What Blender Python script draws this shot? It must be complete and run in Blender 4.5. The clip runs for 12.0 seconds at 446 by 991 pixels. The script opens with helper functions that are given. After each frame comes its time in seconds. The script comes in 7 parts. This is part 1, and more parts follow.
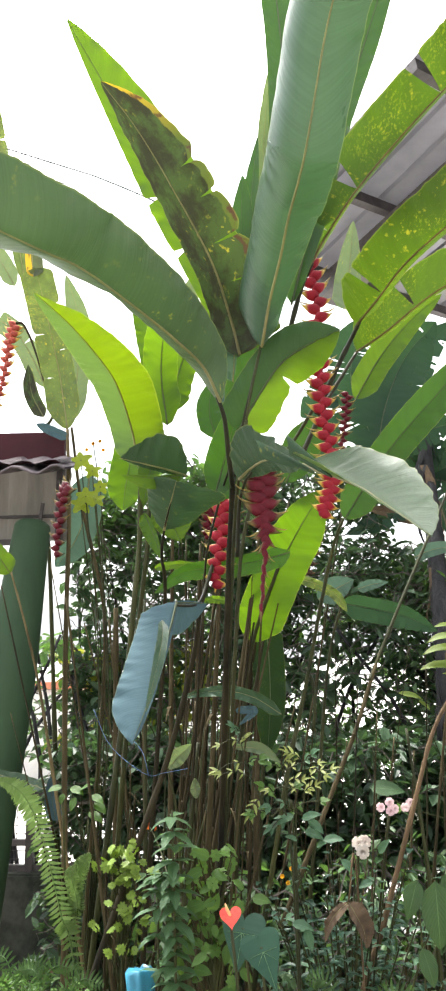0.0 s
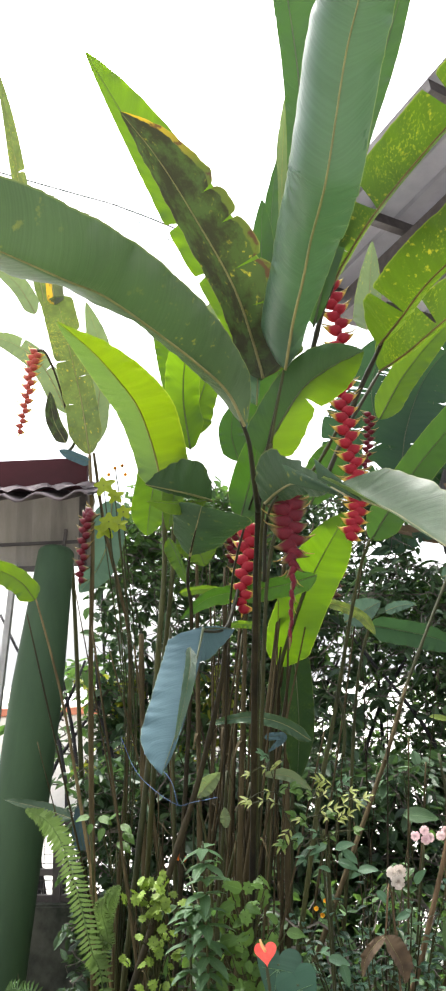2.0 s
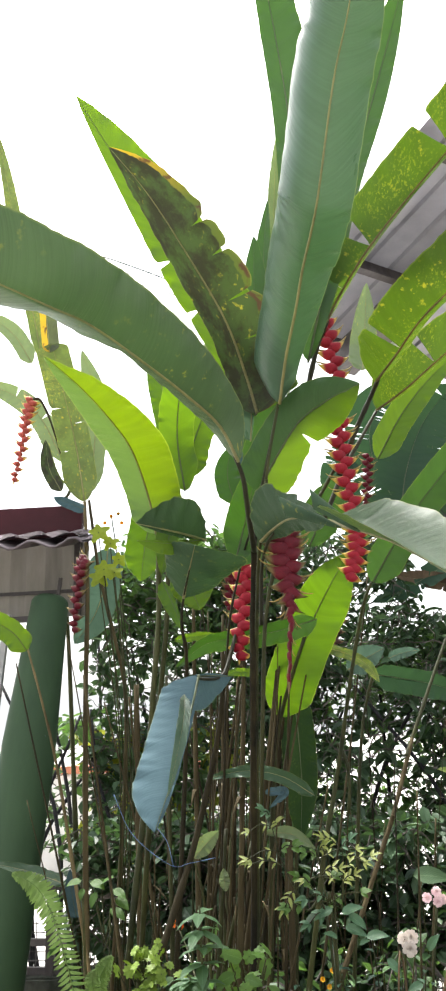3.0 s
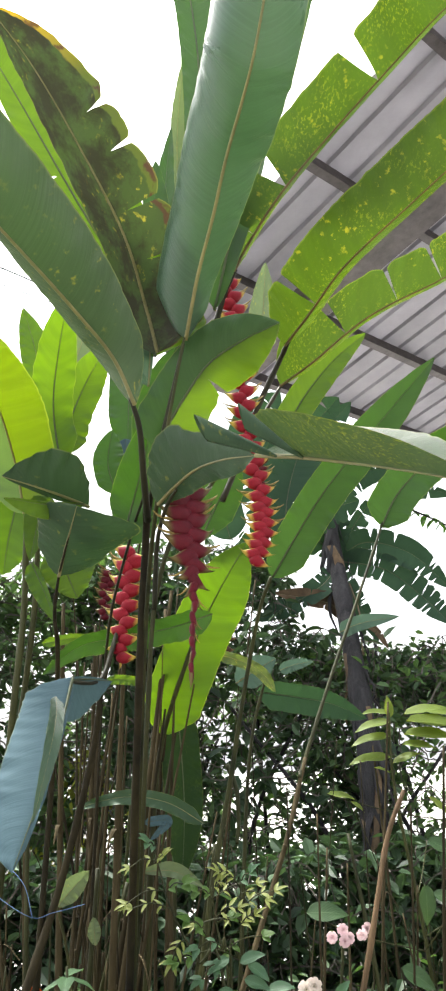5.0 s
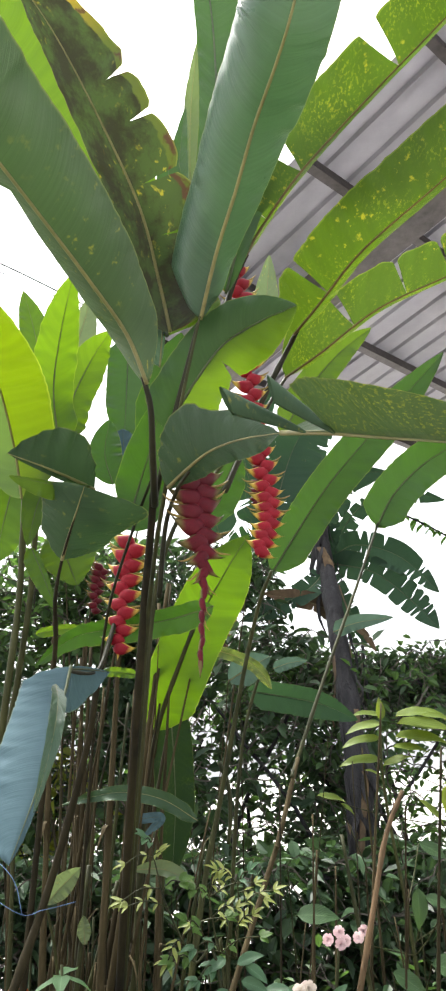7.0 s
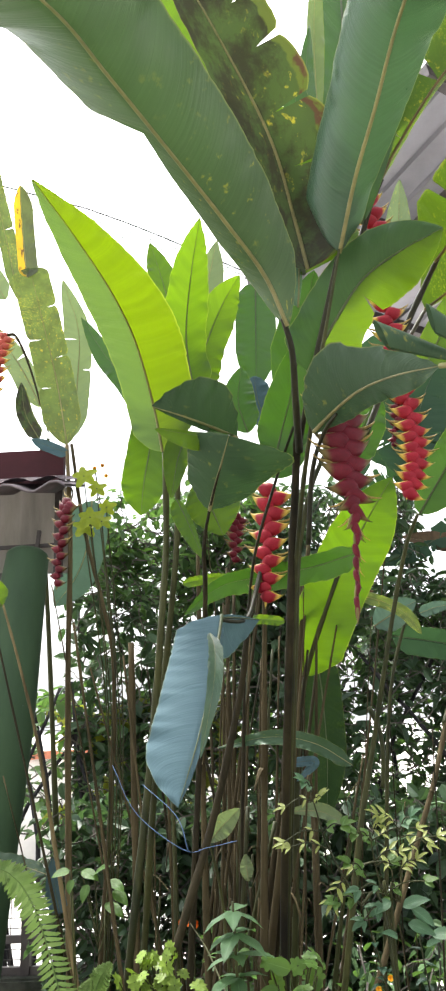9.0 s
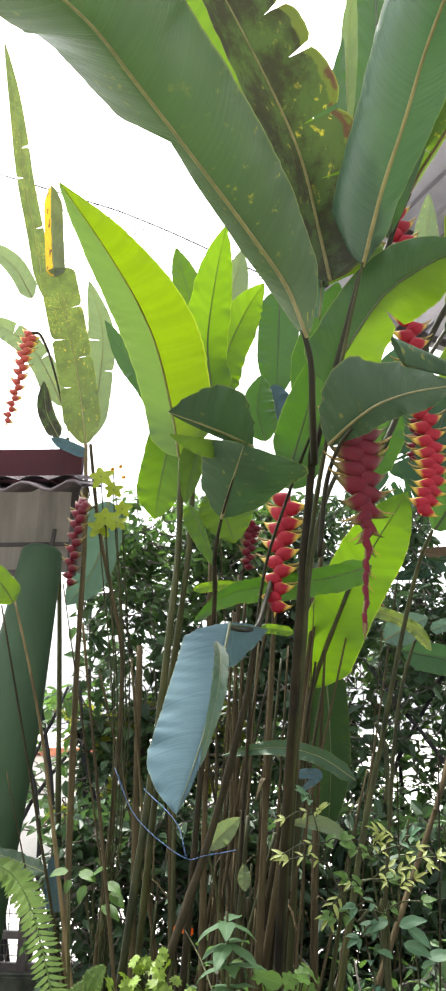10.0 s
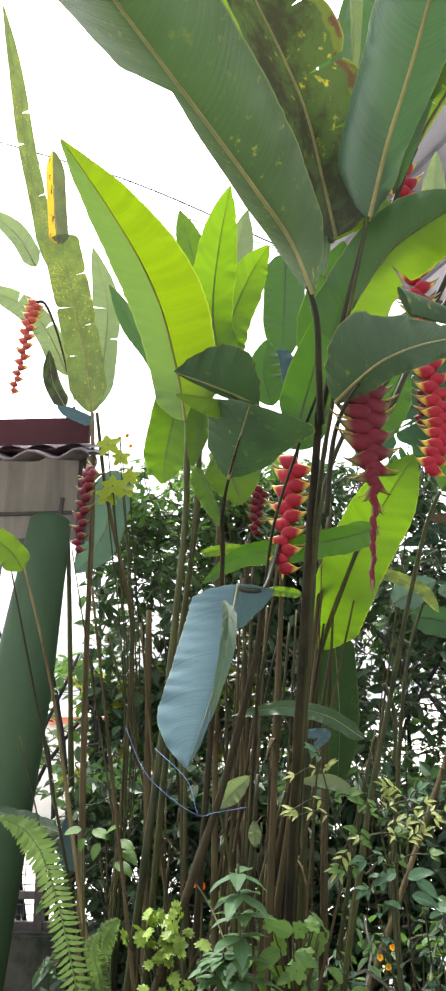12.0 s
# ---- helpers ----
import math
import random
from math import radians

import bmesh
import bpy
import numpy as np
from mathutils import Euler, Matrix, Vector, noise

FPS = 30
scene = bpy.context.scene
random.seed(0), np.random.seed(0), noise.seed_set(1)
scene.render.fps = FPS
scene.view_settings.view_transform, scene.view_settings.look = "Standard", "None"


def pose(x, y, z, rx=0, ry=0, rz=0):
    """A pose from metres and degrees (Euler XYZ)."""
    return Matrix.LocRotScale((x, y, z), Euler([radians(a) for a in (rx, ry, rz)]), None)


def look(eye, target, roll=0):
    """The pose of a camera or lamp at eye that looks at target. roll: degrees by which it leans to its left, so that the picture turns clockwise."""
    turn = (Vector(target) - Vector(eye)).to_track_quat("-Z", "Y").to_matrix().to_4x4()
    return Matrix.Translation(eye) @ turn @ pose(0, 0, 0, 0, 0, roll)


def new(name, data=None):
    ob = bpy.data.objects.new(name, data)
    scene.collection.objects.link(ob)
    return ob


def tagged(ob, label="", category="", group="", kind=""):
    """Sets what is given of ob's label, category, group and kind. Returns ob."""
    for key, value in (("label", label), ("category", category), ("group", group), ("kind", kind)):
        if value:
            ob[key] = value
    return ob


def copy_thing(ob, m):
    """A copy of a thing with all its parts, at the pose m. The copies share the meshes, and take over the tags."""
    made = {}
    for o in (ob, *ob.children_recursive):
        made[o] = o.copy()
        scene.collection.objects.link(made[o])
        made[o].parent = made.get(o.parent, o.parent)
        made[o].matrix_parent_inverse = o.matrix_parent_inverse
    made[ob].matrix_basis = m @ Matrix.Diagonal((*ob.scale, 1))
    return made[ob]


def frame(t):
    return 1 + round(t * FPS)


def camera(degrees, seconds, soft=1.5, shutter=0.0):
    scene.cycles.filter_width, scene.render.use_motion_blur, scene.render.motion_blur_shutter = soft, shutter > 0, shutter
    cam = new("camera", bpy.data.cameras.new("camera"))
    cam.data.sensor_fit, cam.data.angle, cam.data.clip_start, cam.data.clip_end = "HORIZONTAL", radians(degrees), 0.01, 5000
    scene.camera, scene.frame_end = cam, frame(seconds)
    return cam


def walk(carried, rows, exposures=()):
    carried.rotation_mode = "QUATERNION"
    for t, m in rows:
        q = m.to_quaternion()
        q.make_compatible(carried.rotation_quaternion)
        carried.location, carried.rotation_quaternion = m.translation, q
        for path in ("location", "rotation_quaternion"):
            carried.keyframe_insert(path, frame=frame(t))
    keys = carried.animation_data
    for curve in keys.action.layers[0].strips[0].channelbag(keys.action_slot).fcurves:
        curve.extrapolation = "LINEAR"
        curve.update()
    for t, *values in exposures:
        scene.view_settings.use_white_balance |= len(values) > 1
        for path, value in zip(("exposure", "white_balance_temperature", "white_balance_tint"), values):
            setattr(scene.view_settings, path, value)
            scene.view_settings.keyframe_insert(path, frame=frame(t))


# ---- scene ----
cam = camera(32.2, 12.0, soft=2.5)
PATH = [
    (0, (0.000, 0.000, 1.450), (-0.137, 1.954, 1.856), -0.77),
    (0.5, (-0.022, -0.003, 1.452), (-0.170, 1.944, 1.883), -0.58),
    (1, (-0.017, -0.003, 1.452), (-0.193, 1.936, 1.910), -1.29),
    (1.5, (-0.004, -0.003, 1.456), (-0.205, 1.932, 1.919), -1.09),
    (2, (-0.015, 0.013, 1.463), (-0.202, 1.950, 1.923), -1.49),
    (2.5, (-0.031, 0.017, 1.450), (-0.190, 1.941, 1.973), -2.43),
    (2.7, (-0.006, 0.038, 1.446), (-0.197, 1.951, 1.998), -1.94),
    (4.3, (-0.040, 0.361, 1.411), (-0.070, 2.235, 2.108), -3.88),
    (4.5, (-0.051, 0.384, 1.392), (-0.051, 2.262, 2.079), -3.47),
    (5, (-0.097, 0.469, 1.379), (0.073, 2.345, 2.050), -3.85),
    (5.5, (-0.126, 0.520, 1.371), (0.137, 2.378, 2.063), -4.65),
    (6, (-0.141, 0.537, 1.363), (0.173, 2.393, 2.039), -4.22),
    (6.5, (-0.143, 0.534, 1.361), (0.136, 2.394, 2.043), -3.43),
    (7, (-0.155, 0.531, 1.360), (0.064, 2.399, 2.040), -2.85),
    (7.5, (-0.184, 0.549, 1.356), (-0.096, 2.429, 2.032), -2.16),
    (7.7, (-0.201, 0.560, 1.356), (-0.148, 2.445, 2.023), -2.46),
    (9.3, (-0.192, 0.566, 1.376), (-0.357, 2.480, 1.932), -0.95),
    (9.5, (-0.186, 0.561, 1.378), (-0.374, 2.469, 1.949), 0.25),
    (10, (-0.185, 0.565, 1.378), (-0.340, 2.474, 1.955), 0.44),
    (10.5, (-0.181, 0.568, 1.366), (-0.327, 2.478, 1.940), -0.36),
    (11, (-0.182, 0.568, 1.364), (-0.333, 2.479, 1.936), -0.46),
    (11.5, (-0.184, 0.570, 1.362), (-0.344, 2.490, 1.899), -0.14),
    (12, (-0.184, 0.571, 1.354), (-0.360, 2.498, 1.862), -0.02),
]
EXPOSURES = [(0.0, 1.74), (2.5, 1.57), (4.5, 1.58), (5.5, 1.60), (6.5, 1.53), (7.5, 1.53), (9.5, 1.72), (12.0, 1.71)]
walk(cam, [(t, look(eye, target, roll)) for t, eye, target, roll in PATH], EXPOSURES)

# ---- light ----
world = bpy.data.worlds.new("overcast_sky")
scene.world = world
world.use_nodes = True
wn = world.node_tree.nodes
sky = wn.new("ShaderNodeTexSky")
sky.sky_type, sky.sun_disc = "NISHITA", False
sky.sun_elevation, sky.sun_rotation = radians(69), radians(-39)
sky.air_density, sky.dust_density, sky.ozone_density = 1.0, 6.0, 1.0
haze = wn.new("ShaderNodeHueSaturation")
haze.inputs["Saturation"].default_value = 0.22
world.node_tree.links.new(sky.outputs["Color"], haze.inputs["Color"])
cloud = wn.new("ShaderNodeMix")
cloud.data_type, cloud.blend_type = "RGBA", "LIGHTEN"
cloud.inputs[0].default_value, cloud.inputs[7].default_value = 1.0, (1.75, 1.78, 1.82, 1)
world.node_tree.links.new(haze.outputs["Color"], cloud.inputs[6])
world.node_tree.links.new(cloud.outputs[2], wn["Background"].inputs["Color"])
wn["Background"].inputs["Strength"].default_value = 0.20
sun = new("sun", bpy.data.lights.new("sun", "SUN"))
sun.data.energy, sun.data.angle, sun.data.color = 2.4, radians(7), (1.0, 0.96, 0.9)
sun.matrix_world = look((-2.0, 2.5, 8.5), (0, 0, 0))
scene.view_settings.exposure = 1.4


# ---- materials ----
def material(name):
    m = bpy.data.materials.new(name)
    m.use_nodes = True
    return m, m.node_tree.nodes, m.node_tree.links, m.node_tree.nodes["Principled BSDF"]


def ramp(nodes, links, source, stops):
    r = nodes.new("ShaderNodeValToRGB")
    while len(r.color_ramp.elements) < len(stops):
        r.color_ramp.elements.new(0.5)
    for e, (p, c) in zip(r.color_ramp.elements, stops):
        e.position, e.color = p, (*c, 1)
    links.new(source, r.inputs["Fac"])
    return r.outputs["Color"]


def mix(nodes, links, fac, a, b, kind="MIX"):
    m = nodes.new("ShaderNodeMix")
    m.data_type, m.blend_type = "RGBA", kind
    for value, slot in ((fac, m.inputs[0]), (a, m.inputs[6]), (b, m.inputs[7])):
        if isinstance(value, bpy.types.NodeSocket):
            links.new(value, slot)
        else:
            slot.default_value = value if isinstance(value, (int, float)) else (*value, 1)
    return m.outputs[2]


def texture(nodes, links, kind, where, **values):
    t = nodes.new("ShaderNodeTex" + kind)
    for key, value in values.items():
        t.inputs[key].default_value = value
    links.new(where, t.inputs["Vector"])
    return t


def maths(nodes, links, op, a, b=0.0):
    m = nodes.new("ShaderNodeMath")
    m.operation = op
    for value, slot in ((a, m.inputs[0]), (b, m.inputs[1])):
        if isinstance(value, bpy.types.NodeSocket):
            links.new(value, slot)
        else:
            slot.default_value = value
    return m.outputs[0]


def blade_material(name, dark, light, glow, spots=0.0, spot=(0.5, 0.42, 0.03), rough=0.38, through_light=0.4, vein=1.0, gloss=0.45, mottle=0.0, brown=0.0, margin=None, streak=(0.36, 0.34, 0.02), one_side=0, edge=0.3, sheen_side=0):
    """Broad leaf: side veins, blotches, spots, brown burnt zones, light shining through."""
    m, n, l, bsdf = material(name)
    uv = n.new("ShaderNodeUVMap").outputs["UV"]
    ob = n.new("ShaderNodeObjectInfo")
    sep = n.new("ShaderNodeSeparateXYZ")
    l.new(uv, sep.inputs[0])
    across = maths(n, l, "ABSOLUTE", sep.outputs["Y"])
    slant = maths(n, l, "SUBTRACT", sep.outputs["X"], maths(n, l, "ADD", maths(n, l, "MULTIPLY", across, 0.18), maths(n, l, "MULTIPLY", maths(n, l, "POWER", across, 2.0), 3.2)))
    shift = n.new("ShaderNodeCombineXYZ")
    l.new(slant, shift.inputs["X"])
    l.new(ob.outputs["Random"], shift.inputs["Z"])
    wide = n.new("ShaderNodeCombineXYZ")
    l.new(sep.outputs["X"], wide.inputs["X"])
    l.new(sep.outputs["Y"], wide.inputs["Y"])
    l.new(maths(n, l, "MULTIPLY", ob.outputs["Random"], 40), wide.inputs["Z"])
    blotch = texture(n, l, "Noise", wide.outputs[0], Scale=9, Detail=4, Roughness=0.6)
    veins = texture(n, l, "Noise", shift.outputs[0], Scale=240, Detail=3, Roughness=0.7)
    base = mix(n, l, ramp(n, l, blotch.outputs["Fac"], ((0.30, (0.2, 0.2, 0.2)), (0.75, (0.8, 0.8, 0.8)))), dark, light)
    base = mix(n, l, maths(n, l, "MULTIPLY", ramp(n, l, veins.outputs["Fac"], ((0.42, (0, 0, 0)), (0.62, (1, 1, 1)))), min(0.9, 0.42 * vein)), base, tuple(1.12 * c for c in light))
    shine = mix(n, l, maths(n, l, "MULTIPLY", ramp(n, l, veins.outputs["Fac"], ((0.4, (0, 0, 0)), (0.6, (1, 1, 1)))), 0.35 * vein), glow, tuple(c * 0.55 for c in glow))
    ridges = texture(n, l, "Noise", shift.outputs[0], Scale=34, Detail=2, Roughness=0.5)
    shine = mix(n, l, maths(n, l, "MULTIPLY", ramp(n, l, ridges.outputs["Fac"], ((0.40, (0, 0, 0)), (0.62, (1, 1, 1)))), 0.5), shine, tuple(c * 0.62 for c in glow))
    if spots:
        speck = texture(n, l, "Noise", wide.outputs[0], Scale=58, Detail=4, Roughness=0.6)
        patch = texture(n, l, "Noise", wide.outputs[0], Scale=5, Detail=2)
        where = maths(n, l, "MULTIPLY", ramp(n, l, speck.outputs["Fac"], ((0.60, (0, 0, 0)), (0.70, (1, 1, 1)))), ramp(n, l, patch.outputs["Fac"], ((0.42, (0, 0, 0)), (0.6, (1, 1, 1)))))
        where = maths(n, l, "MULTIPLY", where, spots)
        base = mix(n, l, where, base, spot)
        shine = mix(n, l, where, shine, spot)
    if mottle:
        lane = n.new("ShaderNodeCombineXYZ")
        l.new(slant, lane.inputs["X"])
        l.new(maths(n, l, "MULTIPLY", sep.outputs["Y"], 0.9), lane.inputs["Y"])
        l.new(maths(n, l, "MULTIPLY", ob.outputs["Random"], 30), lane.inputs["Z"])
        fleck = texture(n, l, "Noise", lane.outputs[0], Scale=150, Detail=5, Roughness=0.7)
        zone = texture(n, l, "Noise", wide.outputs[0], Scale=6, Detail=2)
        where = maths(n, l, "MULTIPLY", ramp(n, l, fleck.outputs["Fac"], ((0.53, (0, 0, 0)), (0.63, (1, 1, 1)))), ramp(n, l, zone.outputs["Fac"], ((0.44, (0.06, 0.06, 0.06)), (0.64, (1, 1, 1)))))
        where = maths(n, l, "MULTIPLY", where, mottle)
        if one_side:
            where = maths(n, l, "MULTIPLY", where, ramp(n, l, maths(n, l, "MULTIPLY", sep.outputs["Y"], 10.0 * one_side), ((0.0, (0, 0, 0)), (0.15, (1, 1, 1)))))
        base = mix(n, l, where, base, streak)
        shine = mix(n, l, where, shine, tuple(c * 1.3 for c in streak))
    if brown:
        rust = texture(n, l, "Noise", wide.outputs[0], Scale=11, Detail=6, Roughness=0.7)
        where = maths(n, l, "MULTIPLY", ramp(n, l, rust.outputs["Fac"], ((0.42, (0, 0, 0)), (0.56, (1, 1, 1)))), brown)
        base = mix(n, l, where, base, (0.020, 0.018, 0.011))
        shine = mix(n, l, where, shine, (0.018, 0.013, 0.006))
    if margin:
        side, start, green_to, yellow_from = margin
        rag = texture(n, l, "Noise", wide.outputs[0], Scale=30, Detail=4, Roughness=0.6)
        v = maths(n, l, "ADD", maths(n, l, "MULTIPLY", sep.outputs["Y"], 10.0 * side), maths(n, l, "MULTIPLY", maths(n, l, "SUBTRACT", rag.outputs["Fac"], 0.5), 0.22))
        band = ramp(n, l, v, ((start, (0, 0, 0)), (start + 0.03, (1, 1, 1))))
        along = ramp(n, l, sep.outputs["X"], ((green_to, (0, 0, 0)), (yellow_from, (1, 1, 1))))
        fade = mix(n, l, along, (0.085, 0.115, 0.018), (0.62, 0.40, 0.015))
        black = ramp(n, l, texture(n, l, "Noise", wide.outputs[0], Scale=17, Detail=4, Roughness=0.6).outputs["Fac"], ((0.56, (0, 0, 0)), (0.62, (1, 1, 1))))
        fade = mix(n, l, maths(n, l, "MULTIPLY", black, 0.85), fade, (0.07, 0.022, 0.018))
        base = mix(n, l, band, base, fade)
        shine = mix(n, l, band, shine, fade)
    # One half greyed: the sky's sheen on it is put into the colour.
    if sheen_side:
        skylit = maths(n, l, "MULTIPLY", ramp(n, l, maths(n, l, "MULTIPLY", sep.outputs["Y"], 10.0 * sheen_side), ((0.0, (0, 0, 0)), (0.06, (1, 1, 1)))), 0.62)
        base = mix(n, l, skylit, base, (0.085, 0.150, 0.085))
        shine = mix(n, l, skylit, shine, (0.050, 0.095, 0.034))
    rim = ramp(n, l, maths(n, l, "MULTIPLY", across, 10.0), ((0.965, (0, 0, 0)), (0.995, (1, 1, 1))))
    base = mix(n, l, maths(n, l, "MULTIPLY", rim, edge), base, (0.34, 0.36, 0.10))
    shine = mix(n, l, maths(n, l, "MULTIPLY", rim, edge), shine, (0.45, 0.5, 0.08))
    hue = n.new("ShaderNodeHueSaturation")
    l.new(maths(n, l, "ADD", maths(n, l, "MULTIPLY", ob.outputs["Random"], 0.35), 0.82), hue.inputs["Value"])
    l.new(base, hue.inputs["Color"])
    l.new(hue.outputs["Color"], bsdf.inputs["Base Color"])
    l.new(ramp(n, l, blotch.outputs["Fac"], ((0.3, (rough - 0.04,) * 3), (0.7, (rough + 0.07,) * 3))), bsdf.inputs["Roughness"])
    bsdf.inputs["Specular IOR Level"].default_value = gloss
    bump = n.new("ShaderNodeBump")
    bump.inputs["Strength"].default_value, bump.inputs["Distance"].default_value = 0.32 * vein, 0.0022
    l.new(veins.outputs["Fac"], bump.inputs["Height"])
    fold = n.new("ShaderNodeBump")
    fold.inputs["Strength"].default_value, fold.inputs["Distance"].default_value = 0.4, 0.006
    l.new(ridges.outputs["Fac"], fold.inputs["Height"])
    l.new(fold.outputs["Normal"], bump.inputs["Normal"])
    l.new(bump.outputs["Normal"], bsdf.inputs["Normal"])
    lit = n.new("ShaderNodeBsdfTranslucent")
    l.new(shine, lit.inputs["Color"])
    both = n.new("ShaderNodeMixShader")
    both.inputs[0].default_value = through_light
    l.new(bsdf.outputs[0], both.inputs[1])
    l.new(lit.outputs[0], both.inputs[2])
    l.new(both.outputs[0], n["Material Output"].inputs["Surface"])
    return m


def rough_material(name, dark, light, scale=20.0, rough=0.8, bump=0.4, metal=0.0, stretch=(1, 1, 1), stops=(0.35, 0.65), depth=0.004, coat=0.0, shine=0.5):
    """Plain worn surface with two scales of variation."""
    m, n, l, bsdf = material(name)
    place = n.new("ShaderNodeTexCoord").outputs["Object"]
    fit = n.new("ShaderNodeMapping")
    fit.inputs["Scale"].default_value = stretch
    l.new(place, fit.inputs["Vector"])
    big = texture(n, l, "Noise", fit.outputs[0], Scale=scale * 0.2, Detail=4)
    fine = texture(n, l, "Noise", fit.outputs[0], Scale=scale, Detail=6, Roughness=0.65)
    both = maths(n, l, "ADD", maths(n, l, "MULTIPLY", big.outputs["Fac"], 0.5), maths(n, l, "MULTIPLY", fine.outputs["Fac"], 0.5))
    rnd = n.new("ShaderNodeObjectInfo").outputs["Random"]
    hue = n.new("ShaderNodeHueSaturation")
    l.new(maths(n, l, "ADD", maths(n, l, "MULTIPLY", rnd, 0.4), 0.8), hue.inputs["Value"])
    l.new(ramp(n, l, both, ((stops[0], dark), (stops[1], light))), hue.inputs["Color"])
    l.new(hue.outputs["Color"], bsdf.inputs["Base Color"])
    bsdf.inputs["Roughness"].default_value, bsdf.inputs["Metallic"].default_value = rough, metal
    bsdf.inputs["Coat Weight"].default_value, bsdf.inputs["Specular IOR Level"].default_value = coat, shine
    b = n.new("ShaderNodeBump")
    b.inputs["Strength"].default_value, b.inputs["Distance"].default_value = bump, depth
    l.new(fine.outputs["Fac"], b.inputs["Height"])
    l.new(b.outputs["Normal"], bsdf.inputs["Normal"])
    return m


def foliage_material(name, dark, light, glow, rough=0.45, through_light=0.35, veined=False):
    """Many small leaves: each island takes its own tone."""
    m, n, l, bsdf = material(name)
    rnd = n.new("ShaderNodeNewGeometry").outputs["Random Per Island"]
    tone = ramp(n, l, rnd, ((0.0, dark), (0.75, light), (1.0, tuple(min(1, c * 1.5) for c in light))))
    if veined:
        sep = n.new("ShaderNodeSeparateXYZ")
        l.new(n.new("ShaderNodeUVMap").outputs["UV"], sep.inputs[0])
        off = maths(n, l, "ABSOLUTE", sep.outputs["Y"])
        rib = ramp(n, l, maths(n, l, "MULTIPLY", off, 100.0), ((0.06, (1, 1, 1)), (0.16, (0, 0, 0))))
        wave = maths(n, l, "SINE", maths(n, l, "MULTIPLY", maths(n, l, "SUBTRACT", sep.outputs["X"], maths(n, l, "MULTIPLY", off, 0.9)), 760.0))
        lines = ramp(n, l, wave, ((0.72, (0, 0, 0)), (0.98, (1, 1, 1))))
        mottled = texture(n, l, "Noise", n.new("ShaderNodeNewGeometry").outputs["Position"], Scale=70, Detail=4)
        tone = mix(n, l, maths(n, l, "MULTIPLY", ramp(n, l, mottled.outputs["Fac"], ((0.4, (0, 0, 0)), (0.65, (1, 1, 1)))), 0.45), tone, dark)
        tone = mix(n, l, maths(n, l, "MULTIPLY", maths(n, l, "MAXIMUM", rib, maths(n, l, "MULTIPLY", lines, 0.25)), 0.55), tone, tuple(min(1, 1.9 * c + 0.02) for c in light))
        bump = n.new("ShaderNodeBump")
        bump.inputs["Strength"].default_value, bump.inputs["Distance"].default_value = 0.25, 0.0012
        l.new(wave, bump.inputs["Height"])
        l.new(bump.outputs["Normal"], bsdf.inputs["Normal"])
    l.new(tone, bsdf.inputs["Base Color"])
    bsdf.inputs["Roughness"].default_value = rough
    bsdf.inputs["Specular IOR Level"].default_value = 0.28
    lit = n.new("ShaderNodeBsdfTranslucent")
    l.new(mix(n, l, rnd, glow, tuple(c * 0.5 for c in glow)), lit.inputs["Color"])
    both = n.new("ShaderNodeMixShader")
    both.inputs[0].default_value = through_light
    l.new(bsdf.outputs[0], both.inputs[1])
    l.new(lit.outputs[0], both.inputs[2])
    l.new(both.outputs[0], n["Material Output"].inputs["Surface"])
    return m


def bract_material(name, red, deep, edge, tip):
    """Waxy bract: red boat, yellow rim and green-yellow beak; u runs to the tip, v round the rim."""
    m, n, l, bsdf = material(name)
    uv = n.new("ShaderNodeUVMap").outputs["UV"]
    sep = n.new("ShaderNodeSeparateXYZ")
    l.new(uv, sep.inputs[0])
    rnd = n.new("ShaderNodeObjectInfo").outputs["Random"]
    ob = n.new("ShaderNodeTexCoord").outputs["Object"]
    grain = texture(n, l, "Noise", ob, Scale=60, Detail=4)
    body = mix(n, l, ramp(n, l, grain.outputs["Fac"], ((0.35, (0, 0, 0)), (0.65, (1, 1, 1)))), deep, red)
    body = mix(n, l, maths(n, l, "MULTIPLY", rnd, 0.5), body, deep)
    along = maths(n, l, "ADD", sep.outputs["X"], maths(n, l, "MULTIPLY", grain.outputs["Fac"], 0.16))
    lip = maths(n, l, "ADD", sep.outputs["Y"], maths(n, l, "MULTIPLY", sep.outputs["X"], 0.22))
    col = mix(n, l, ramp(n, l, lip, ((0.90, (0, 0, 0)), (0.97, (1, 1, 1)))), body, edge)
    col = mix(n, l, ramp(n, l, along, ((0.66, (0, 0, 0)), (0.80, (1, 1, 1)))), col, edge)
    col = mix(n, l, ramp(n, l, along, ((0.84, (0, 0, 0)), (0.98, (1, 1, 1)))), col, tip)
    l.new(col, bsdf.inputs["Base Color"])
    bsdf.inputs["Roughness"].default_value = 0.5
    bsdf.inputs["Specular IOR Level"].default_value = 0.22
    bsdf.inputs["Subsurface Weight"].default_value = 0.02
    bsdf.inputs["Subsurface Radius"].default_value = (0.012, 0.004, 0.003)
    return m


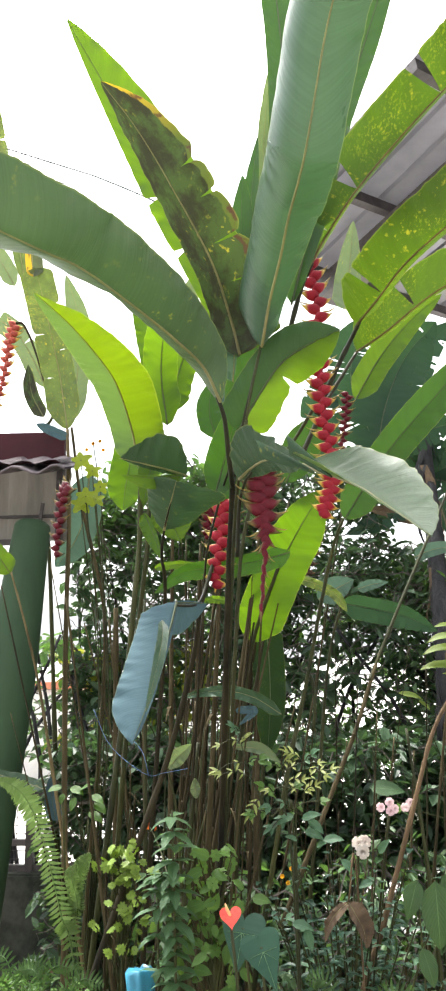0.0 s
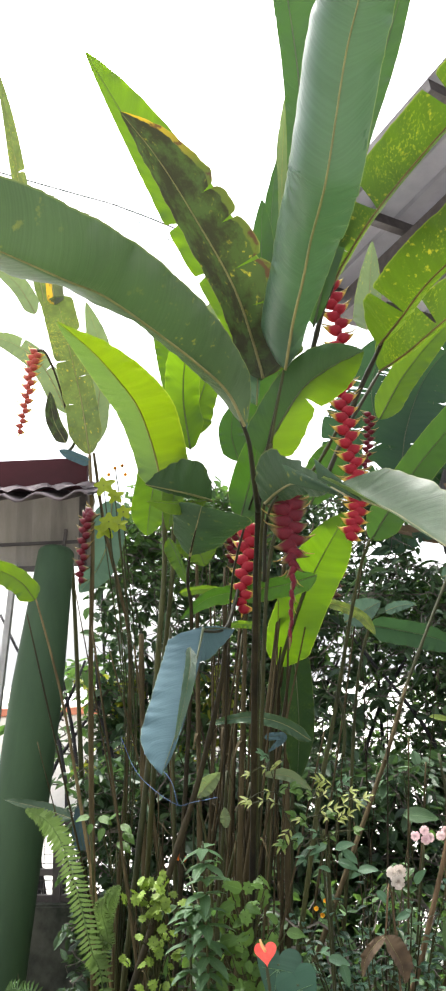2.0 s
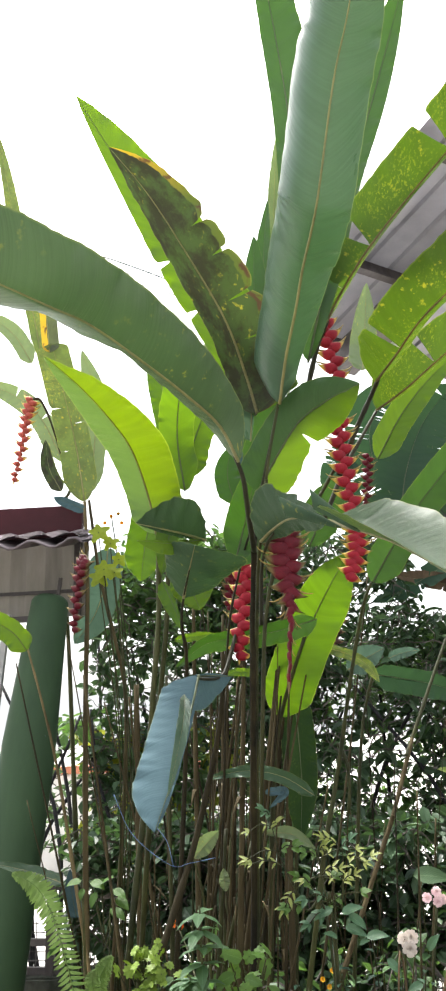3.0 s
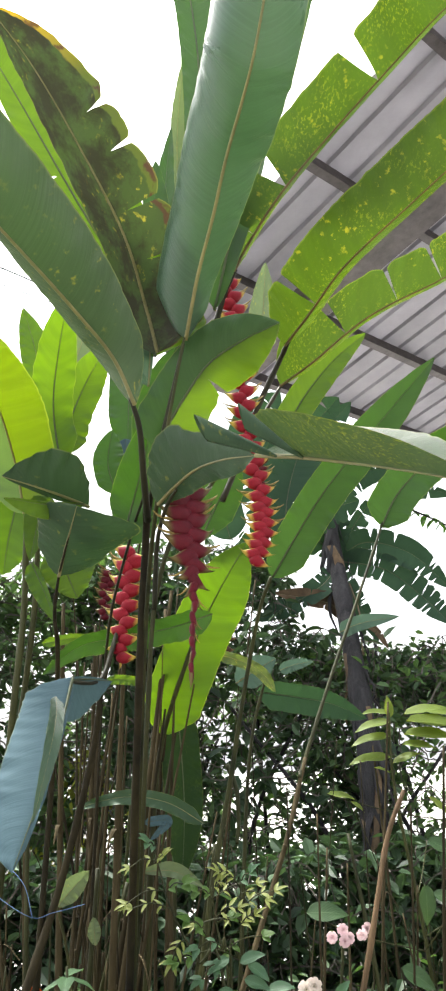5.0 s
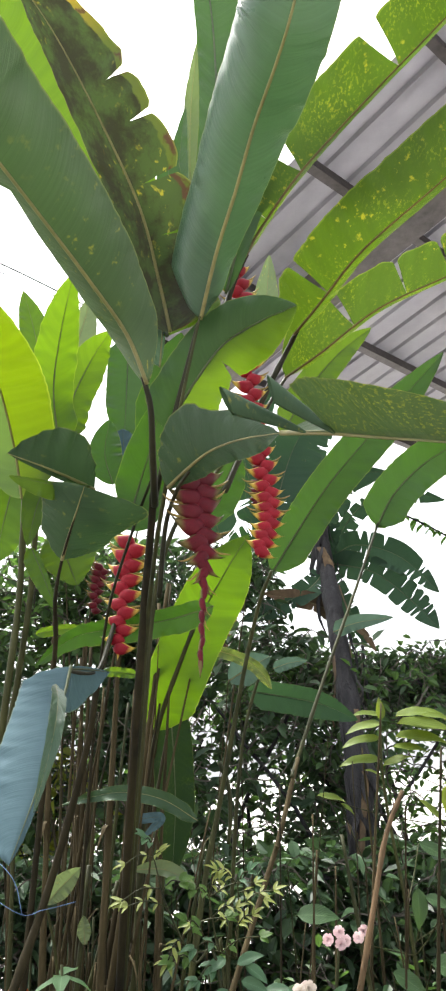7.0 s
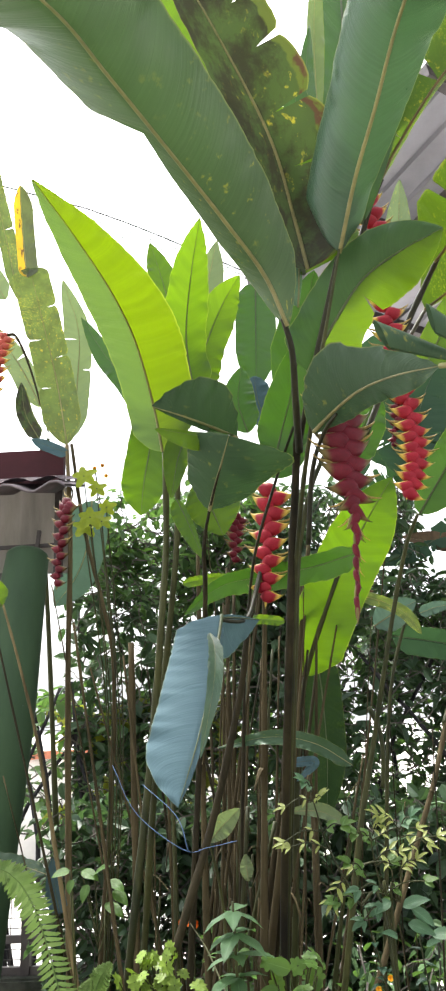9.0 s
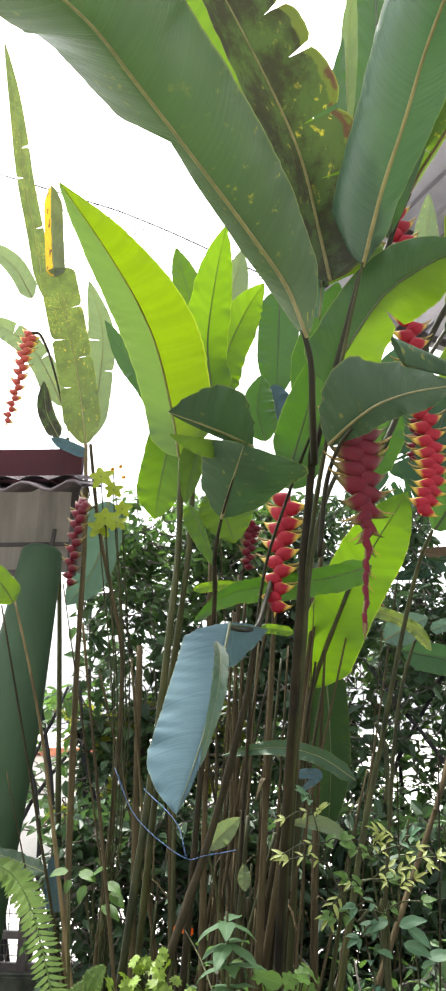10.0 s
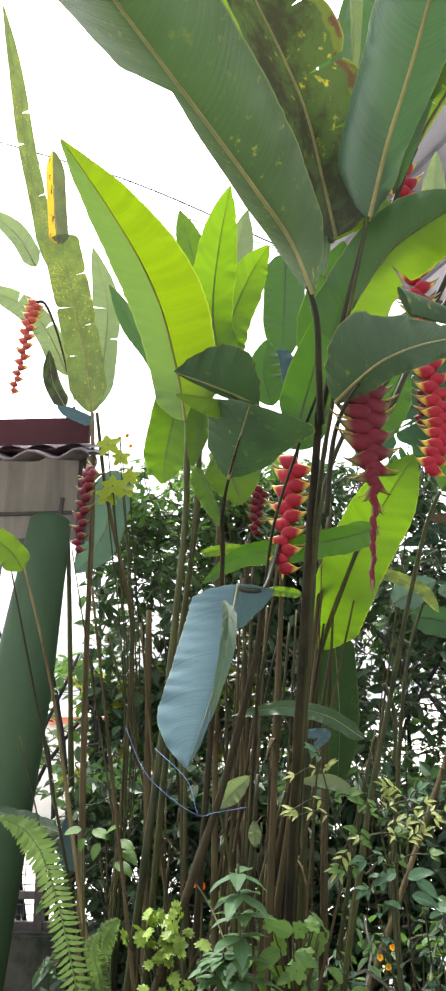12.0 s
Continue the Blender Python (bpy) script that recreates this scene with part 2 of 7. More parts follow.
LEAF_DARK = blade_material("mature_leaf", (0.024, 0.058, 0.035), (0.048, 0.098, 0.058), (0.07, 0.17, 0.04), through_light=0.14, rough=0.31, gloss=0.58, vein=1.5)
LEAF_SPOT = blade_material("spotted_leaf", (0.030, 0.058, 0.027), (0.054, 0.094, 0.044), (0.075, 0.15, 0.035), spots=0.36, through_light=0.11, rough=0.33, gloss=0.42)
LEAF_MOTTLED = blade_material("mottled_leaf", (0.032, 0.066, 0.030), (0.058, 0.104, 0.050), (0.08, 0.15, 0.03), mottle=0.6, streak=(0.42, 0.40, 0.03), one_side=-1, through_light=0.17, rough=0.42, gloss=0.35)
LEAF_THIN = blade_material("thin_young_leaf", (0.024, 0.075, 0.010), (0.050, 0.115, 0.016), (0.118, 0.228, 0.004), through_light=0.50, vein=1.1, gloss=0.35)
# Brighter copy of LEAF_THIN: the stronger backlight is put into its colours.
LEAF_THIN_LIT = blade_material("lit_young_leaf", (0.030, 0.090, 0.012), (0.062, 0.135, 0.020), (0.148, 0.272, 0.005), through_light=0.52, vein=1.3, gloss=0.3)
LEAF_TORN = blade_material("torn_leaf", (0.019, 0.056, 0.009), (0.039, 0.085, 0.013), (0.085, 0.158, 0.006), spots=0.6, through_light=0.36, gloss=0.35, mottle=0.5, streak=(0.34, 0.36, 0.02))
LEAF_LIME = blade_material("young_leaf", (0.026, 0.080, 0.012), (0.056, 0.126, 0.020), (0.118, 0.205, 0.005), through_light=0.43, vein=1.2, gloss=0.35)
# Two-tone: sky sheen painted into the left half's colour.
LEAF_TWOTONE = blade_material("sheened_young_leaf", (0.030, 0.080, 0.012), (0.062, 0.130, 0.020), (0.142, 0.222, 0.002), through_light=0.47, vein=1.4, gloss=0.3, sheen_side=-1)
LEAF_GREEN = blade_material("green_leaf", (0.020, 0.062, 0.014), (0.040, 0.095, 0.020), (0.052, 0.145, 0.006), through_light=0.28, rough=0.36, gloss=0.4)
LEAF_SPECKLED = blade_material("speckled_leaf", (0.009, 0.024, 0.010), (0.019, 0.042, 0.014), (0.045, 0.10, 0.012), through_light=0.16, gloss=0.12, rough=0.55, mottle=0.6, streak=(0.09, 0.13, 0.02), edge=0.2)
LEAF_BURNT = blade_material("scorched_leaf", (0.020, 0.042, 0.016), (0.042, 0.064, 0.022), (0.07, 0.12, 0.02), spots=0.8, brown=0.85, margin=(1, 0.80, 0.52, 0.74), through_light=0.24, gloss=0.35)
LEAF_WITHERED = blade_material("withered_leaf", (0.05, 0.07, 0.03), (0.10, 0.12, 0.05), (0.14, 0.18, 0.04), brown=0.3, margin=(-1, 0.12, 0.0, 0.01), through_light=0.3)
LEAF_YELLOWING = blade_material("yellowing_leaf", (0.050, 0.098, 0.026), (0.105, 0.155, 0.042), (0.15, 0.21, 0.03), spots=0.95, brown=0.3, through_light=0.38, mottle=0.7, streak=(0.42, 0.40, 0.05))
LEAF_GLAUCOUS = blade_material("waxy_leaf", (0.042, 0.080, 0.098), (0.078, 0.128, 0.150), (0.055, 0.11, 0.09), through_light=0.14, rough=0.75, vein=1.0, gloss=0.1, edge=0.15)
# Green leaf with the shade from leaves behind it put into the colour.
LEAF_HALF_SHADED = blade_material("half_shaded_leaf", (0.018, 0.052, 0.014), (0.036, 0.082, 0.022), (0.05, 0.13, 0.012), through_light=0.15, rough=0.42, gloss=0.3)
LEAF_SAGE = blade_material("sage_leaf", (0.055, 0.100, 0.075), (0.100, 0.155, 0.118), (0.085, 0.16, 0.10), through_light=0.28, rough=0.6, gloss=0.15, edge=0.1)
LEAF_OLD = blade_material("old_dark_leaf", (0.017, 0.042, 0.021), (0.034, 0.068, 0.033), (0.05, 0.12, 0.02), spots=0.2, through_light=0.09, rough=0.45, gloss=0.24)
LEAF_PALE = blade_material("fading_leaf", (0.072, 0.115, 0.058), (0.135, 0.175, 0.088), (0.20, 0.28, 0.09), spots=0.5, through_light=0.34)
RIB = rough_material("leaf_rib", (0.12, 0.115, 0.042), (0.24, 0.215, 0.085), 40, 0.5, 0.2)
RIB_BROWN = rough_material("leaf_rib_brown", (0.045, 0.032, 0.010), (0.13, 0.082, 0.022), 40, 0.5, 0.2)
RIB_DARK = rough_material("leaf_rib_dark", (0.030, 0.050, 0.018), (0.075, 0.09, 0.032), 40, 0.5, 0.2)
STEM = rough_material("brown_stem", (0.007, 0.006, 0.003), (0.036, 0.029, 0.012), 30, 0.8, 0.6, stretch=(1, 1, 0.12), shine=0.2)
STEM_GREEN = rough_material("green_stem", (0.011, 0.015, 0.005), (0.054, 0.057, 0.016), 30, 0.6, 0.5, stretch=(1, 1, 0.12), shine=0.25)
PETIOLE = rough_material("dark_petiole", (0.008, 0.010, 0.005), (0.030, 0.028, 0.013), 30, 0.5, 0.3, stretch=(1, 1, 0.2), shine=0.25)
DEAD = rough_material("dead_cane", (0.014, 0.011, 0.005), (0.088, 0.070, 0.036), 34, 0.9, 0.8, stretch=(1, 1, 0.1), shine=0.15)
DRY = rough_material("dry_leaf", (0.055, 0.036, 0.022), (0.17, 0.115, 0.065), 26, 0.85, 0.5)
# Dark red: the shade of the leaves overhead is put into the colour.
BRACT = bract_material("red_bract", (0.13, 0.0035, 0.012), (0.052, 0.0014, 0.007), (0.11, 0.085, 0.028), (0.020, 0.026, 0.009))
# Lighter copy of the red bract, painted as lit, with its yellow rim.
BRACT_LIT = bract_material("lit_bract", (0.34, 0.010, 0.024), (0.17, 0.004, 0.014), (0.46, 0.33, 0.06), (0.13, 0.13, 0.03))
BRACT_DRY = bract_material("dried_bract", (0.085, 0.040, 0.030), (0.035, 0.020, 0.016), (0.16, 0.10, 0.05), (0.06, 0.045, 0.025))
BRACT_OLD = bract_material("faded_bract", (0.46, 0.08, 0.055), (0.27, 0.05, 0.035), (0.62, 0.44, 0.08), (0.45, 0.36, 0.07))
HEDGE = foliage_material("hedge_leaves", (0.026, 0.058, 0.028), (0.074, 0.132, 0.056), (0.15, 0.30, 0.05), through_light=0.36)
# Darker copy of HEDGE: shade inside the growth is put into the colour.
HEDGE_SHADED = foliage_material("shaded_hedge_leaves", (0.018, 0.038, 0.024), (0.054, 0.095, 0.050), (0.10, 0.20, 0.05), through_light=0.27)
# Bright yellow-green copy of HEDGE: sunlight is put into the leaf colour.
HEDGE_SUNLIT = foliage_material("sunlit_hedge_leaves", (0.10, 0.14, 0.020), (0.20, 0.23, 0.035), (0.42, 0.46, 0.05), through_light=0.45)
SHRUB = foliage_material("shrub_leaves", (0.022, 0.065, 0.022), (0.06, 0.14, 0.04), (0.14, 0.32, 0.03))
DRY_LITTER = foliage_material("fallen_leaves", (0.05, 0.032, 0.018), (0.17, 0.11, 0.06), (0.08, 0.05, 0.02), through_light=0.1, rough=0.8)
ROSE_LEAF = foliage_material("rose_leaves", (0.014, 0.040, 0.026), (0.040, 0.086, 0.056), (0.055, 0.135, 0.04), rough=0.32, veined=True)
BALSAM_LEAF = foliage_material("balsam_leaves", (0.038, 0.088, 0.042), (0.095, 0.165, 0.080), (0.12, 0.25, 0.05), rough=0.5, veined=True)
SPRIG = foliage_material("sprig_leaves", (0.15, 0.19, 0.050), (0.28, 0.31, 0.10), (0.36, 0.42, 0.08))
LIME_SMALL = foliage_material("lime_leaves", (0.068, 0.130, 0.016), (0.14, 0.21, 0.032), (0.18, 0.30, 0.015), through_light=0.35, veined=True)
VINE_LEAF = foliage_material("vine_leaves", (0.11, 0.165, 0.012), (0.21, 0.27, 0.018), (0.38, 0.46, 0.015), through_light=0.5, veined=True)
FERN_GREEN = foliage_material("low_fern_leaves", (0.026, 0.060, 0.018), (0.060, 0.115, 0.034), (0.14, 0.28, 0.05))
FERN_LEAF = foliage_material("fern_leaves", (0.075, 0.135, 0.040), (0.155, 0.235, 0.080), (0.17, 0.28, 0.06))
WEED_LEAF = foliage_material("weed_leaves", (0.028, 0.066, 0.026), (0.068, 0.120, 0.048), (0.09, 0.17, 0.04), through_light=0.25, veined=True)
LEAFY = foliage_material("leafy_green", (0.040, 0.095, 0.020), (0.080, 0.155, 0.032), (0.17, 0.30, 0.03), through_light=0.35, veined=True)
BROAD_LEAF = foliage_material("broad_leaves", (0.085, 0.135, 0.030), (0.17, 0.22, 0.045), (0.34, 0.44, 0.03), through_light=0.42, veined=True)
BANANA_LEAF = blade_material("banana_leaf", (0.017, 0.040, 0.026), (0.036, 0.068, 0.044), (0.06, 0.15, 0.04), through_light=0.2, rough=0.6, gloss=0.12, edge=0.1)
SOIL = rough_material("garden_soil", (0.03, 0.022, 0.015), (0.10, 0.075, 0.05), 6, 0.95, 0.8, depth=0.03)
CONCRETE = rough_material("pale_concrete", (0.48, 0.47, 0.44), (0.66, 0.65, 0.61), 5, 0.9, 0.3)
BOUNCE_SLAB = rough_material("grey_concrete", (0.13, 0.125, 0.115), (0.23, 0.22, 0.205), 5, 0.9, 0.3)
MOSSY = rough_material("mossy_wall", (0.012, 0.017, 0.010), (0.085, 0.088, 0.072), 9, 0.9, 0.8, depth=0.01, stops=(0.42, 0.70))
RENDERED = rough_material("painted_render", (0.55, 0.53, 0.50), (0.72, 0.70, 0.66), 4, 0.9, 0.2)
RENDERED_DULL = rough_material("dull_render", (0.38, 0.37, 0.34), (0.52, 0.51, 0.47), 4, 0.9, 0.2)
BRICKRED = rough_material("red_coping", (0.32, 0.10, 0.06), (0.46, 0.18, 0.10), 12, 0.85, 0.4)
PAINT_GREEN = rough_material("green_paint", (0.012, 0.040, 0.014), (0.034, 0.082, 0.030), 9, 0.75, 0.25, stretch=(1, 1, 0.22))
ASBESTOS = rough_material("weathered_sheet", (0.15, 0.14, 0.125), (0.34, 0.32, 0.295), 9, 0.9, 0.3, stretch=(1, 1, 0.2))
TILE = rough_material("weathered_tile", (0.055, 0.042, 0.048), (0.14, 0.115, 0.125), 12, 0.85, 0.4)
MAROON = rough_material("maroon_paint", (0.026, 0.0035, 0.006), (0.050, 0.007, 0.011), 8, 0.9, 0.2)
STEEL = rough_material("dark_steel", (0.035, 0.03, 0.03), (0.09, 0.08, 0.08), 15, 0.6, 0.3, metal=0.3)
GREY_POLE = rough_material("grey_pipe", (0.22, 0.22, 0.22), (0.36, 0.36, 0.36), 20, 0.5, 0.2, metal=0.4)
SHEET = rough_material("roof_sheet", (0.235, 0.230, 0.245), (0.35, 0.34, 0.355), 3, 0.6, 0.15, metal=0.2)
STEM_TAN = rough_material("tan_stem", (0.055, 0.042, 0.020), (0.20, 0.155, 0.075), 30, 0.8, 0.5, stretch=(1, 1, 0.12), shine=0.2)
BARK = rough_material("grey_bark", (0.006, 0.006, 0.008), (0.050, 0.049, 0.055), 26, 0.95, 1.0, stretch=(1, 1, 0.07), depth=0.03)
TWIG_BARK = rough_material("twig_bark", (0.035, 0.032, 0.028), (0.13, 0.115, 0.095), 16, 0.9, 0.6)
BRANCH = rough_material("tan_branch", (0.045, 0.032, 0.018), (0.19, 0.125, 0.068), 34, 0.8, 0.7, stretch=(1, 1, 0.2), shine=0.2)
BLUE_PLASTIC = rough_material("blue_plastic", (0.004, 0.085, 0.14), (0.015, 0.16, 0.24), 10, 0.45, 0.5)
BLUE_CORD = rough_material("blue_cord", (0.035, 0.075, 0.17), (0.09, 0.16, 0.30), 60, 0.6, 0.4)
CREAM_PETAL = rough_material("cream_petal", (0.66, 0.56, 0.50), (0.80, 0.74, 0.68), 40, 0.6, 0.2)
PINK_PETAL = rough_material("pink_petal", (0.72, 0.48, 0.52), (0.86, 0.74, 0.73), 40, 0.6, 0.2)
CORAL = rough_material("coral_spathe", (0.56, 0.035, 0.025), (0.70, 0.075, 0.05), 30, 0.4, 0.3)
ORANGE_PETAL = rough_material("orange_petal", (0.75, 0.10, 0.01), (0.85, 0.22, 0.02), 40, 0.6, 0.2)
SPADIX = rough_material("spadix", (0.65, 0.30, 0.12), (0.8, 0.45, 0.2), 90, 0.6, 0.5)
ANTHURIUM_LEAF = blade_material("anthurium_leaf", (0.014, 0.046, 0.028), (0.026, 0.070, 0.042), (0.04, 0.11, 0.04), through_light=0.10, rough=0.6, gloss=0.2, vein=0.15)
YELLOW_PETAL = rough_material("yellow_petal", (0.70, 0.30, 0.01), (0.85, 0.50, 0.03), 40, 0.6, 0.2)
ROSE_PALE = foliage_material("pale_rose_leaves", (0.05, 0.11, 0.06), (0.09, 0.17, 0.10), (0.12, 0.26, 0.08), veined=True)
CABLE = rough_material("black_cable", (0.02, 0.02, 0.02), (0.05, 0.05, 0.05), 20, 0.7, 0.1)


GROUND = -0.32  # level of the soil


# ---- building blocks ----
def mesh_from(bm, name, mat, smooth=True):
    data = bpy.data.meshes.new(name)
    bm.to_mesh(data)
    bm.free()
    data.materials.append(mat)
    if smooth:
        data.shade_smooth()
    return data


def part(name, bm, mat, parent, label="", smooth=True):
    ob = new(name, mesh_from(bm, name, mat, smooth))
    ob.parent = parent
    if label:
        ob["label"] = label
    return ob


def thing(name, bm, mat, label, category, group="", kind="", smooth=True):
    return tagged(new(name, mesh_from(bm, name, mat, smooth)), label, category, group, kind)


def empty(name, label, category, at=(0, 0, 0), group=""):
    ob = tagged(new(name), label, category, group)
    ob.location = at
    return ob


def plant(name, label, group="heliconia clump"):
    return empty(name, label, "plant", (0, 0, 0), group)


def spline(points, n):
    """n points on a smooth line through the given ones."""
    p = [Vector(q) for q in points]
    if len(p) == 2:
        return [p[0].lerp(p[1], i / (n - 1)) for i in range(n)]
    p = [2 * p[0] - p[1], *p, 2 * p[-1] - p[-2]]
    out = []
    for i in range(n):
        s = i / (n - 1) * (len(p) - 3)
        k = min(int(s), len(p) - 4)
        t = s - k
        a, b, c, d = p[k:k + 4]
        out.append(0.5 * (2 * b + (c - a) * t + (2 * a - 5 * b + 4 * c - d) * t * t + (3 * b - a - 3 * c + d) * t ** 3))
    return out


def tube_into(bm, line, radii, sides=7, flat=1.0):
    side = None
    rings = []
    for i, p in enumerate(line):
        t = (line[min(i + 1, len(line) - 1)] - line[max(i - 1, 0)]).normalized()
        if side is None:
            side = t.cross(Vector((0.3, 1, 0.2))).normalized()
        side = (side - t * side.dot(t)).normalized()
        up = t.cross(side)
        r = radii[i]
        rings.append([bm.verts.new(p + side * r * math.cos(a) + up * r * flat * math.sin(a)) for a in (2 * math.pi * k / sides for k in range(sides))])
    for a, b in zip(rings, rings[1:]):
        for k in range(sides):
            bm.faces.new((a[k], a[(k + 1) % sides], b[(k + 1) % sides], b[k]))
    for ring, flip in ((rings[0], True), (rings[-1], False)):
        bm.faces.new(ring[::-1] if flip else ring)


def stalk(parent, name, points, radii, mat, knots=True):
    """Tapered cane or petiole with slight swellings at its nodes."""
    n = max(8, 5 * len(points))
    line = spline(points, n)
    rad = [(radii[0] + (radii[1] - radii[0]) * i / (n - 1)) * (1.0 + (0.16 if knots and i % 6 == 3 else 0.0)) for i in range(n)]
    bm = bmesh.new()
    tube_into(bm, line, rad, 9)
    return part(name, bm, mat, parent)


def box_into(bm, lo, hi, m=None):
    c = bmesh.ops.create_cube(bm, size=1)["verts"]
    for q in c:
        q.co = Vector([lo[k] + (hi[k] - lo[k]) * (q.co[k] + 0.5) for k in range(3)])
        if m:
            q.co = m @ q.co
    return c


def beam_into(bm, a, b, w, h, up=(0, 0, 1)):
    a, b = Vector(a), Vector(b)
    t = (b - a).normalized()
    s = t.cross(Vector(up)).normalized()
    u = s.cross(t)
    m = Matrix((s, t, u)).transposed().to_4x4()
    m.translation = a
    box_into(bm, (-w / 2, 0, -h / 2), (w / 2, (b - a).length, h / 2), m)


def leaf(parent, spine, left, right, n0, n1, mat, fold=(12, 12), curl=(0, 0), tears=(), base=0.12, tip=0.45, wave=0.011, rib=None, name="leaf", left_width=(), right_width=()):
    """Broad blade: a midrib line, two halves with their own width and fold, torn where tears names
    (side, place along the rib, gap, and how far from the rib the tear begins). n0 and n1 turn the face at the base and the tip."""
    reach = sum((Vector(b) - Vector(a)).length for a, b in zip(spine, spine[1:]))
    steps = int(min(150, max(44, reach / 0.008)))
    line = spline(spine, steps + 1)
    length = sum((b - a).length for a, b in zip(line, line[1:]))
    n0, n1 = Vector(n0), Vector(n1)
    seed = random.random() * 50

    def rail(u):
        s = min(max(u, 0.0), 1.0) * steps
        k = min(int(s), steps - 1)
        p = line[k].lerp(line[k + 1], s - k)
        t = (line[min(k + 2, steps)] - line[max(k - 1, 0)]).normalized()
        nn = n0.lerp(n1, u)
        nn = (nn - t * nn.dot(t)).normalized()
        return p, t.cross(nn), nn

    def narrowed(u, table):
        for (a, wa), (b, wb) in zip(table, table[1:]):
            if u <= b:
                return wa + (wb - wa) * (u - a) / (b - a)
        return 1.0

    def profile(u):
        w = min(1.0, (max(u, 0.0) / base)) ** 0.55
        if u > 1 - tip:
            w *= max(0.0, 1 - ((u - 1 + tip) / tip) ** 1.9) ** 0.85
        return w

    bm = bmesh.new()
    uv = bm.loops.layers.uv.new("UVMap")
    cols = 7
    for sgn, width, angle, bend in ((-1, left, fold[0], curl[0]), (1, right, fold[1], curl[1])):
        cuts = sorted((q[1], q[2], q[3] if len(q) > 3 else 0.02) for q in tears if q[0] == sgn)
        ends = [(0.0, 0.0, 0.0)] + cuts + [(1.0, 0.0, 0.0)]
        for (ua, ga, da), (ub, gb, db) in zip(ends, ends[1:]):
            n = max(3, round((ub - ua) * steps))
            grid = []
            for i in range(n + 1):
                row = []
                for j in range(cols + 1):
                    v = j / cols
                    lo, hi = ua + ga * (max(0.0, v - da) / (1 - da)) ** 0.8, ub - gb * (max(0.0, v - db) / (1 - db)) ** 0.8
                    u = lo + (hi - lo) * i / n
                    p, side, up = rail(u)
                    near = min((u - ua) * length if ga else 1.0, (ub - u) * length if gb else 1.0)
                    corner = 1.0 - 0.16 * max(0.0, 1 - near / 0.03) ** 2
                    ragged = 1 + (0.03 * noise.noise((u * 26 + seed, sgn * 3.0, 0.0)) + 0.02 * noise.noise((u * 70 + seed, sgn * 3.0, 2.0))) * v
                    w = width * corner * profile(u) * ragged * narrowed(u, left_width if sgn < 0 else right_width)
                    off = Vector()
                    for q in range(4):
                        vv = v * (q + 0.5) / 4
                        a = radians(angle + bend * vv * 2)
                        off += (side * sgn * math.cos(a) + up * math.sin(a)) * (w * v / 4)
                    ripple = wave * v * v * (noise.noise((u * 9 + seed, sgn * 7.0, 1.0)) + 0.55 * noise.noise((u * 30 + seed, sgn * 7.0, 4.0)))
                    ripple += 0.6 * min(width, 0.004 + wave) * v ** 4 * noise.noise((u * length * 34 + seed, sgn * 7.0, 8.0)) * profile(u)
                    vert = bm.verts.new(p + off + up * ripple)
                    row.append((vert, (u * length, sgn * v * 0.1)))
                grid.append(row)
            for i in range(n):
                for j in range(cols):
                    quad = [grid[i][j], grid[i][j + 1], grid[i + 1][j + 1], grid[i + 1][j]]
                    if sgn < 0:
                        quad.reverse()
                    f = bm.faces.new([q[0] for q in quad])
                    for loop, q in zip(f.loops, quad):
                        loop[uv].uv = q[1]
    bmesh.ops.remove_doubles(bm, verts=bm.verts, dist=0.00005)
    blade = part(name, bm, mat, parent)
    bm = bmesh.new()
    thick = min(0.0044, 0.045 * max(left, right))
    tube_into(bm, line[::2], [thick * (1 - 0.85 * i / (len(line[::2]) - 1)) for i in range(len(line[::2]))], 6)
    part("midrib", bm, rib or (RIB_BROWN if mat == LEAF_TORN else RIB if mat not in (LEAF_LIME, LEAF_THIN, LEAF_THIN_LIT, LEAF_GREEN, LEAF_GLAUCOUS, LEAF_SPECKLED, BANANA_LEAF) else RIB_DARK), blade)
    return blade


def rolled(parent, mouth, apex, girth):
    """Torn piece of blade rolled lengthwise into an open cone."""
    mouth, apex = Vector(mouth), Vector(apex)
    t = (apex - mouth).normalized()
    s = t.cross(Vector((0, 0, 1))).normalized()
    u = s.cross(t)
    bm = bmesh.new()
    uv = bm.loops.layers.uv.new("UVMap")
    grid = []
    for i in range(13):
        v = i / 12
        r = girth * (1 - v) ** 0.75 + 0.002
        row = []
        for k in range(19):
            a = radians(-60 + 370 * k / 18)
            lean = 0.018 * math.sin(a) * (1 - v) ** 2
            turn = r * (1 - 0.018 * k)
            row.append((bm.verts.new(mouth.lerp(apex, v) - t * lean + s * math.cos(a) * turn + u * math.sin(a) * turn), (v * 0.2, 0.09 * k / 18)))
        grid.append(row)
    for i in range(12):
        for k in range(18):
            quad = (grid[i][k], grid[i][k + 1], grid[i + 1][k + 1], grid[i + 1][k])
            face = bm.faces.new([q[0] for q in quad])
            for loop, q in zip(face.loops, quad):
                loop[uv].uv = q[1]
    return part("rolled_leaf", bm, LEAF_OLD, parent)


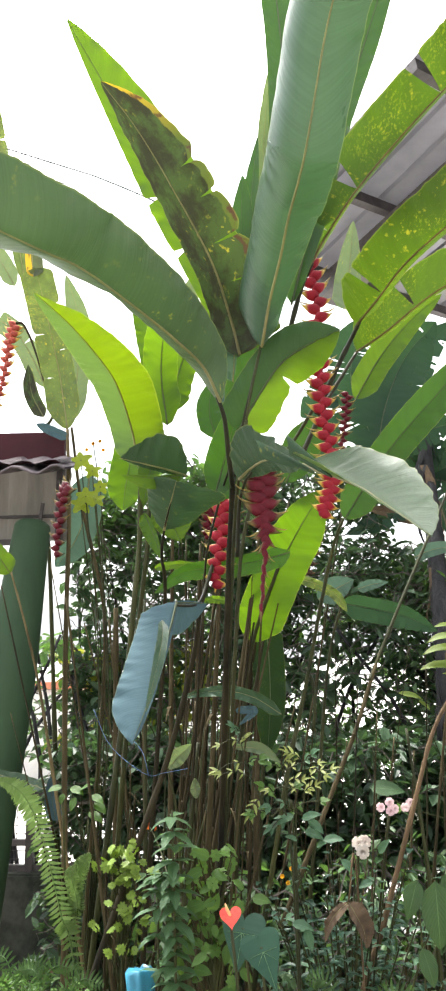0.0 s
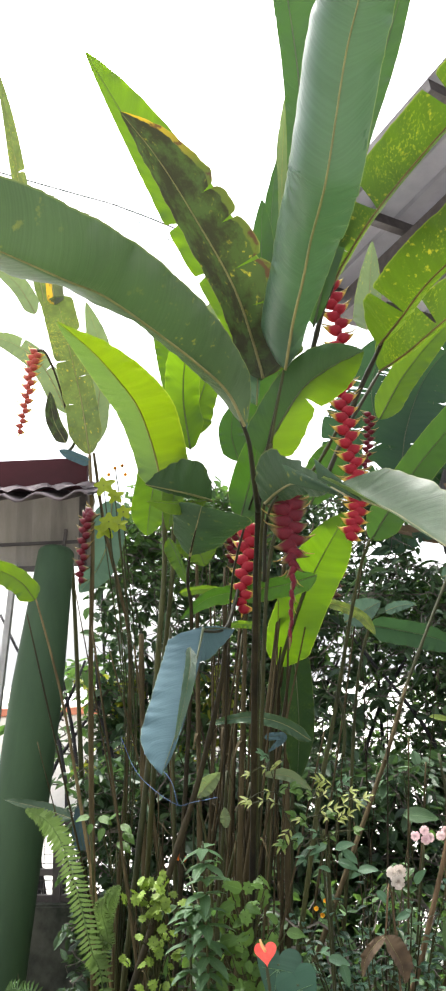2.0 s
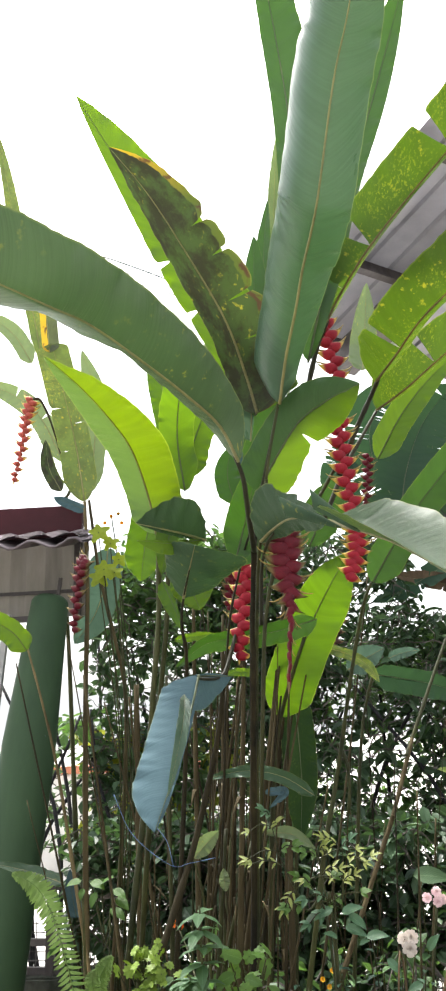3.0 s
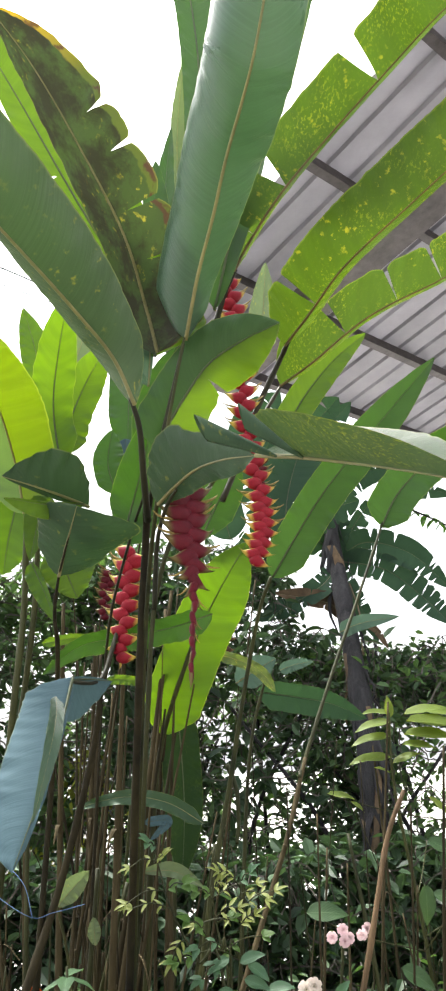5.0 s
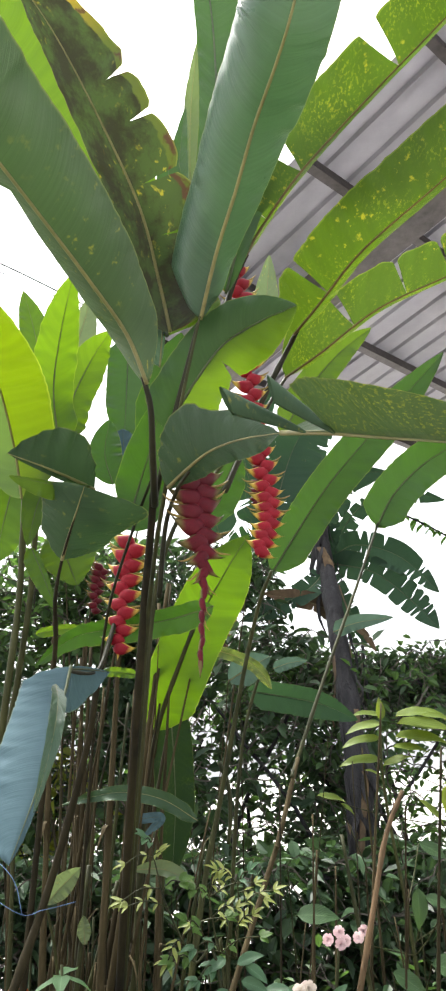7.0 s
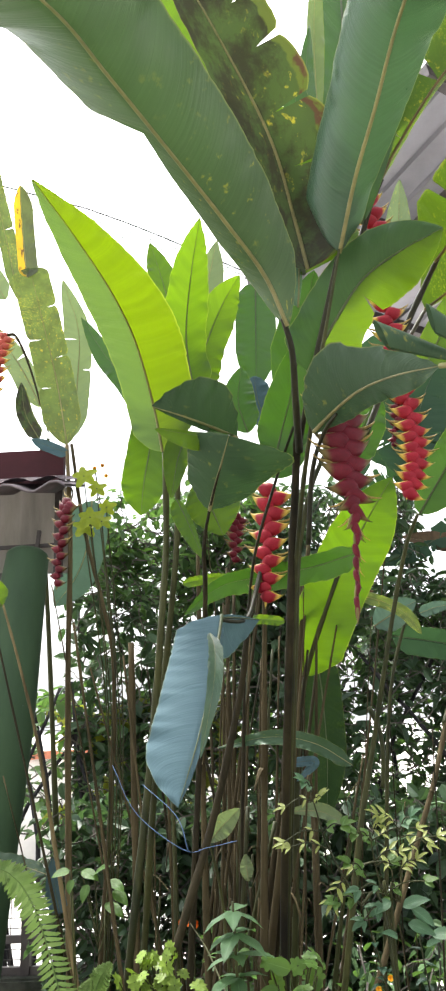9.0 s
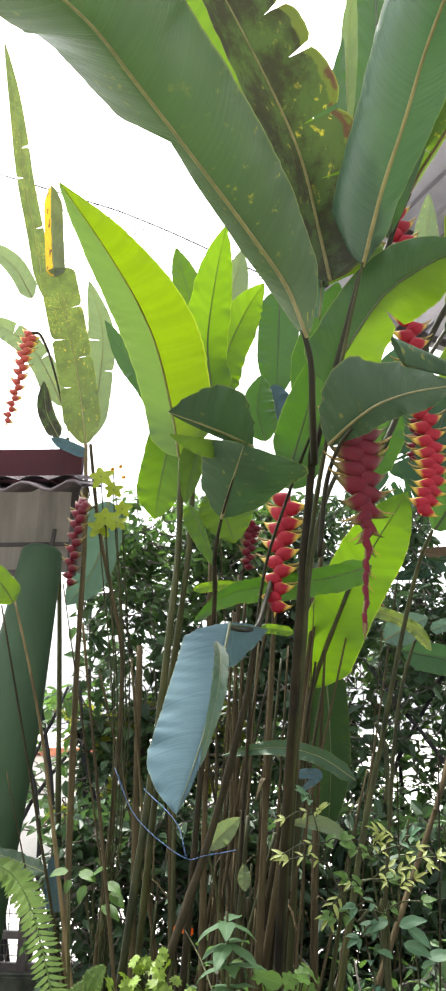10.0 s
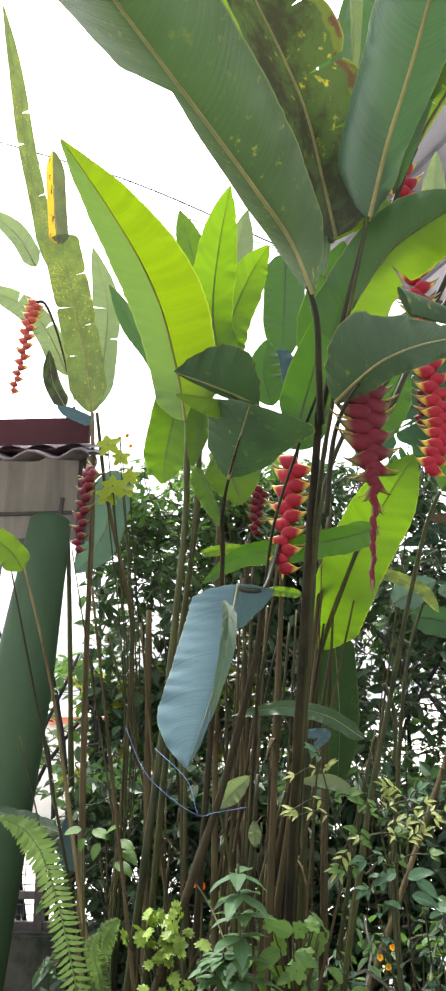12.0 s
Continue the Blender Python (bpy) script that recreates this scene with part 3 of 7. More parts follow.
def bract_mesh(mat, name):
    """Boat-shaped bract along +x with a turned-up beak, opening upwards."""
    bm = bmesh.new()
    uv = bm.loops.layers.uv.new("UVMap")
    rings, count, sides = [], 12, 10
    girth = ((0.0, 0.20), (0.08, 0.31), (0.22, 0.37), (0.40, 0.35), (0.55, 0.27), (0.68, 0.17), (0.80, 0.095), (0.90, 0.055), (1.0, 0.012))
    for i in range(count):
        u = i / (count - 1)
        k = max(q for q in range(len(girth) - 1) if girth[q][0] <= u)
        (ua, ha), (ub, hb) = girth[k], girth[k + 1]
        h = ha + (hb - ha) * (u - ua) / (ub - ua)
        w = h * (1.0 - 0.25 * u)
        x, z = u * 1.10 - 0.06 * u ** 8, -0.05 * math.sin(math.pi * u) + 0.34 * u ** 3
        ring = []
        for k in range(sides):
            a = 2 * math.pi * k / sides
            lip = math.sin(a)
            ring.append((bm.verts.new((x + 0.08 * lip * (1 - u), w * math.cos(a), z + h * lip * (0.70 if lip > 0 else 1.0))), (u, 0.5 + 0.5 * lip)))
        rings.append(ring)
    for a, b in zip(rings, rings[1:]):
        for k in range(sides):
            quad = (a[k], b[k], b[(k + 1) % sides], a[(k + 1) % sides])
            f = bm.faces.new([q[0] for q in quad])
            for loop, q in zip(f.loops, quad):
                loop[uv].uv = q[1]
    for ring, turn in ((rings[0], 1), (rings[-1], -1)):
        f = bm.faces.new([q[0] for q in ring[::turn]])
        for loop, q in zip(f.loops, ring[::turn]):
            loop[uv].uv = q[1]
    return mesh_from(bm, name, mat)


BRACT_MESH = {}
FLORET = rough_material("dried_floret", (0.10, 0.06, 0.02), (0.34, 0.25, 0.06), 60, 0.7, 0.4)


def floret_mesh():
    """Thin bent floret, one long."""
    bm = bmesh.new()
    tube_into(bm, spline([(0, 0, 0), (0.45, 0.05, 0.10), (0.8, -0.04, 0.30), (1.0, 0.0, 0.52)], 9), [0.06, 0.07, 0.075, 0.07, 0.06, 0.05, 0.04, 0.03, 0.012], 6)
    return mesh_from(bm, "floret", FLORET)


FLORET_MESH = floret_mesh()


def inflorescence(parent, axis, pairs, size, mat, spin=0, taper=0.3, tail=0.0):
    """Hanging spray: a zigzag stalk with boat-shaped bracts set by turns to either side."""
    if mat not in BRACT_MESH:
        BRACT_MESH[mat] = bract_mesh(mat, "bract")
    line = spline(axis, 40)
    bm = bmesh.new()
    tube_into(bm, line, [0.006 - 0.003 * i / 39 for i in range(40)], 6)
    spray = part("inflorescence", bm, mat, parent, "hanging red flower spray with yellow-tipped bracts")
    bm_count = pairs * 2
    for i in range(bm_count):
        u = (i + 0.3) / bm_count
        k = min(38, int(u * 39))
        p = line[k].lerp(line[k + 1], u * 39 - k)
        t = (line[min(39, k + 1)] - line[max(0, k - 1)]).normalized()
        sgn = 1 if i % 2 else -1
        out = Vector((math.cos(radians(spin)) * sgn, math.sin(radians(spin)) * sgn, 0))
        out = (out - t * out.dot(t)).normalized()
        grow = (1.0 - taper * u ** 1.3) * (1.0 - (0.45 * min(1.0, max(0.0, (u - 0.45) / 0.3)) if tail else 0.0))
        droop = radians((2 + 83 * min(1.0, max(0.0, (u - 0.35) / 0.4)) if tail else 4 + 60 * max(0.0, u - 0.6)) + random.uniform(-6, 6))
        d = out * math.cos(droop) + t * math.sin(droop)
        s = d.cross(t).normalized()
        z = d.cross(s).normalized()
        if z.dot(t) > 0:
            z, s = -z, -s
        slim = min(1.0, max(0.0, (u - 0.45) / 0.3)) if tail else 0.0
        m = Matrix((d, z.cross(d), z)).transposed().to_4x4() @ Matrix.Diagonal((size * (1.12 + 0.4 * slim) * grow, size * (1.05 - 0.25 * slim) * grow, size * (1.2 - 0.35 * slim) * grow, 1))
        m.translation = p - d * size * 0.12
        b = new("bract", BRACT_MESH[mat])
        b.parent = spray
        b.matrix_local = m
        if i % 3 != 1 and u < 0.85:
            f = new("floret", FLORET_MESH)
            f.parent = spray
            m = Matrix((d, z.cross(d), z)).transposed().to_4x4() @ Matrix.Diagonal((size * 0.8 * grow,) * 3 + (1,))
            m.translation = p + d * size * 0.38 * grow + z * size * (0.20 + random.uniform(0, 0.12)) * grow
            f.matrix_local = m
    t = (line[39] - line[36]).normalized()
    s = t.cross(Vector((0.2, 1, 0.1))).normalized()
    end = size * (0.42 if tail else 0.62)
    m = Matrix((t, s, t.cross(s))).transposed().to_4x4() @ Matrix.Diagonal((end * (1.5 if tail else 1.1), end * 0.5, end * 0.5, 1))
    m.translation = line[39] - t * end * 0.5
    b = new("bud", BRACT_MESH[mat])
    b.parent = spray
    b.matrix_local = m
    return spray


def leaves_mesh(name, mat, places, size, shape=0.42, spread=0.35, tilt=None, droop=0.35):
    """One mesh of many pointed, folded small leaves at the given places."""
    c = np.asarray(places, dtype=float)
    n = len(c)
    rng = np.random.default_rng(len(name) * 131 + n)
    az = rng.uniform(0, 2 * np.pi, n)
    pitch = rng.normal(-droop, 0.5, n)
    d = np.stack([np.cos(az) * np.cos(pitch), np.sin(az) * np.cos(pitch), np.sin(pitch)], 1)
    up = rng.normal(0, 0.45, (n, 3)) + np.array([0, 0, 1.0])
    s = np.cross(d, up)
    s /= np.linalg.norm(s, axis=1)[:, None]
    u = np.cross(s, d)
    ln = size * rng.uniform(1 - spread, 1 + spread, n)[:, None]
    w = ln * shape
    v = np.stack([c, c + d * ln * 0.28 - s * w * 0.48 + u * w * 0.16, c + d * ln * 0.66 - s * w * 0.40 + u * w * 0.12, c + d * ln - u * ln * 0.08,
                  c + d * ln * 0.66 + s * w * 0.40 + u * w * 0.12, c + d * ln * 0.28 + s * w * 0.48 + u * w * 0.16], 1).reshape(-1, 3)
    i = np.arange(n)[:, None] * 6
    f = np.concatenate([i + np.array([[0, 3, 2, 1]]), i + np.array([[0, 5, 4, 3]])], 0)
    data = bpy.data.meshes.new(name)
    data.from_pydata(v.tolist(), [], f.tolist())
    data.materials.append(mat)
    return data


def clumps(lo, hi, count, per, radius, seed, squash=1.0):
    """Points gathered in random clumps within a box."""
    rng = np.random.default_rng(seed)
    mid = rng.uniform(lo, hi, (count, 3))
    off = rng.normal(0, 1, (count, per, 3)) * np.array([radius, radius, radius * squash])
    return (mid[:, None, :] + off).reshape(-1, 3)


def tendrils(lo, hi, count, steps, seed, rise=0.25, stride=0.055, leafy=1.5):
    """Wandering twigs within a box: the points of each twig, and the places of the leaves along them."""
    rng = np.random.default_rng(seed)
    lo, hi = np.asarray(lo, float), np.asarray(hi, float)
    ways, places = [], []
    for _ in range(count):
        p, d = rng.uniform(lo, hi), rng.normal(0, 1, 3) + (0, 0, rise)
        d /= np.linalg.norm(d)
        way = [p.copy()]
        for _ in range(steps):
            d = d + rng.normal(0, 0.30, 3) + (0, 0, 0.10 * rise)
            d = np.where((p < lo) & (d < 0) | (p > hi) & (d > 0), -d, d)
            d /= np.linalg.norm(d)
            p = p + d * stride
            way.append(p.copy())
            for _ in range(rng.poisson(leafy)):
                places.append(p + rng.normal(0, 0.028, 3))
        ways.append(way)
    return ways, np.array(places)


def twigs_mesh(name, mat, ways, thick=0.0045):
    """Thin three-sided twigs in one mesh."""
    verts, faces = [], []
    ring = [(math.cos(a), math.sin(a)) for a in (0.3, 2.4, 4.5)]
    for way in ways:
        start, n = len(verts), len(way)
        for i, p in enumerate(way):
            t = way[min(i + 1, n - 1)] - way[max(i - 1, 0)]
            t = t / np.linalg.norm(t)
            s = np.cross(t, (0.31, 0.52, 0.79))
            s /= np.linalg.norm(s)
            u, r = np.cross(s, t), thick * (1.25 - 0.8 * i / n)
            verts += [tuple(p + (s * c + u * w) * r) for c, w in ring]
        for i in range(n - 1):
            for k in range(3):
                q, o = start + 3 * i, (k + 1) % 3
                faces.append((q + k, q + o, q + 3 + o, q + 3 + k))
    data = bpy.data.meshes.new(name)
    data.from_pydata(verts, [], faces)
    data.materials.append(mat)
    return data


POST_TOP = (-1.256, 3.85, 2.112)
POST_LOW = (-1.355, 3.7, 0.834)
AWNING_CORNER = (-1.039, 3.64, 2.37)
ANTHURIUM = (-0.132, 1.95, 0.843)
ROSE = (0.239, 2.75, 0.839)
PINK = (0.345, 2.73, 0.954)
ORANGE = (-0.449, 2.7, 0.903)
BALSAM_TOP = (-0.304, 2.2, 1.043)
BALSAM_LOW = (-0.27, 2.2, 0.692)
FERN_ROOT = (-0.729, 2.7, 0.621)
BRANCH_LINE = [(0.571, 2.78, 1.296), (0.501, 2.76, 1.177), (0.422, 2.72, 0.963), (0.295, 2.68, 0.604), (0.23, 2.66, 0.449)]
BROAD = (0.88, 3.9, 1.634)
BROAD_LOW = (0.856, 3.9, 1.266)
ROSEBUSH = (0.185, 2.7, 0.76)
LIME_SHRUB = (-0.515, 2.55, 0.825)
STAKE = (-0.694, 3.28, 1.654)
WIRE_A = (-0.619, 2.6, 1.281)
WIRE_B = (-0.437, 2.55, 1.086)
BAG = (-0.395, 2.3, 0.615)
DRYLEAF = (0.177, 2.45, 0.746)
GARLAND = [(1.45, 5.5, 3.129), (1.755, 5.5, 2.981), (1.97, 5.5, 2.859), (2.248, 5.5, 2.667), (2.679, 5.5, 2.584)]
FERN_FROND = [(-0.689, 2.7, 0.476), (-0.73, 2.68, 0.627), (-0.772, 2.66, 0.798), (-0.815, 2.63, 0.946), (-0.861, 2.6, 1.03), (-0.919, 2.57, 1.068)]
FERN_FROND_B = [(-0.713, 2.72, 0.578), (-0.702, 2.72, 0.68), (-0.677, 2.7, 0.77), (-0.635, 2.66, 0.824)]
FERN_FROND_C = [(-0.691, 2.72, 0.541), (-0.684, 2.7, 0.658), (-0.696, 2.66, 0.752), (-0.679, 2.64, 0.795)]
FERN_A = (-0.774, 2.45, 0.615)
FERN_B = (-0.673, 2.4, 0.6)
FERN_C = (-0.878, 2.6, 0.572)
FERN_D = (0.165, 2.2, 0.658)
WEED_A = (-0.654, 2.5, 0.591)
WEED_B = (0.036, 2.2, 0.664)
WEED_C = (0.284, 2.4, 0.58)
WEED_D = (-0.576, 2.5, 0.532)
ANTH_LEAF_A = (-0.108, 2.03, 0.808)
ANTH_TIP_A = (-0.129, 1.98, 0.706)
ANTH_LEAF_B = (-0.064, 2, 0.776)
ANTH_TIP_B = (-0.021, 1.97, 0.686)
VINE = [(-0.972, 3.7, 2.421), (-0.926, 3.75, 2.377), (-0.943, 3.7, 2.235), (-0.904, 3.75, 2.228), (-0.973, 3.72, 2.2), (-0.895, 3.8, 2.304)]
BLOSSOMS = [(-1.131, 4.6, 2.758), (-1.171, 4.6, 2.719), (-1.087, 4.6, 2.772), (-1.077, 4.65, 2.727)]
MARIGOLD = [(0.015, 2.5, 0.824), (-0.013, 2.5, 0.803), (0.004, 2.5, 0.785)]
SPRIG_A = [(0.016, 2.45, 0.888), (-0.046, 2.45, 0.984), (-0.102, 2.45, 1.097), (-0.12, 2.45, 1.162), (-0.135, 2.45, 1.225)]
SPRIG_B = [(0.025, 2.5, 0.899), (0.014, 2.5, 0.987), (0.002, 2.5, 1.064), (-0.003, 2.5, 1.123)]
SPRIG_C = [(0.031, 2.5, 0.9), (0.052, 2.5, 0.975), (0.064, 2.5, 1.064), (0.065, 2.5, 1.13)]
SPRIG_LEAVES = [((-0.099, 2.44, 1.092), (-0.186, 2.42, 1.103)), ((-0.111, 2.44, 1.124), (-0.07, 2.42, 1.144)), ((-0.122, 2.44, 1.189), (-0.113, 2.42, 1.204)), ((-0.13, 2.44, 1.213), (-0.147, 2.42, 1.233)), ((-0.071, 2.44, 1.029), (-0.101, 2.42, 0.994)), ((-0.046, 2.44, 0.986), (-0.091, 2.42, 0.992)), ((0.061, 2.47, 1.075), (0.14, 2.45, 1.111)), ((0.061, 2.47, 1.121), (0.086, 2.45, 1.152)), ((0.059, 2.47, 1.127), (0.014, 2.45, 1.159)), ((-0.003, 2.47, 1.101), (-0.038, 2.45, 1.123)), ((0.002, 2.47, 1.062), (0.053, 2.45, 1.082)), ((0.01, 2.45, 1.009), (-0.043, 2.43, 1.012)), ((-0.001, 2.46, 1.115), (0.017, 2.44, 1.14)), ((-0.024, 2.43, 1.037), (-0.061, 2.41, 1.068)), ((0.052, 2.5, 1.025), (0.093, 2.48, 1.06)), ((0.008, 2.45, 0.972), (-0.038, 2.43, 0.952))]
ROSE_LEAVES = [((0.05, 2.45, 0.972), (0.097, 2.43, 0.994)), ((0.067, 2.45, 0.969), (0.11, 2.43, 0.945)), ((0.057, 2.45, 0.939), (0.107, 2.43, 0.928)), ((0.113, 2.5, 0.902), (0.165, 2.48, 0.915)), ((0.092, 2.45, 0.896), (0.112, 2.43, 0.912)), ((0.026, 2.45, 0.983), (-0.021, 2.43, 0.969)), ((0.012, 2.3, 0.734), (0.061, 2.28, 0.734)), ((0.048, 2.3, 0.722), (0.063, 2.28, 0.679)), ((0.033, 2.45, 0.913), (0.006, 2.43, 0.931)), ((0.164, 2.5, 0.849), (0.198, 2.48, 0.82)), ((0.288, 2.6, 0.844), (0.311, 2.58, 0.885)), ((0.254, 2.5, 0.789), (0.215, 2.48, 0.782))]
BROAD_A = [((0.874, 3.9, 1.536), (0.722, 3.88, 1.531)), ((0.866, 3.9, 1.476), (0.7, 3.88, 1.478)), ((0.85, 3.88, 1.389), (0.681, 3.86, 1.405)), ((0.94, 3.9, 1.561), (1.106, 3.88, 1.606)), ((0.951, 3.92, 1.533), (1.21, 3.9, 1.532)), ((0.929, 3.9, 1.478), (1.165, 3.88, 1.483)), ((0.909, 3.88, 1.437), (1.051, 3.86, 1.439)), ((1.01, 4, 1.584), (1.24, 3.98, 1.577)), ((0.876, 3.9, 1.552), (0.872, 3.88, 1.638)), ((0.857, 3.88, 1.364), (0.969, 3.86, 1.417)), ((0.845, 3.9, 1.327), (0.788, 3.88, 1.363)), ((0.893, 3.95, 1.573), (0.773, 3.93, 1.6))]
BROAD_B = [((1.089, 3.7, 1.369), (1.247, 3.68, 1.392)), ((1.071, 3.7, 1.343), (1.203, 3.68, 1.298)), ((1.036, 3.7, 1.288), (1.181, 3.68, 1.245)), ((1.029, 3.65, 1.281), (1.019, 3.63, 1.181)), ((0.93, 3.7, 1.232), (1.022, 3.68, 1.161)), ((0.547, 3.8, 1.265), (0.651, 3.78, 1.258)), ((0.64, 3.8, 1.232), (0.689, 3.78, 1.201)), ((1.156, 3.75, 1.39), (1.322, 3.73, 1.409)), ((1.087, 3.7, 1.225), (1.172, 3.68, 1.149))]
BROAD_C = [((0.751, 3.3, 0.98), (0.747, 3.28, 0.875)), ((0.773, 3.3, 0.95), (0.846, 3.28, 0.929)), ((0.84, 3.3, 0.925), (0.866, 3.28, 0.888)), ((0.897, 3.3, 0.922), (0.995, 3.28, 0.931)), ((0.341, 3.3, 0.924), (0.46, 3.28, 0.927)), ((0.735, 3.2, 0.778), (0.882, 3.18, 0.753)), ((0.609, 3.2, 0.766), (0.701, 3.18, 0.719)), ((0.953, 3.3, 0.963), (1.02, 3.28, 0.884)), ((0.841, 3.5, 1.096), (0.925, 3.48, 1.059))]
EDGE_LEAVES = [((0.368, 2.4, 0.821), (0.338, 2.38, 0.728)), ((0.418, 2.4, 0.818), (0.423, 2.38, 0.652)), ((0.449, 2.45, 0.82), (0.501, 2.43, 0.734)), ((0.356, 2.3, 0.678), (0.383, 2.28, 0.595))]
SPRAY = [((-0.802, 2.9, 0.993), (-0.838, 2.88, 0.99)), ((-0.769, 2.9, 0.991), (-0.727, 2.88, 0.981)), ((-0.732, 2.9, 0.982), (-0.7, 2.88, 1.007)), ((-0.796, 2.9, 0.97), (-0.799, 2.88, 0.947)), ((-0.692, 2.9, 0.965), (-0.653, 2.88, 0.951)), ((-0.68, 2.9, 0.939), (-0.643, 2.88, 0.918)), ((-0.702, 2.9, 0.907), (-0.656, 2.88, 0.89)), ((-0.75, 2.9, 0.957), (-0.762, 2.88, 0.926))]

# ---- ground and walls ----
bm = bmesh.new()
bmesh.ops.create_grid(bm, x_segments=60, y_segments=60, size=400)
for q in bm.verts:
    q.co = Vector((q.co.x * abs(q.co.x) / 400, 3 + q.co.y * abs(q.co.y) / 400, GROUND))
    if abs(q.co.x) < 6 and q.co.y < 4.4:
        q.co.z = GROUND + 0.03 * noise.noise(q.co * 1.3)
ground = thing("ground", bm, SOIL, "dark damp garden soil under the plants", "ground", kind="structure")
bm = bmesh.new()
box_into(bm, (-150, 5.2, GROUND - 0.2), (150, 390, GROUND + 0.05))
road = thing("road", bm, CONCRETE, "pale sunlit concrete yard behind the garden", "road", kind="structure", smooth=False)


# Slab out of view, added to bounce light onto the leaf undersides.
bm = bmesh.new()
box_into(bm, (-30, -30, GROUND - 0.2), (30, 1.55, GROUND + 0.06))
bmesh.ops.bevel(bm, geom=bm.edges, offset=0.015, segments=2, affect="EDGES")
pavement = thing("pavement", bm, BOUNCE_SLAB, "unseen concrete slab added before the garden bed to bounce light", "pavement", kind="structure", smooth=False)


def wall_run(name, a, b, top, thick, mat, label, cap=None):
    bm = bmesh.new()
    low = GROUND - 0.1
    beam_into(bm, (*a, (top + low) / 2), (*b, (top + low) / 2), thick, top - low)
    bmesh.ops.bevel(bm, geom=bm.edges, offset=0.012, segments=2, affect="EDGES")
    return thing(name, bm, mat, label, "wall", kind="structure", smooth=False)


wall_run("wall_garden", (-4.5, 4.75), (0.2, 4.85), 0.22, 0.14, MOSSY, "low mossy dark concrete garden wall")
wall_run("wall_yard", (0.9, 7.0), (7.5, 6.2), 0.16, 0.14, CONCRETE, "low pale concrete kerb wall of the yard")
wall_run("wall_far", (-9, 11.0), (-1.0, 11.5), 1.0, 0.2, RENDERED, "pale rendered boundary wall far behind the garden")
bm = bmesh.new()
beam_into(bm, (-9, 11.0, 1.06), (-1.0, 11.5, 1.06), 0.34, 0.10)
thing("trim", bm, BRICKRED, "red brick coping on the boundary wall", "coping", kind="structure", smooth=False)


# Added wall behind the camera, never in view; it shapes the reflected light.
wall_run("wall_house", (-9, -3.4), (9, -3.4), 3.4, 0.2, RENDERED_DULL, "plain rendered wall added unseen behind the camera")


def mesh_fence(a, b, z0, z1):
    """Wire mesh panel between steel rails."""
    f = empty("wire_fence", "rusty wire mesh fence on the low wall", "fence")
    a, b = Vector((*a, 0)), Vector((*b, 0))
    for z in (z0, z0 + 0.14, z1):
        bm = bmesh.new()
        beam_into(bm, a + Vector((0, 0, z)), b + Vector((0, 0, z)), 0.03, 0.035)
        part("rail", bm, STEEL, f, smooth=False)
    bm = bmesh.new()
    n = int((b - a).length / 0.055)
    for i in range(n + 1):
        p = a.lerp(b, i / n)
        beam_into(bm, p + Vector((0, 0, z0)), p + Vector((0, 0, z1)), 0.004, 0.004, (0, 1, 0))
    for k in range(1, 9):
        z = z0 + (z1 - z0) * k / 9
        beam_into(bm, a + Vector((0, 0.004, z)), b + Vector((0, 0.004, z)), 0.004, 0.004)
    part("wire_mesh", bm, STEEL, f, smooth=False)
    for i in range(5):
        p = a.lerp(b, i / 4)
        bm = bmesh.new()
        beam_into(bm, p + Vector((0, 0, GROUND)), p + Vector((0, 0, z1 + 0.05)), 0.045, 0.045, (0, 1, 0))
        part("post", bm, STEEL, f, smooth=False)


mesh_fence((-4.4, 4.76), (-0.55, 4.83), 0.24, 0.66)


def slat_fence(a, b):
    f = empty("slat_fence", "old wooden slat fence with a pale top beam", "fence")
    a, b = Vector((*a, 0)), Vector((*b, 0))
    n = int((b - a).length / 0.14)
    for i in range(n + 1):
        p = a.lerp(b, i / n) + Vector((0, 0, random.uniform(-0.015, 0.015)))
        bm = bmesh.new()
        beam_into(bm, p + Vector((0, 0, GROUND)), p + Vector((random.uniform(-0.02, 0.02), 0, 0.68)), 0.085, 0.018, (0, 1, 0))
        part("slat", bm, BRANCH if i % 3 else DEAD, f, smooth=False)
    bm = bmesh.new()
    beam_into(bm, a + Vector((0, -0.03, 0.70)), b + Vector((0, -0.03, 0.70)), 0.07, 0.06)
    part("top_beam", bm, RENDERED, f, smooth=False)


slat_fence((1.5, 7.05), (7.0, 6.4))

# ---- big sheet roof to the side ----
RIBS, PURLINS = Vector((-0.579, 0.797, -0.174)).normalized(), Vector((0.809, 0.588, 0.0)).normalized()
UP = PURLINS.cross(RIBS).normalized()
CENTRE = Vector((2.14, 7.32, 5.52))
roof_frame = Matrix((PURLINS, RIBS, UP)).transposed().to_4x4()
roof_frame.translation = CENTRE


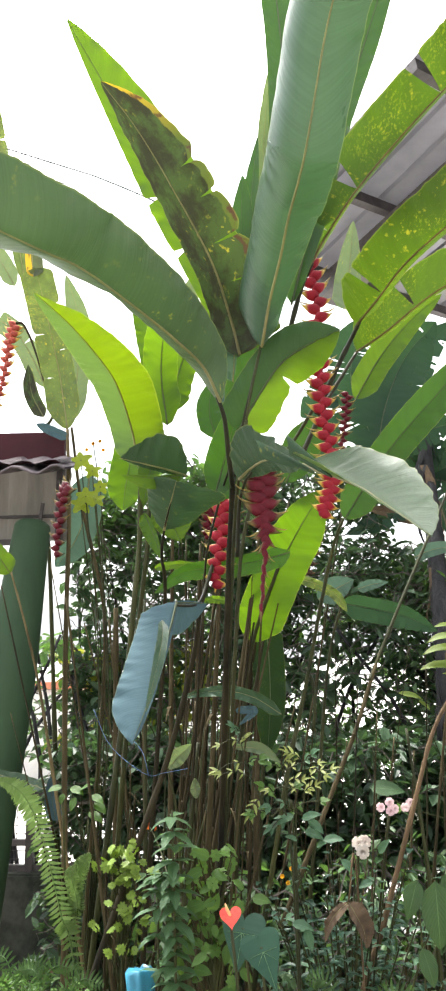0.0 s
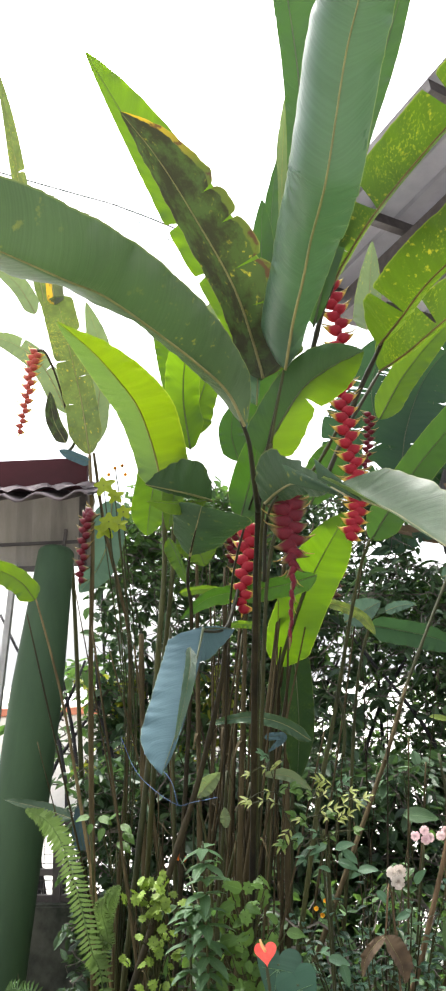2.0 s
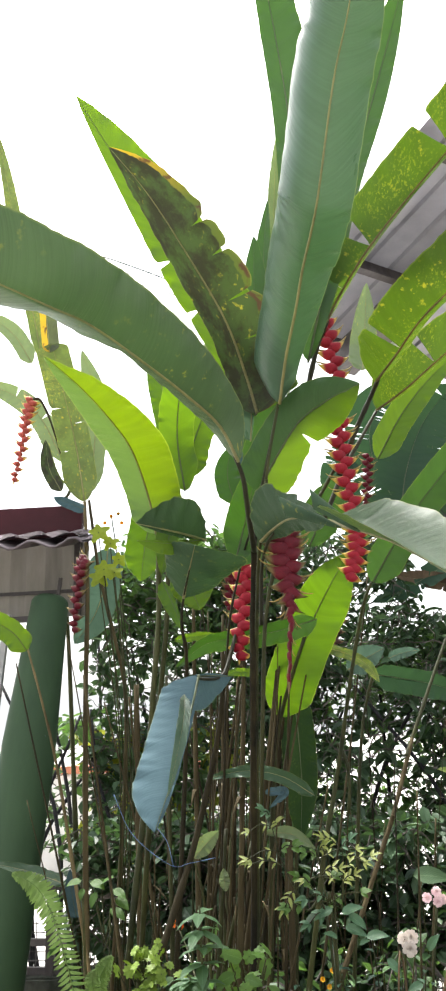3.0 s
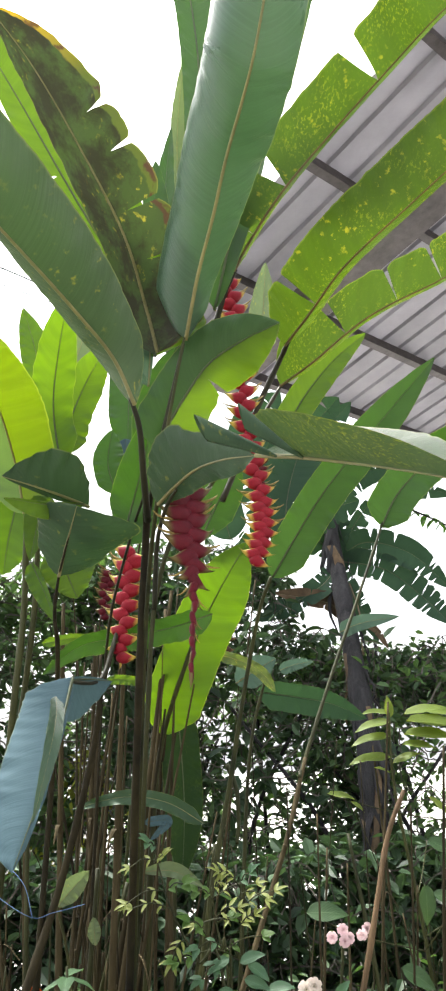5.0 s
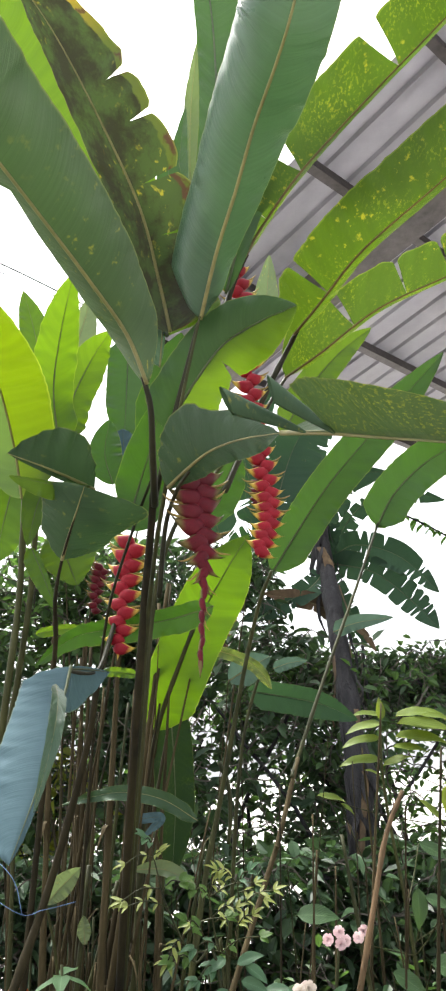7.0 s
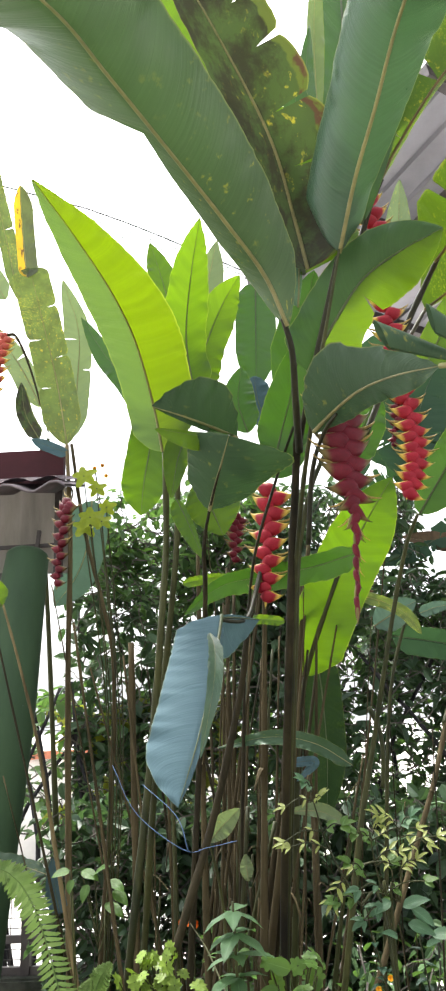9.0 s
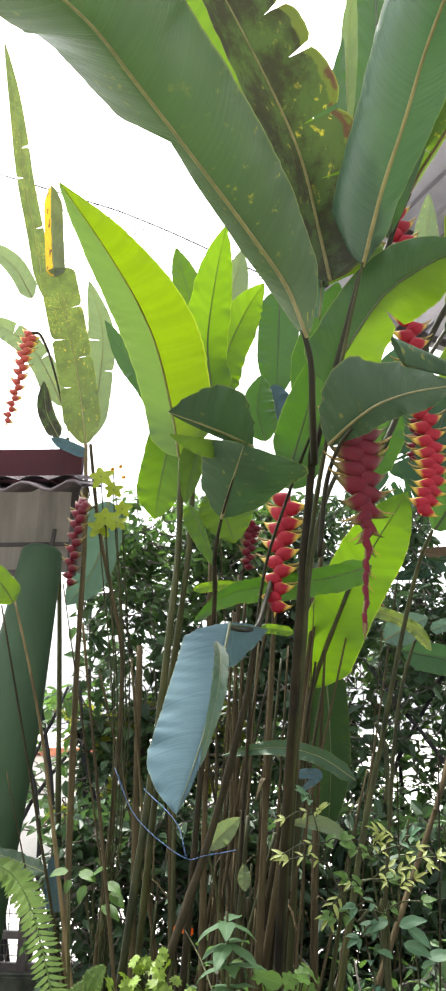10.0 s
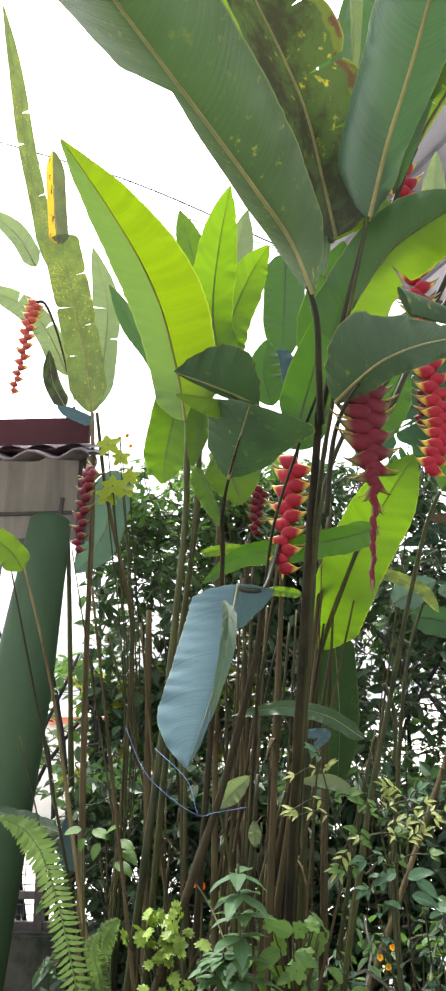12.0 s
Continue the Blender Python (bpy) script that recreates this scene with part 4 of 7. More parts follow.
def shed_roof():
    r = empty("sheet_roof", "grey ribbed metal sheet roof on dark steel beams", "roof")
    bm = bmesh.new()
    x0, x1, y0, y1, pitch = -2.2, 9.0, -9.0, 1.1, 0.27
    xs = []
    x = x0
    while x < x1:
        xs += [(x, 0.0), (x + pitch * 0.78, 0.0), (x + pitch * 0.84, 0.03), (x + pitch * 0.94, 0.03)]
        x += pitch
    rows = [[bm.verts.new(roof_frame @ Vector((x, y, z))) for x, z in xs] for y in (y0, (y0 + y1) / 2, y1)]
    for a, b in zip(rows, rows[1:]):
        for k in range(len(xs) - 1):
            bm.faces.new((a[k], a[k + 1], b[k + 1], b[k]))
    bmesh.ops.solidify(bm, geom=bm.faces[:], thickness=0.004)
    part("roof_sheet", bm, SHEET, r, smooth=False)
    for y in (-8.45, -7.2, -6.0, -4.8, -3.6, -2.4, -1.25, 0.0, 1.02):
        bm = bmesh.new()
        beam_into(bm, roof_frame @ Vector((x0, y, -0.06)), roof_frame @ Vector((x1, y, -0.06)), 0.07, 0.11, UP)
        part("purlin", bm, STEEL, r, smooth=False)
    for x in (-1.17, 3.6, 7.2):
        bm = bmesh.new()
        beam_into(bm, roof_frame @ Vector((x, y0, -0.24)), roof_frame @ Vector((x, y1, -0.24)), 0.30, 0.22, UP)
        part("rafter", bm, STEEL, r, smooth=False)
    for x, y in ((3.6, -8.8), (8.8, 1.0)):
        top = roof_frame @ Vector((x, y, -0.3))
        bm = bmesh.new()
        beam_into(bm, (top.x, top.y, GROUND), top, 0.14, 0.14, (0, 1, 0))
        part("column", bm, STEEL, r, smooth=False)


shed_roof()


# ---- little house with an awning ----
def little_house():
    h = empty("shed", "old shed with a maroon fascia and weathered sheet walls", "shed")
    x1, y0 = AWNING_CORNER[0], AWNING_CORNER[1]
    zc = AWNING_CORNER[2]
    bm = bmesh.new()
    n, verts = 120, []
    for row, (y, z) in enumerate(((y0, zc), (y0 + 0.34, zc + 0.10))):
        for off in (0.0, -0.012):
            verts.append([bm.verts.new((x1 - 4.0 * i / n, y, z + off + 0.018 * math.sin(i * 1.05) + 0.01 * noise.noise((i * 0.4, row, 0)))) for i in range(n + 1)])
    for a, b in ((0, 2), (3, 1), (1, 0), (2, 3)):
        for i in range(n):
            bm.faces.new((verts[a][i], verts[a][i + 1], verts[b][i + 1], verts[b][i]))
    part("awning", bm, TILE, h, "weathered wavy awning sheet")
    bm = bmesh.new()
    rows = [[bm.verts.new((x1 - 0.02 - 4.0 * i / n, y0 + 0.03 + 0.30 * r, zc + 0.028 + 0.10 * r + 0.022 * abs(math.sin(i * 0.8)) + 0.012 * noise.noise((i * 0.5, r, 3)))) for i in range(n + 1)] for r in (0.0, 1.0)]
    for i in range(n):
        bm.faces.new((rows[0][i], rows[0][i + 1], rows[1][i + 1], rows[1][i]))
    bmesh.ops.solidify(bm, geom=bm.faces[:], thickness=0.012)
    part("awning_tiles", bm, TILE, h, "weathered grey-violet wavy tiles")
    bm = bmesh.new()
    beam_into(bm, (x1 - 4.0, y0 + 0.36, zc + 0.235), (x1 - 0.10, y0 + 0.36, zc + 0.195), 0.04, 0.18)
    part("fascia", bm, MAROON, h, "maroon painted fascia board", smooth=False)
    bm = bmesh.new()
    n = 80
    low, high = zc - 0.30, zc + 0.12
    rows = [[bm.verts.new((x1 - 0.08 - 3.9 * i / n, y0 + 0.42 + 0.012 * math.sin(i * math.pi / 2), z)) for i in range(n + 1)] for z in (low, high)]
    for i in range(n):
        bm.faces.new((rows[0][i], rows[1][i], rows[1][i + 1], rows[0][i + 1]))
    bmesh.ops.solidify(bm, geom=bm.faces[:], thickness=0.008)
    part("wall_sheet", bm, ASBESTOS, h, "weathered corrugated sheet wall", smooth=False)
    for a, b, w in (((x1 - 4, y0 + 0.39, zc - 0.17), (x1 - 0.15, y0 + 0.39, zc - 0.17), 0.016), ((x1 - 0.13, y0 + 0.39, low - 0.02), (x1 - 0.13, y0 + 0.39, high), 0.035),
                    ((x1 - 4, y0 + 0.38, zc - 0.31), (x1 - 0.35, y0 + 0.38, zc - 0.31), 0.03), ((x1 - 0.24, y0 + 0.38, zc - 0.28), (x1 - 0.22, y0 + 0.38, zc - 0.10), 0.016)):
        bm = bmesh.new()
        beam_into(bm, a, b, w, w, (0, 1, 0) if abs(a[2] - b[2]) > 0.1 else (0, 0, 1))
        part("rail", bm, STEEL, h, smooth=False)
    for x in (x1 - 0.5, x1 - 2.4, x1 - 3.9):
        bm = bmesh.new()
        beam_into(bm, (x - 0.20, y0 + 0.38, GROUND), (x, y0 + 0.38, zc - 0.28), 0.03, 0.03, (0, 1, 0))
        part("pole", bm, GREY_POLE, h, "grey steel pole", smooth=False)


little_house()


def green_post():
    """Thick leaning painted post with a rounded head."""
    top, low = Vector(POST_TOP), Vector(POST_LOW)
    d = (low - top)
    foot = top + d * ((top.z - GROUND) / -d.z)
    line = [top + (foot - top) * (i / 14) for i in range(15)]
    rad = [0.092 + 0.033 * min(1.0, i / 4) for i in range(15)]
    head = [top - (foot - top).normalized() * h for h in (0.035, 0.028, 0.014)]
    bm = bmesh.new()
    tube_into(bm, head + line, [0.04, 0.068, 0.085] + rad, 28)
    thing("post", bm, PAINT_GREEN, "thick leaning post painted dark green", "post")


green_post()

# ---- heliconia clump ----
shoot = plant("heliconia_plant", "tall heliconia shoot with broad dark leaves on brown stem")
stalk(shoot, "stem", [(-0.119, 2.085, 1.955), (-0.126, 2.17, 1.885), (-0.155, 2.35, 1.593), (-0.203, 2.7, 1.002), (-0.237, 2.8, 0.486), (-0.291, 2.962, -0.35)], (0.008, 0.0115), STEM)
stalk(shoot, "petiole", [(-0.031, 1.87, 2.218), (-0.055, 1.92, 2.138), (-0.086, 1.98, 2.036), (-0.118, 2.1, 1.926)], (0.0038, 0.0062), PETIOLE, False)
leaf(shoot, [(-0.026, 1.87, 2.226), (-0.002, 1.75, 2.295), (0.024, 1.63, 2.339), (0.043, 1.52, 2.373), (0.061, 1.4, 2.377), (0.077, 1.32, 2.407), (0.112, 1.21, 2.549), (0.138, 1.14, 2.614), (0.159, 1.07, 2.682), (0.174, 1, 2.751)], 0.112, 0.074, (-0.16, -0.52, -0.84), (-0.16, -0.71, -0.68), LEAF_DARK, fold=(-2, -12), curl=(-36, -12), base=0.055, tip=0.3, wave=0.021, right_width=((0, 0.35), (0.18, 0.68), (0.36, 1.0), (1, 1.0)))
stalk(shoot, "petiole", [(-0.143, 1.875, 2.098), (-0.128, 1.92, 2.052), (-0.124, 2, 1.981), (-0.119, 2.1, 1.909)], (0.0050, 0.0085), PETIOLE, False)
leaf(shoot, [(-0.135, 1.88, 2.084), (-0.173, 1.82, 2.157), (-0.235, 1.7, 2.189), (-0.304, 1.55, 2.204), (-0.371, 1.39, 2.206), (-0.409, 1.25, 2.17), (-0.498, 1.14, 2.175), (-0.59, 1.05, 2.186), (-0.69, 0.97, 2.184)], 0.100, 0.122, (0.04, -0.78, -0.62), (0.34, -0.42, -0.84), LEAF_SPOT, fold=(-42, -2), curl=(-8, -16), base=0.12, tip=0.3, left_width=((0, 0.45), (0.2, 0.5), (0.34, 0.36), (0.42, 0.2), (0.45, 0.8), (0.6, 1)), right_width=((0, 0.35), (0.10, 0.55), (0.24, 0.88), (0.36, 1), (1, 1)))
leaf(shoot, [(-0.085, 1.92, 2.226), (-0.105, 1.88, 2.309), (-0.146, 1.78, 2.423), (-0.228, 1.68, 2.561), (-0.307, 1.61, 2.683), (-0.386, 1.56, 2.779)], 0.050, 0.112, (-0.24, -0.85, -0.47), (-0.4, -0.64, -0.66), LEAF_BURNT, fold=(20, 5), curl=(0, -10), tears=((1, 0.55, 0.006, 0.6), (1, 0.64, 0.007, 0.68), (1, 0.44, 0.005, 0.3), (1, 0.33, 0.005, 0.35), (1, 0.24, 0.005, 0.6)), base=0.1, tip=0.55)
leaf(shoot, [(-0.09, 1.95, 2.235), (-0.122, 1.96, 2.376), (-0.266, 1.95, 2.668), (-0.406, 1.93, 2.96), (-0.575, 1.9, 3.287)], 0.053, 0.125, (-0.11, -0.99, 0.05), (-0.17, -0.97, -0.18), LEAF_THIN_LIT, fold=(5, 5), tears=((-1, 0.42, 0.008, 0.3), (-1, 0.55, 0.008, 0.3)), base=0.1, tip=0.5)
leaf(shoot, [(-0.025, 2, 2.331), (0.042, 2.02, 2.792), (0.055, 2.02, 3.181), (0.033, 2, 3.513), (0.004, 1.95, 3.754), (-0.016, 1.9, 3.97)], 0.047, 0.087, (0.08, -1, 0.03), (-0.07, -0.97, -0.23), LEAF_GREEN, fold=(10, 10), tip=0.45)
leaf(shoot, [(0.06, 2.1, 2.448), (0.202, 2.12, 2.998), (0.309, 2.12, 3.309), (0.394, 2.1, 3.569), (0.463, 2.05, 3.779)], 0.080, 0.044, (0.1, -1, 0.01), (0.04, -0.97, -0.24), LEAF_GREEN, fold=(10, 10), tip=0.5)
leaf(shoot, [(-0.043, 2, 2.35), (-0.054, 2.02, 2.534), (-0.047, 2.03, 2.765), (-0.025, 2.03, 2.956)], 0.034, 0.031, (-0.13, -0.99, 0.1), (0.04, -1, -0), LEAF_GREEN, tip=0.7)
leaf(shoot, [(-0.037, 2.0, 2.29), (-0.056, 2.0, 2.43), (-0.078, 2.0, 2.60), (-0.070, 1.98, 2.80)], 0.038, 0.046, (0.02, -1, 0), (0.12, -0.99, -0.11), LEAF_GREEN, tip=0.4)
leaf(shoot, [(-0.014, 2.1, 2.562), (-0.014, 2.1, 2.833), (-0.002, 2.1, 3.065), (0.026, 2.05, 3.258)], 0.023, 0.030, (0.35, -0.94, 0), (0.44, -0.85, -0.29), LEAF_PALE, tip=0.5)

shoot = plant("heliconia_plant", "heliconia shoot with a folded drooping leaf and a long red flower")
stalk(shoot, "stem", [(-0.07, 1.9, 2.039), (-0.1, 2.03, 1.912), (-0.122, 2.18, 1.80), (-0.145, 2.355, 1.6), (-0.193, 2.705, 1.0), (-0.228, 2.81, 0.486), (-0.275, 2.97, -0.35)], (0.0045, 0.0065), STEM_GREEN)
stalk(shoot, "petiole", [(-0.03, 1.84, 2.214), (-0.047, 1.86, 2.141), (-0.069, 1.9, 2.051), (-0.088, 1.96, 1.97)], (0.0024, 0.0042), STEM_GREEN, False)
# One leaf as two halves: the left is painted darker for its shade.
leaf(shoot, [(-0.097, 1.98, 2.033), (-0.047, 1.96, 2.113), (0.021, 1.93, 2.2), (0.099, 1.9, 2.242), (0.175, 1.87, 2.264)], 0.074, 0.003, (0.30, -0.80, -0.5), (0.0, -0.85, -0.5), LEAF_HALF_SHADED, fold=(-6, 0), curl=(-16, 0), base=0.10, tip=0.42)
leaf(shoot, [(-0.097, 1.98, 2.033), (-0.047, 1.96, 2.113), (0.021, 1.93, 2.2), (0.099, 1.9, 2.242), (0.175, 1.87, 2.264)], 0.003, 0.090, (0.30, -0.80, -0.5), (0.0, -0.85, -0.5), LEAF_LIME, fold=(0, -4), curl=(0, -14), tears=((1, 0.45, 0.022, 0.4),), base=0.10, tip=0.40, right_width=((0, 0.9), (0.2, 1.05), (0.42, 0.85), (0.47, 1.0), (1, 1.0)))
stalk(shoot, "petiole", [(-0.060, 1.87, 1.895), (-0.080, 1.95, 1.886), (-0.100, 2.04, 1.840), (-0.112, 2.14, 1.72)], (0.003, 0.006), PETIOLE, False)
leaf(shoot, [(-0.095, 1.97, 1.902), (-0.062, 1.9, 1.912), (-0.025, 1.8, 1.907), (0.014, 1.68, 1.876), (0.059, 1.57, 1.837)], 0.098, 0.034, (-0.58, -0.38, -0.72), (-0.92, -0.27, -0.27), LEAF_OLD, fold=(8, -10), curl=(-10, 0), base=0.35, tip=0.3, left_width=((0, 1), (0.48, 1), (0.62, 0.65), (0.8, 0.4), (1, 0.3)))
for mouth, apex, girth in (((-0.03, 1.5, 1.853), (0.077, 1.49, 1.801), 0.017), ((0.027, 1.46, 1.85), (0.107, 1.45, 1.781), 0.015)):
    rolled(shoot, mouth, apex, girth)
leaf(shoot, [(0.059, 1.57, 1.837), (0.088, 1.5, 1.805), (0.119, 1.45, 1.78), (0.155, 1.38, 1.743), (0.175, 1.31, 1.708), (0.203, 1.21, 1.656), (0.229, 1.15, 1.618)], 0.135, 0.098, (-0.93, -0.33, -0.15), (-0.92, -0.38, -0.02), LEAF_MOTTLED, fold=(62, -114), curl=(0, -4), base=0.16, tip=0.55, wave=0.006, left_width=((0, 0.02), (0.28, 0.05), (0.35, 0.85), (0.40, 1), (1, 1)))
leaf(shoot, [(-0.107, 1.96, 2.167), (-0.102, 1.95, 2.226), (-0.098, 1.94, 2.285), (-0.095, 1.93, 2.334)], 0.054, 0.008, (0.1, -0.95, -0.3), (0.1, -0.9, -0.4), LEAF_DARK, fold=(6, -20), base=0.3, tip=0.5)
leaf(shoot, [(0.036, 2.75, 2.063), (0.079, 2.74, 2.146), (0.12, 2.72, 2.222), (0.154, 2.7, 2.295)], 0.075, 0.065, (0.1, -0.95, -0.3), (0.1, -0.9, -0.4), LEAF_GREEN, fold=(8, 8), base=0.3, tip=0.5)
leaf(shoot, [(-0.144, 2.45, 2.2), (-0.098, 2.42, 2.303), (-0.059, 2.4, 2.412), (-0.031, 2.38, 2.513)], 0.062, 0.070, (0.1, -0.95, -0.3), (0.1, -0.9, -0.4), LEAF_GREEN, fold=(8, 8), base=0.3, tip=0.5)
inflorescence(shoot, [(-0.04, 2, 1.957), (-0.037, 1.99, 1.842), (-0.032, 1.97, 1.724), (-0.045, 1.945, 1.551)], 11, 0.064, BRACT, spin=20, taper=0.45, tail=0.1)

shoot = plant("heliconia_plant", "heliconia shoot with folded dark leaves and a short red flower")
stalk(shoot, "stem", [(-0.277, 2.0, 1.862), (-0.312, 2.1, 1.793), (-0.337, 2.22, 1.735), (-0.353, 2.4, 1.656), (-0.393, 2.6, 1.367), (-0.449, 2.7, 0.763), (-0.551, 2.884, -0.35)], (0.0015, 0.01), STEM)
leaf(shoot, [(-0.312, 2.1, 1.793), (-0.295, 2.05, 1.829), (-0.277, 2.0, 1.862), (-0.258, 1.95, 1.898)], 0.082, 0.150, (-0.1, -0.8, -0.6), (-0.1, -0.75, -0.66), LEAF_OLD, fold=(-8, -6), curl=(-10, -12), base=0.25, tip=0.25, left_width=((0, 0.6), (0.4, 0.85), (0.7, 1), (1, 1)), right_width=((0, 0.42), (0.4, 0.62), (0.7, 0.92), (0.85, 1.05), (1, 1.1)))
leaf(shoot, [(-0.246, 2.08, 1.94), (-0.294, 2.03, 1.948), (-0.344, 1.97, 1.95), (-0.401, 1.92, 1.955)], 0.012, 0.092, (0.57, -0.64, -0.52), (0.56, -0.68, -0.47), LEAF_OLD, fold=(0, -6), base=0.35, tip=0.55)
leaf(shoot, [(-0.252, 2.05, 1.937), (-0.317, 1.98, 1.913), (-0.398, 1.92, 1.911)], 0.030, 0.007, (0.75, -0.61, -0.26), (0.55, -0.73, -0.4), LEAF_LIME, fold=(0, 0), base=0.3, tip=0.5)
leaf(shoot, [(-0.348, 2.3, 1.925), (-0.327, 2.32, 1.868), (-0.3, 2.35, 1.798)], 0.082, 0.060, (0.09, -0.95, -0.3), (0.11, -0.93, -0.35), LEAF_LIME, base=0.4, tip=0.6)
leaf(shoot, [(-0.404, 2.3, 1.88), (-0.377, 2.3, 1.818), (-0.343, 2.3, 1.73)], 0.012, 0.029, (-0, -1, 0), (0.01, -1, 0), LEAF_LIME, base=0.2, tip=0.6)
leaf(shoot, [(-0.176, 2.15, 1.893), (-0.153, 2.15, 1.972), (-0.124, 2.1, 2.053), (-0.095, 2.05, 2.16)], 0.054, 0.061, (0.09, -1, -0.02), (-0.04, -0.91, -0.41), LEAF_GREEN, base=0.3, tip=0.5)
leaf(shoot, [(-0.184, 2.3, 1.92), (-0.137, 2.3, 1.981), (-0.104, 2.3, 2.076)], 0.060, 0.045, (0.15, -0.98, -0.11), (0.09, -1, -0.03), LEAF_GREEN, base=0.3, tip=0.5)
stalk(shoot, "petiole", [(-0.127, 2.1, 1.966), (-0.162, 2.2, 1.902), (-0.23, 2.5, 1.782), (-0.265, 2.7, 1.632)], (0.003, 0.0045), PETIOLE, False)
inflorescence(shoot, [(-0.171, 2.62, 1.994), (-0.188, 2.62, 1.895), (-0.2, 2.6, 1.786), (-0.21, 2.59, 1.675)], 7, 0.062, BRACT_LIT, spin=-10, taper=0.25)

shoot = plant("heliconia_plant", "heliconia shoot with torn arching leaves and a long red flower")
stalk(shoot, "stem", [(0.137, 2.42, 2.247), (0.056, 2.44, 2.123), (-0.05, 2.46, 1.998), (-0.113, 2.5, 1.808), (-0.143, 2.58, 1.526), (-0.179, 2.72, 1.112), (-0.221, 2.86, 0.68), (-0.301, 3.05, -0.35)], (0.0055, 0.0075), STEM_GREEN)
stalk(shoot, "petiole", [(0.129, 2.16, 2.61), (0.094, 2.2, 2.546), (0.041, 2.25, 2.371), (-0.012, 2.3, 2.149)], (0.006, 0.01), PETIOLE)
leaf(shoot, [(0.125, 2.16, 2.604), (0.166, 2.13, 2.67), (0.25, 2.05, 2.763), (0.373, 1.97, 2.874), (0.509, 1.81, 2.941), (0.589, 1.69, 2.958), (0.744, 1.58, 3.032), (0.852, 1.5, 3.063)], 0.119, 0.020, (-0.12, -0.93, -0.35), (-0.32, -0.69, -0.65), LEAF_TORN, fold=(8, -70), tears=((-1, 0.17, 0.008), (-1, 0.3, 0.024), (-1, 0.53, 0.016)), base=0.12, tip=0.3)
stalk(shoot, "petiole", [(0.285, 2.32, 2.494), (0.261, 2.4, 2.462), (0.208, 2.45, 2.369), (0.143, 2.5, 2.237)], (0.006, 0.01), PETIOLE)
leaf(shoot, [(0.273, 2.33, 2.48), (0.322, 2.2, 2.499), (0.391, 2.06, 2.544), (0.514, 1.92, 2.601), (0.638, 1.8, 2.662), (0.79, 1.7, 2.736), (0.932, 1.62, 2.785)], 0.124, 0.030, (-0.64, -0.33, -0.69), (-0.28, -0.81, -0.51), LEAF_TORN, fold=(6, -60), tears=((-1, 0.2, 0.014),), base=0.12, tip=0.3)
stalk(shoot, "petiole", [(0.297, 2.6, 2.492), (0.242, 2.6, 2.406), (0.178, 2.6, 2.302), (0.093, 2.6, 2.124)], (0.005, 0.009), PETIOLE)
leaf(shoot, [(0.298, 2.6, 2.496), (0.388, 2.5, 2.523), (0.553, 2.42, 2.627), (0.768, 2.38, 2.721), (0.893, 2.34, 2.777), (1.074, 2.3, 2.826), (1.262, 2.26, 2.849)], 0.113, 0.020, (-0.55, -0.64, -0.54), (-0.13, -0.86, -0.49), LEAF_TORN, fold=(6, -60), tears=((-1, 0.27, 0.01), (-1, 0.4, 0.004), (-1, 0.51, 0.006)), base=0.12, tip=0.35)
inflorescence(shoot, [(0.126, 2.42, 2.78), (0.152, 2.42, 2.61), (0.151, 2.4, 2.398), (0.154, 2.38, 2.23), (0.169, 2.36, 2.071), (0.17, 2.35, 1.962), (0.141, 2.34, 1.872)], 22, 0.054, BRACT_LIT, spin=10, taper=0.2)
leaf(shoot, [(0.296, 2.9, 2.796), (0.321, 2.95, 2.96), (0.353, 2.95, 3.216)], 0.058, 0.053, (-0.02, -0.96, 0.3), (-0.07, -1, 0.01), LEAF_PALE, tip=0.6)
leaf(shoot, [(0.303, 2.75, 2.37), (0.399, 2.75, 2.528), (0.52, 2.75, 2.671), (0.643, 2.75, 2.772)], 0.055, 0.055, (0.06, -1, -0.03), (0.16, -0.97, -0.2), LEAF_LIME, tip=0.6)

shoot = plant("heliconia_plant", "bright green young heliconia shoot with a tall arching leaf")
stalk(shoot, "stem", [(-0.462, 2.55, 2.09), (-0.471, 2.6, 1.844), (-0.49, 2.6, 1.606), (-0.537, 2.7, 1.288), (-0.624, 2.8, 0.732), (-0.794, 2.994, -0.35)], (0.008, 0.0115), STEM_GREEN)
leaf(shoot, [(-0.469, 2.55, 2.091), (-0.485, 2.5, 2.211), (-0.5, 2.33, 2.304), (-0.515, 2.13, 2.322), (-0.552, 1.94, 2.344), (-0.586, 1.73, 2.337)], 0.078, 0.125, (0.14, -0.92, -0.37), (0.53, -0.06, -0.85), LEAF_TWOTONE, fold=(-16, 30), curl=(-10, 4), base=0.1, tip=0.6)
leaf(shoot, [(-0.509, 2.86, 2.456), (-0.54, 2.86, 2.28), (-0.568, 2.84, 2.104), (-0.578, 2.83, 1.99)], 0.067, 0.071, (0.21, -0.98, -0.04), (0.21, -0.98, 0.07), LEAF_THIN, base=0.25, tip=0.3)
leaf(shoot, [(-0.384, 2.5, 2.115), (-0.418, 2.5, 2.062), (-0.442, 2.5, 1.94)], 0.034, 0.044, (0.24, -0.96, -0.15), (0.18, -0.98, -0.04), LEAF_LIME, base=0.25, tip=0.6)
leaf(shoot, [(-0.376, 2.6, 2.249), (-0.399, 2.6, 2.451), (-0.375, 2.55, 2.629), (-0.338, 2.5, 2.792)], 0.076, 0.060, (0.44, -0.88, 0.06), (0.5, -0.76, -0.35), LEAF_THIN_LIT, base=0.15, tip=0.5)
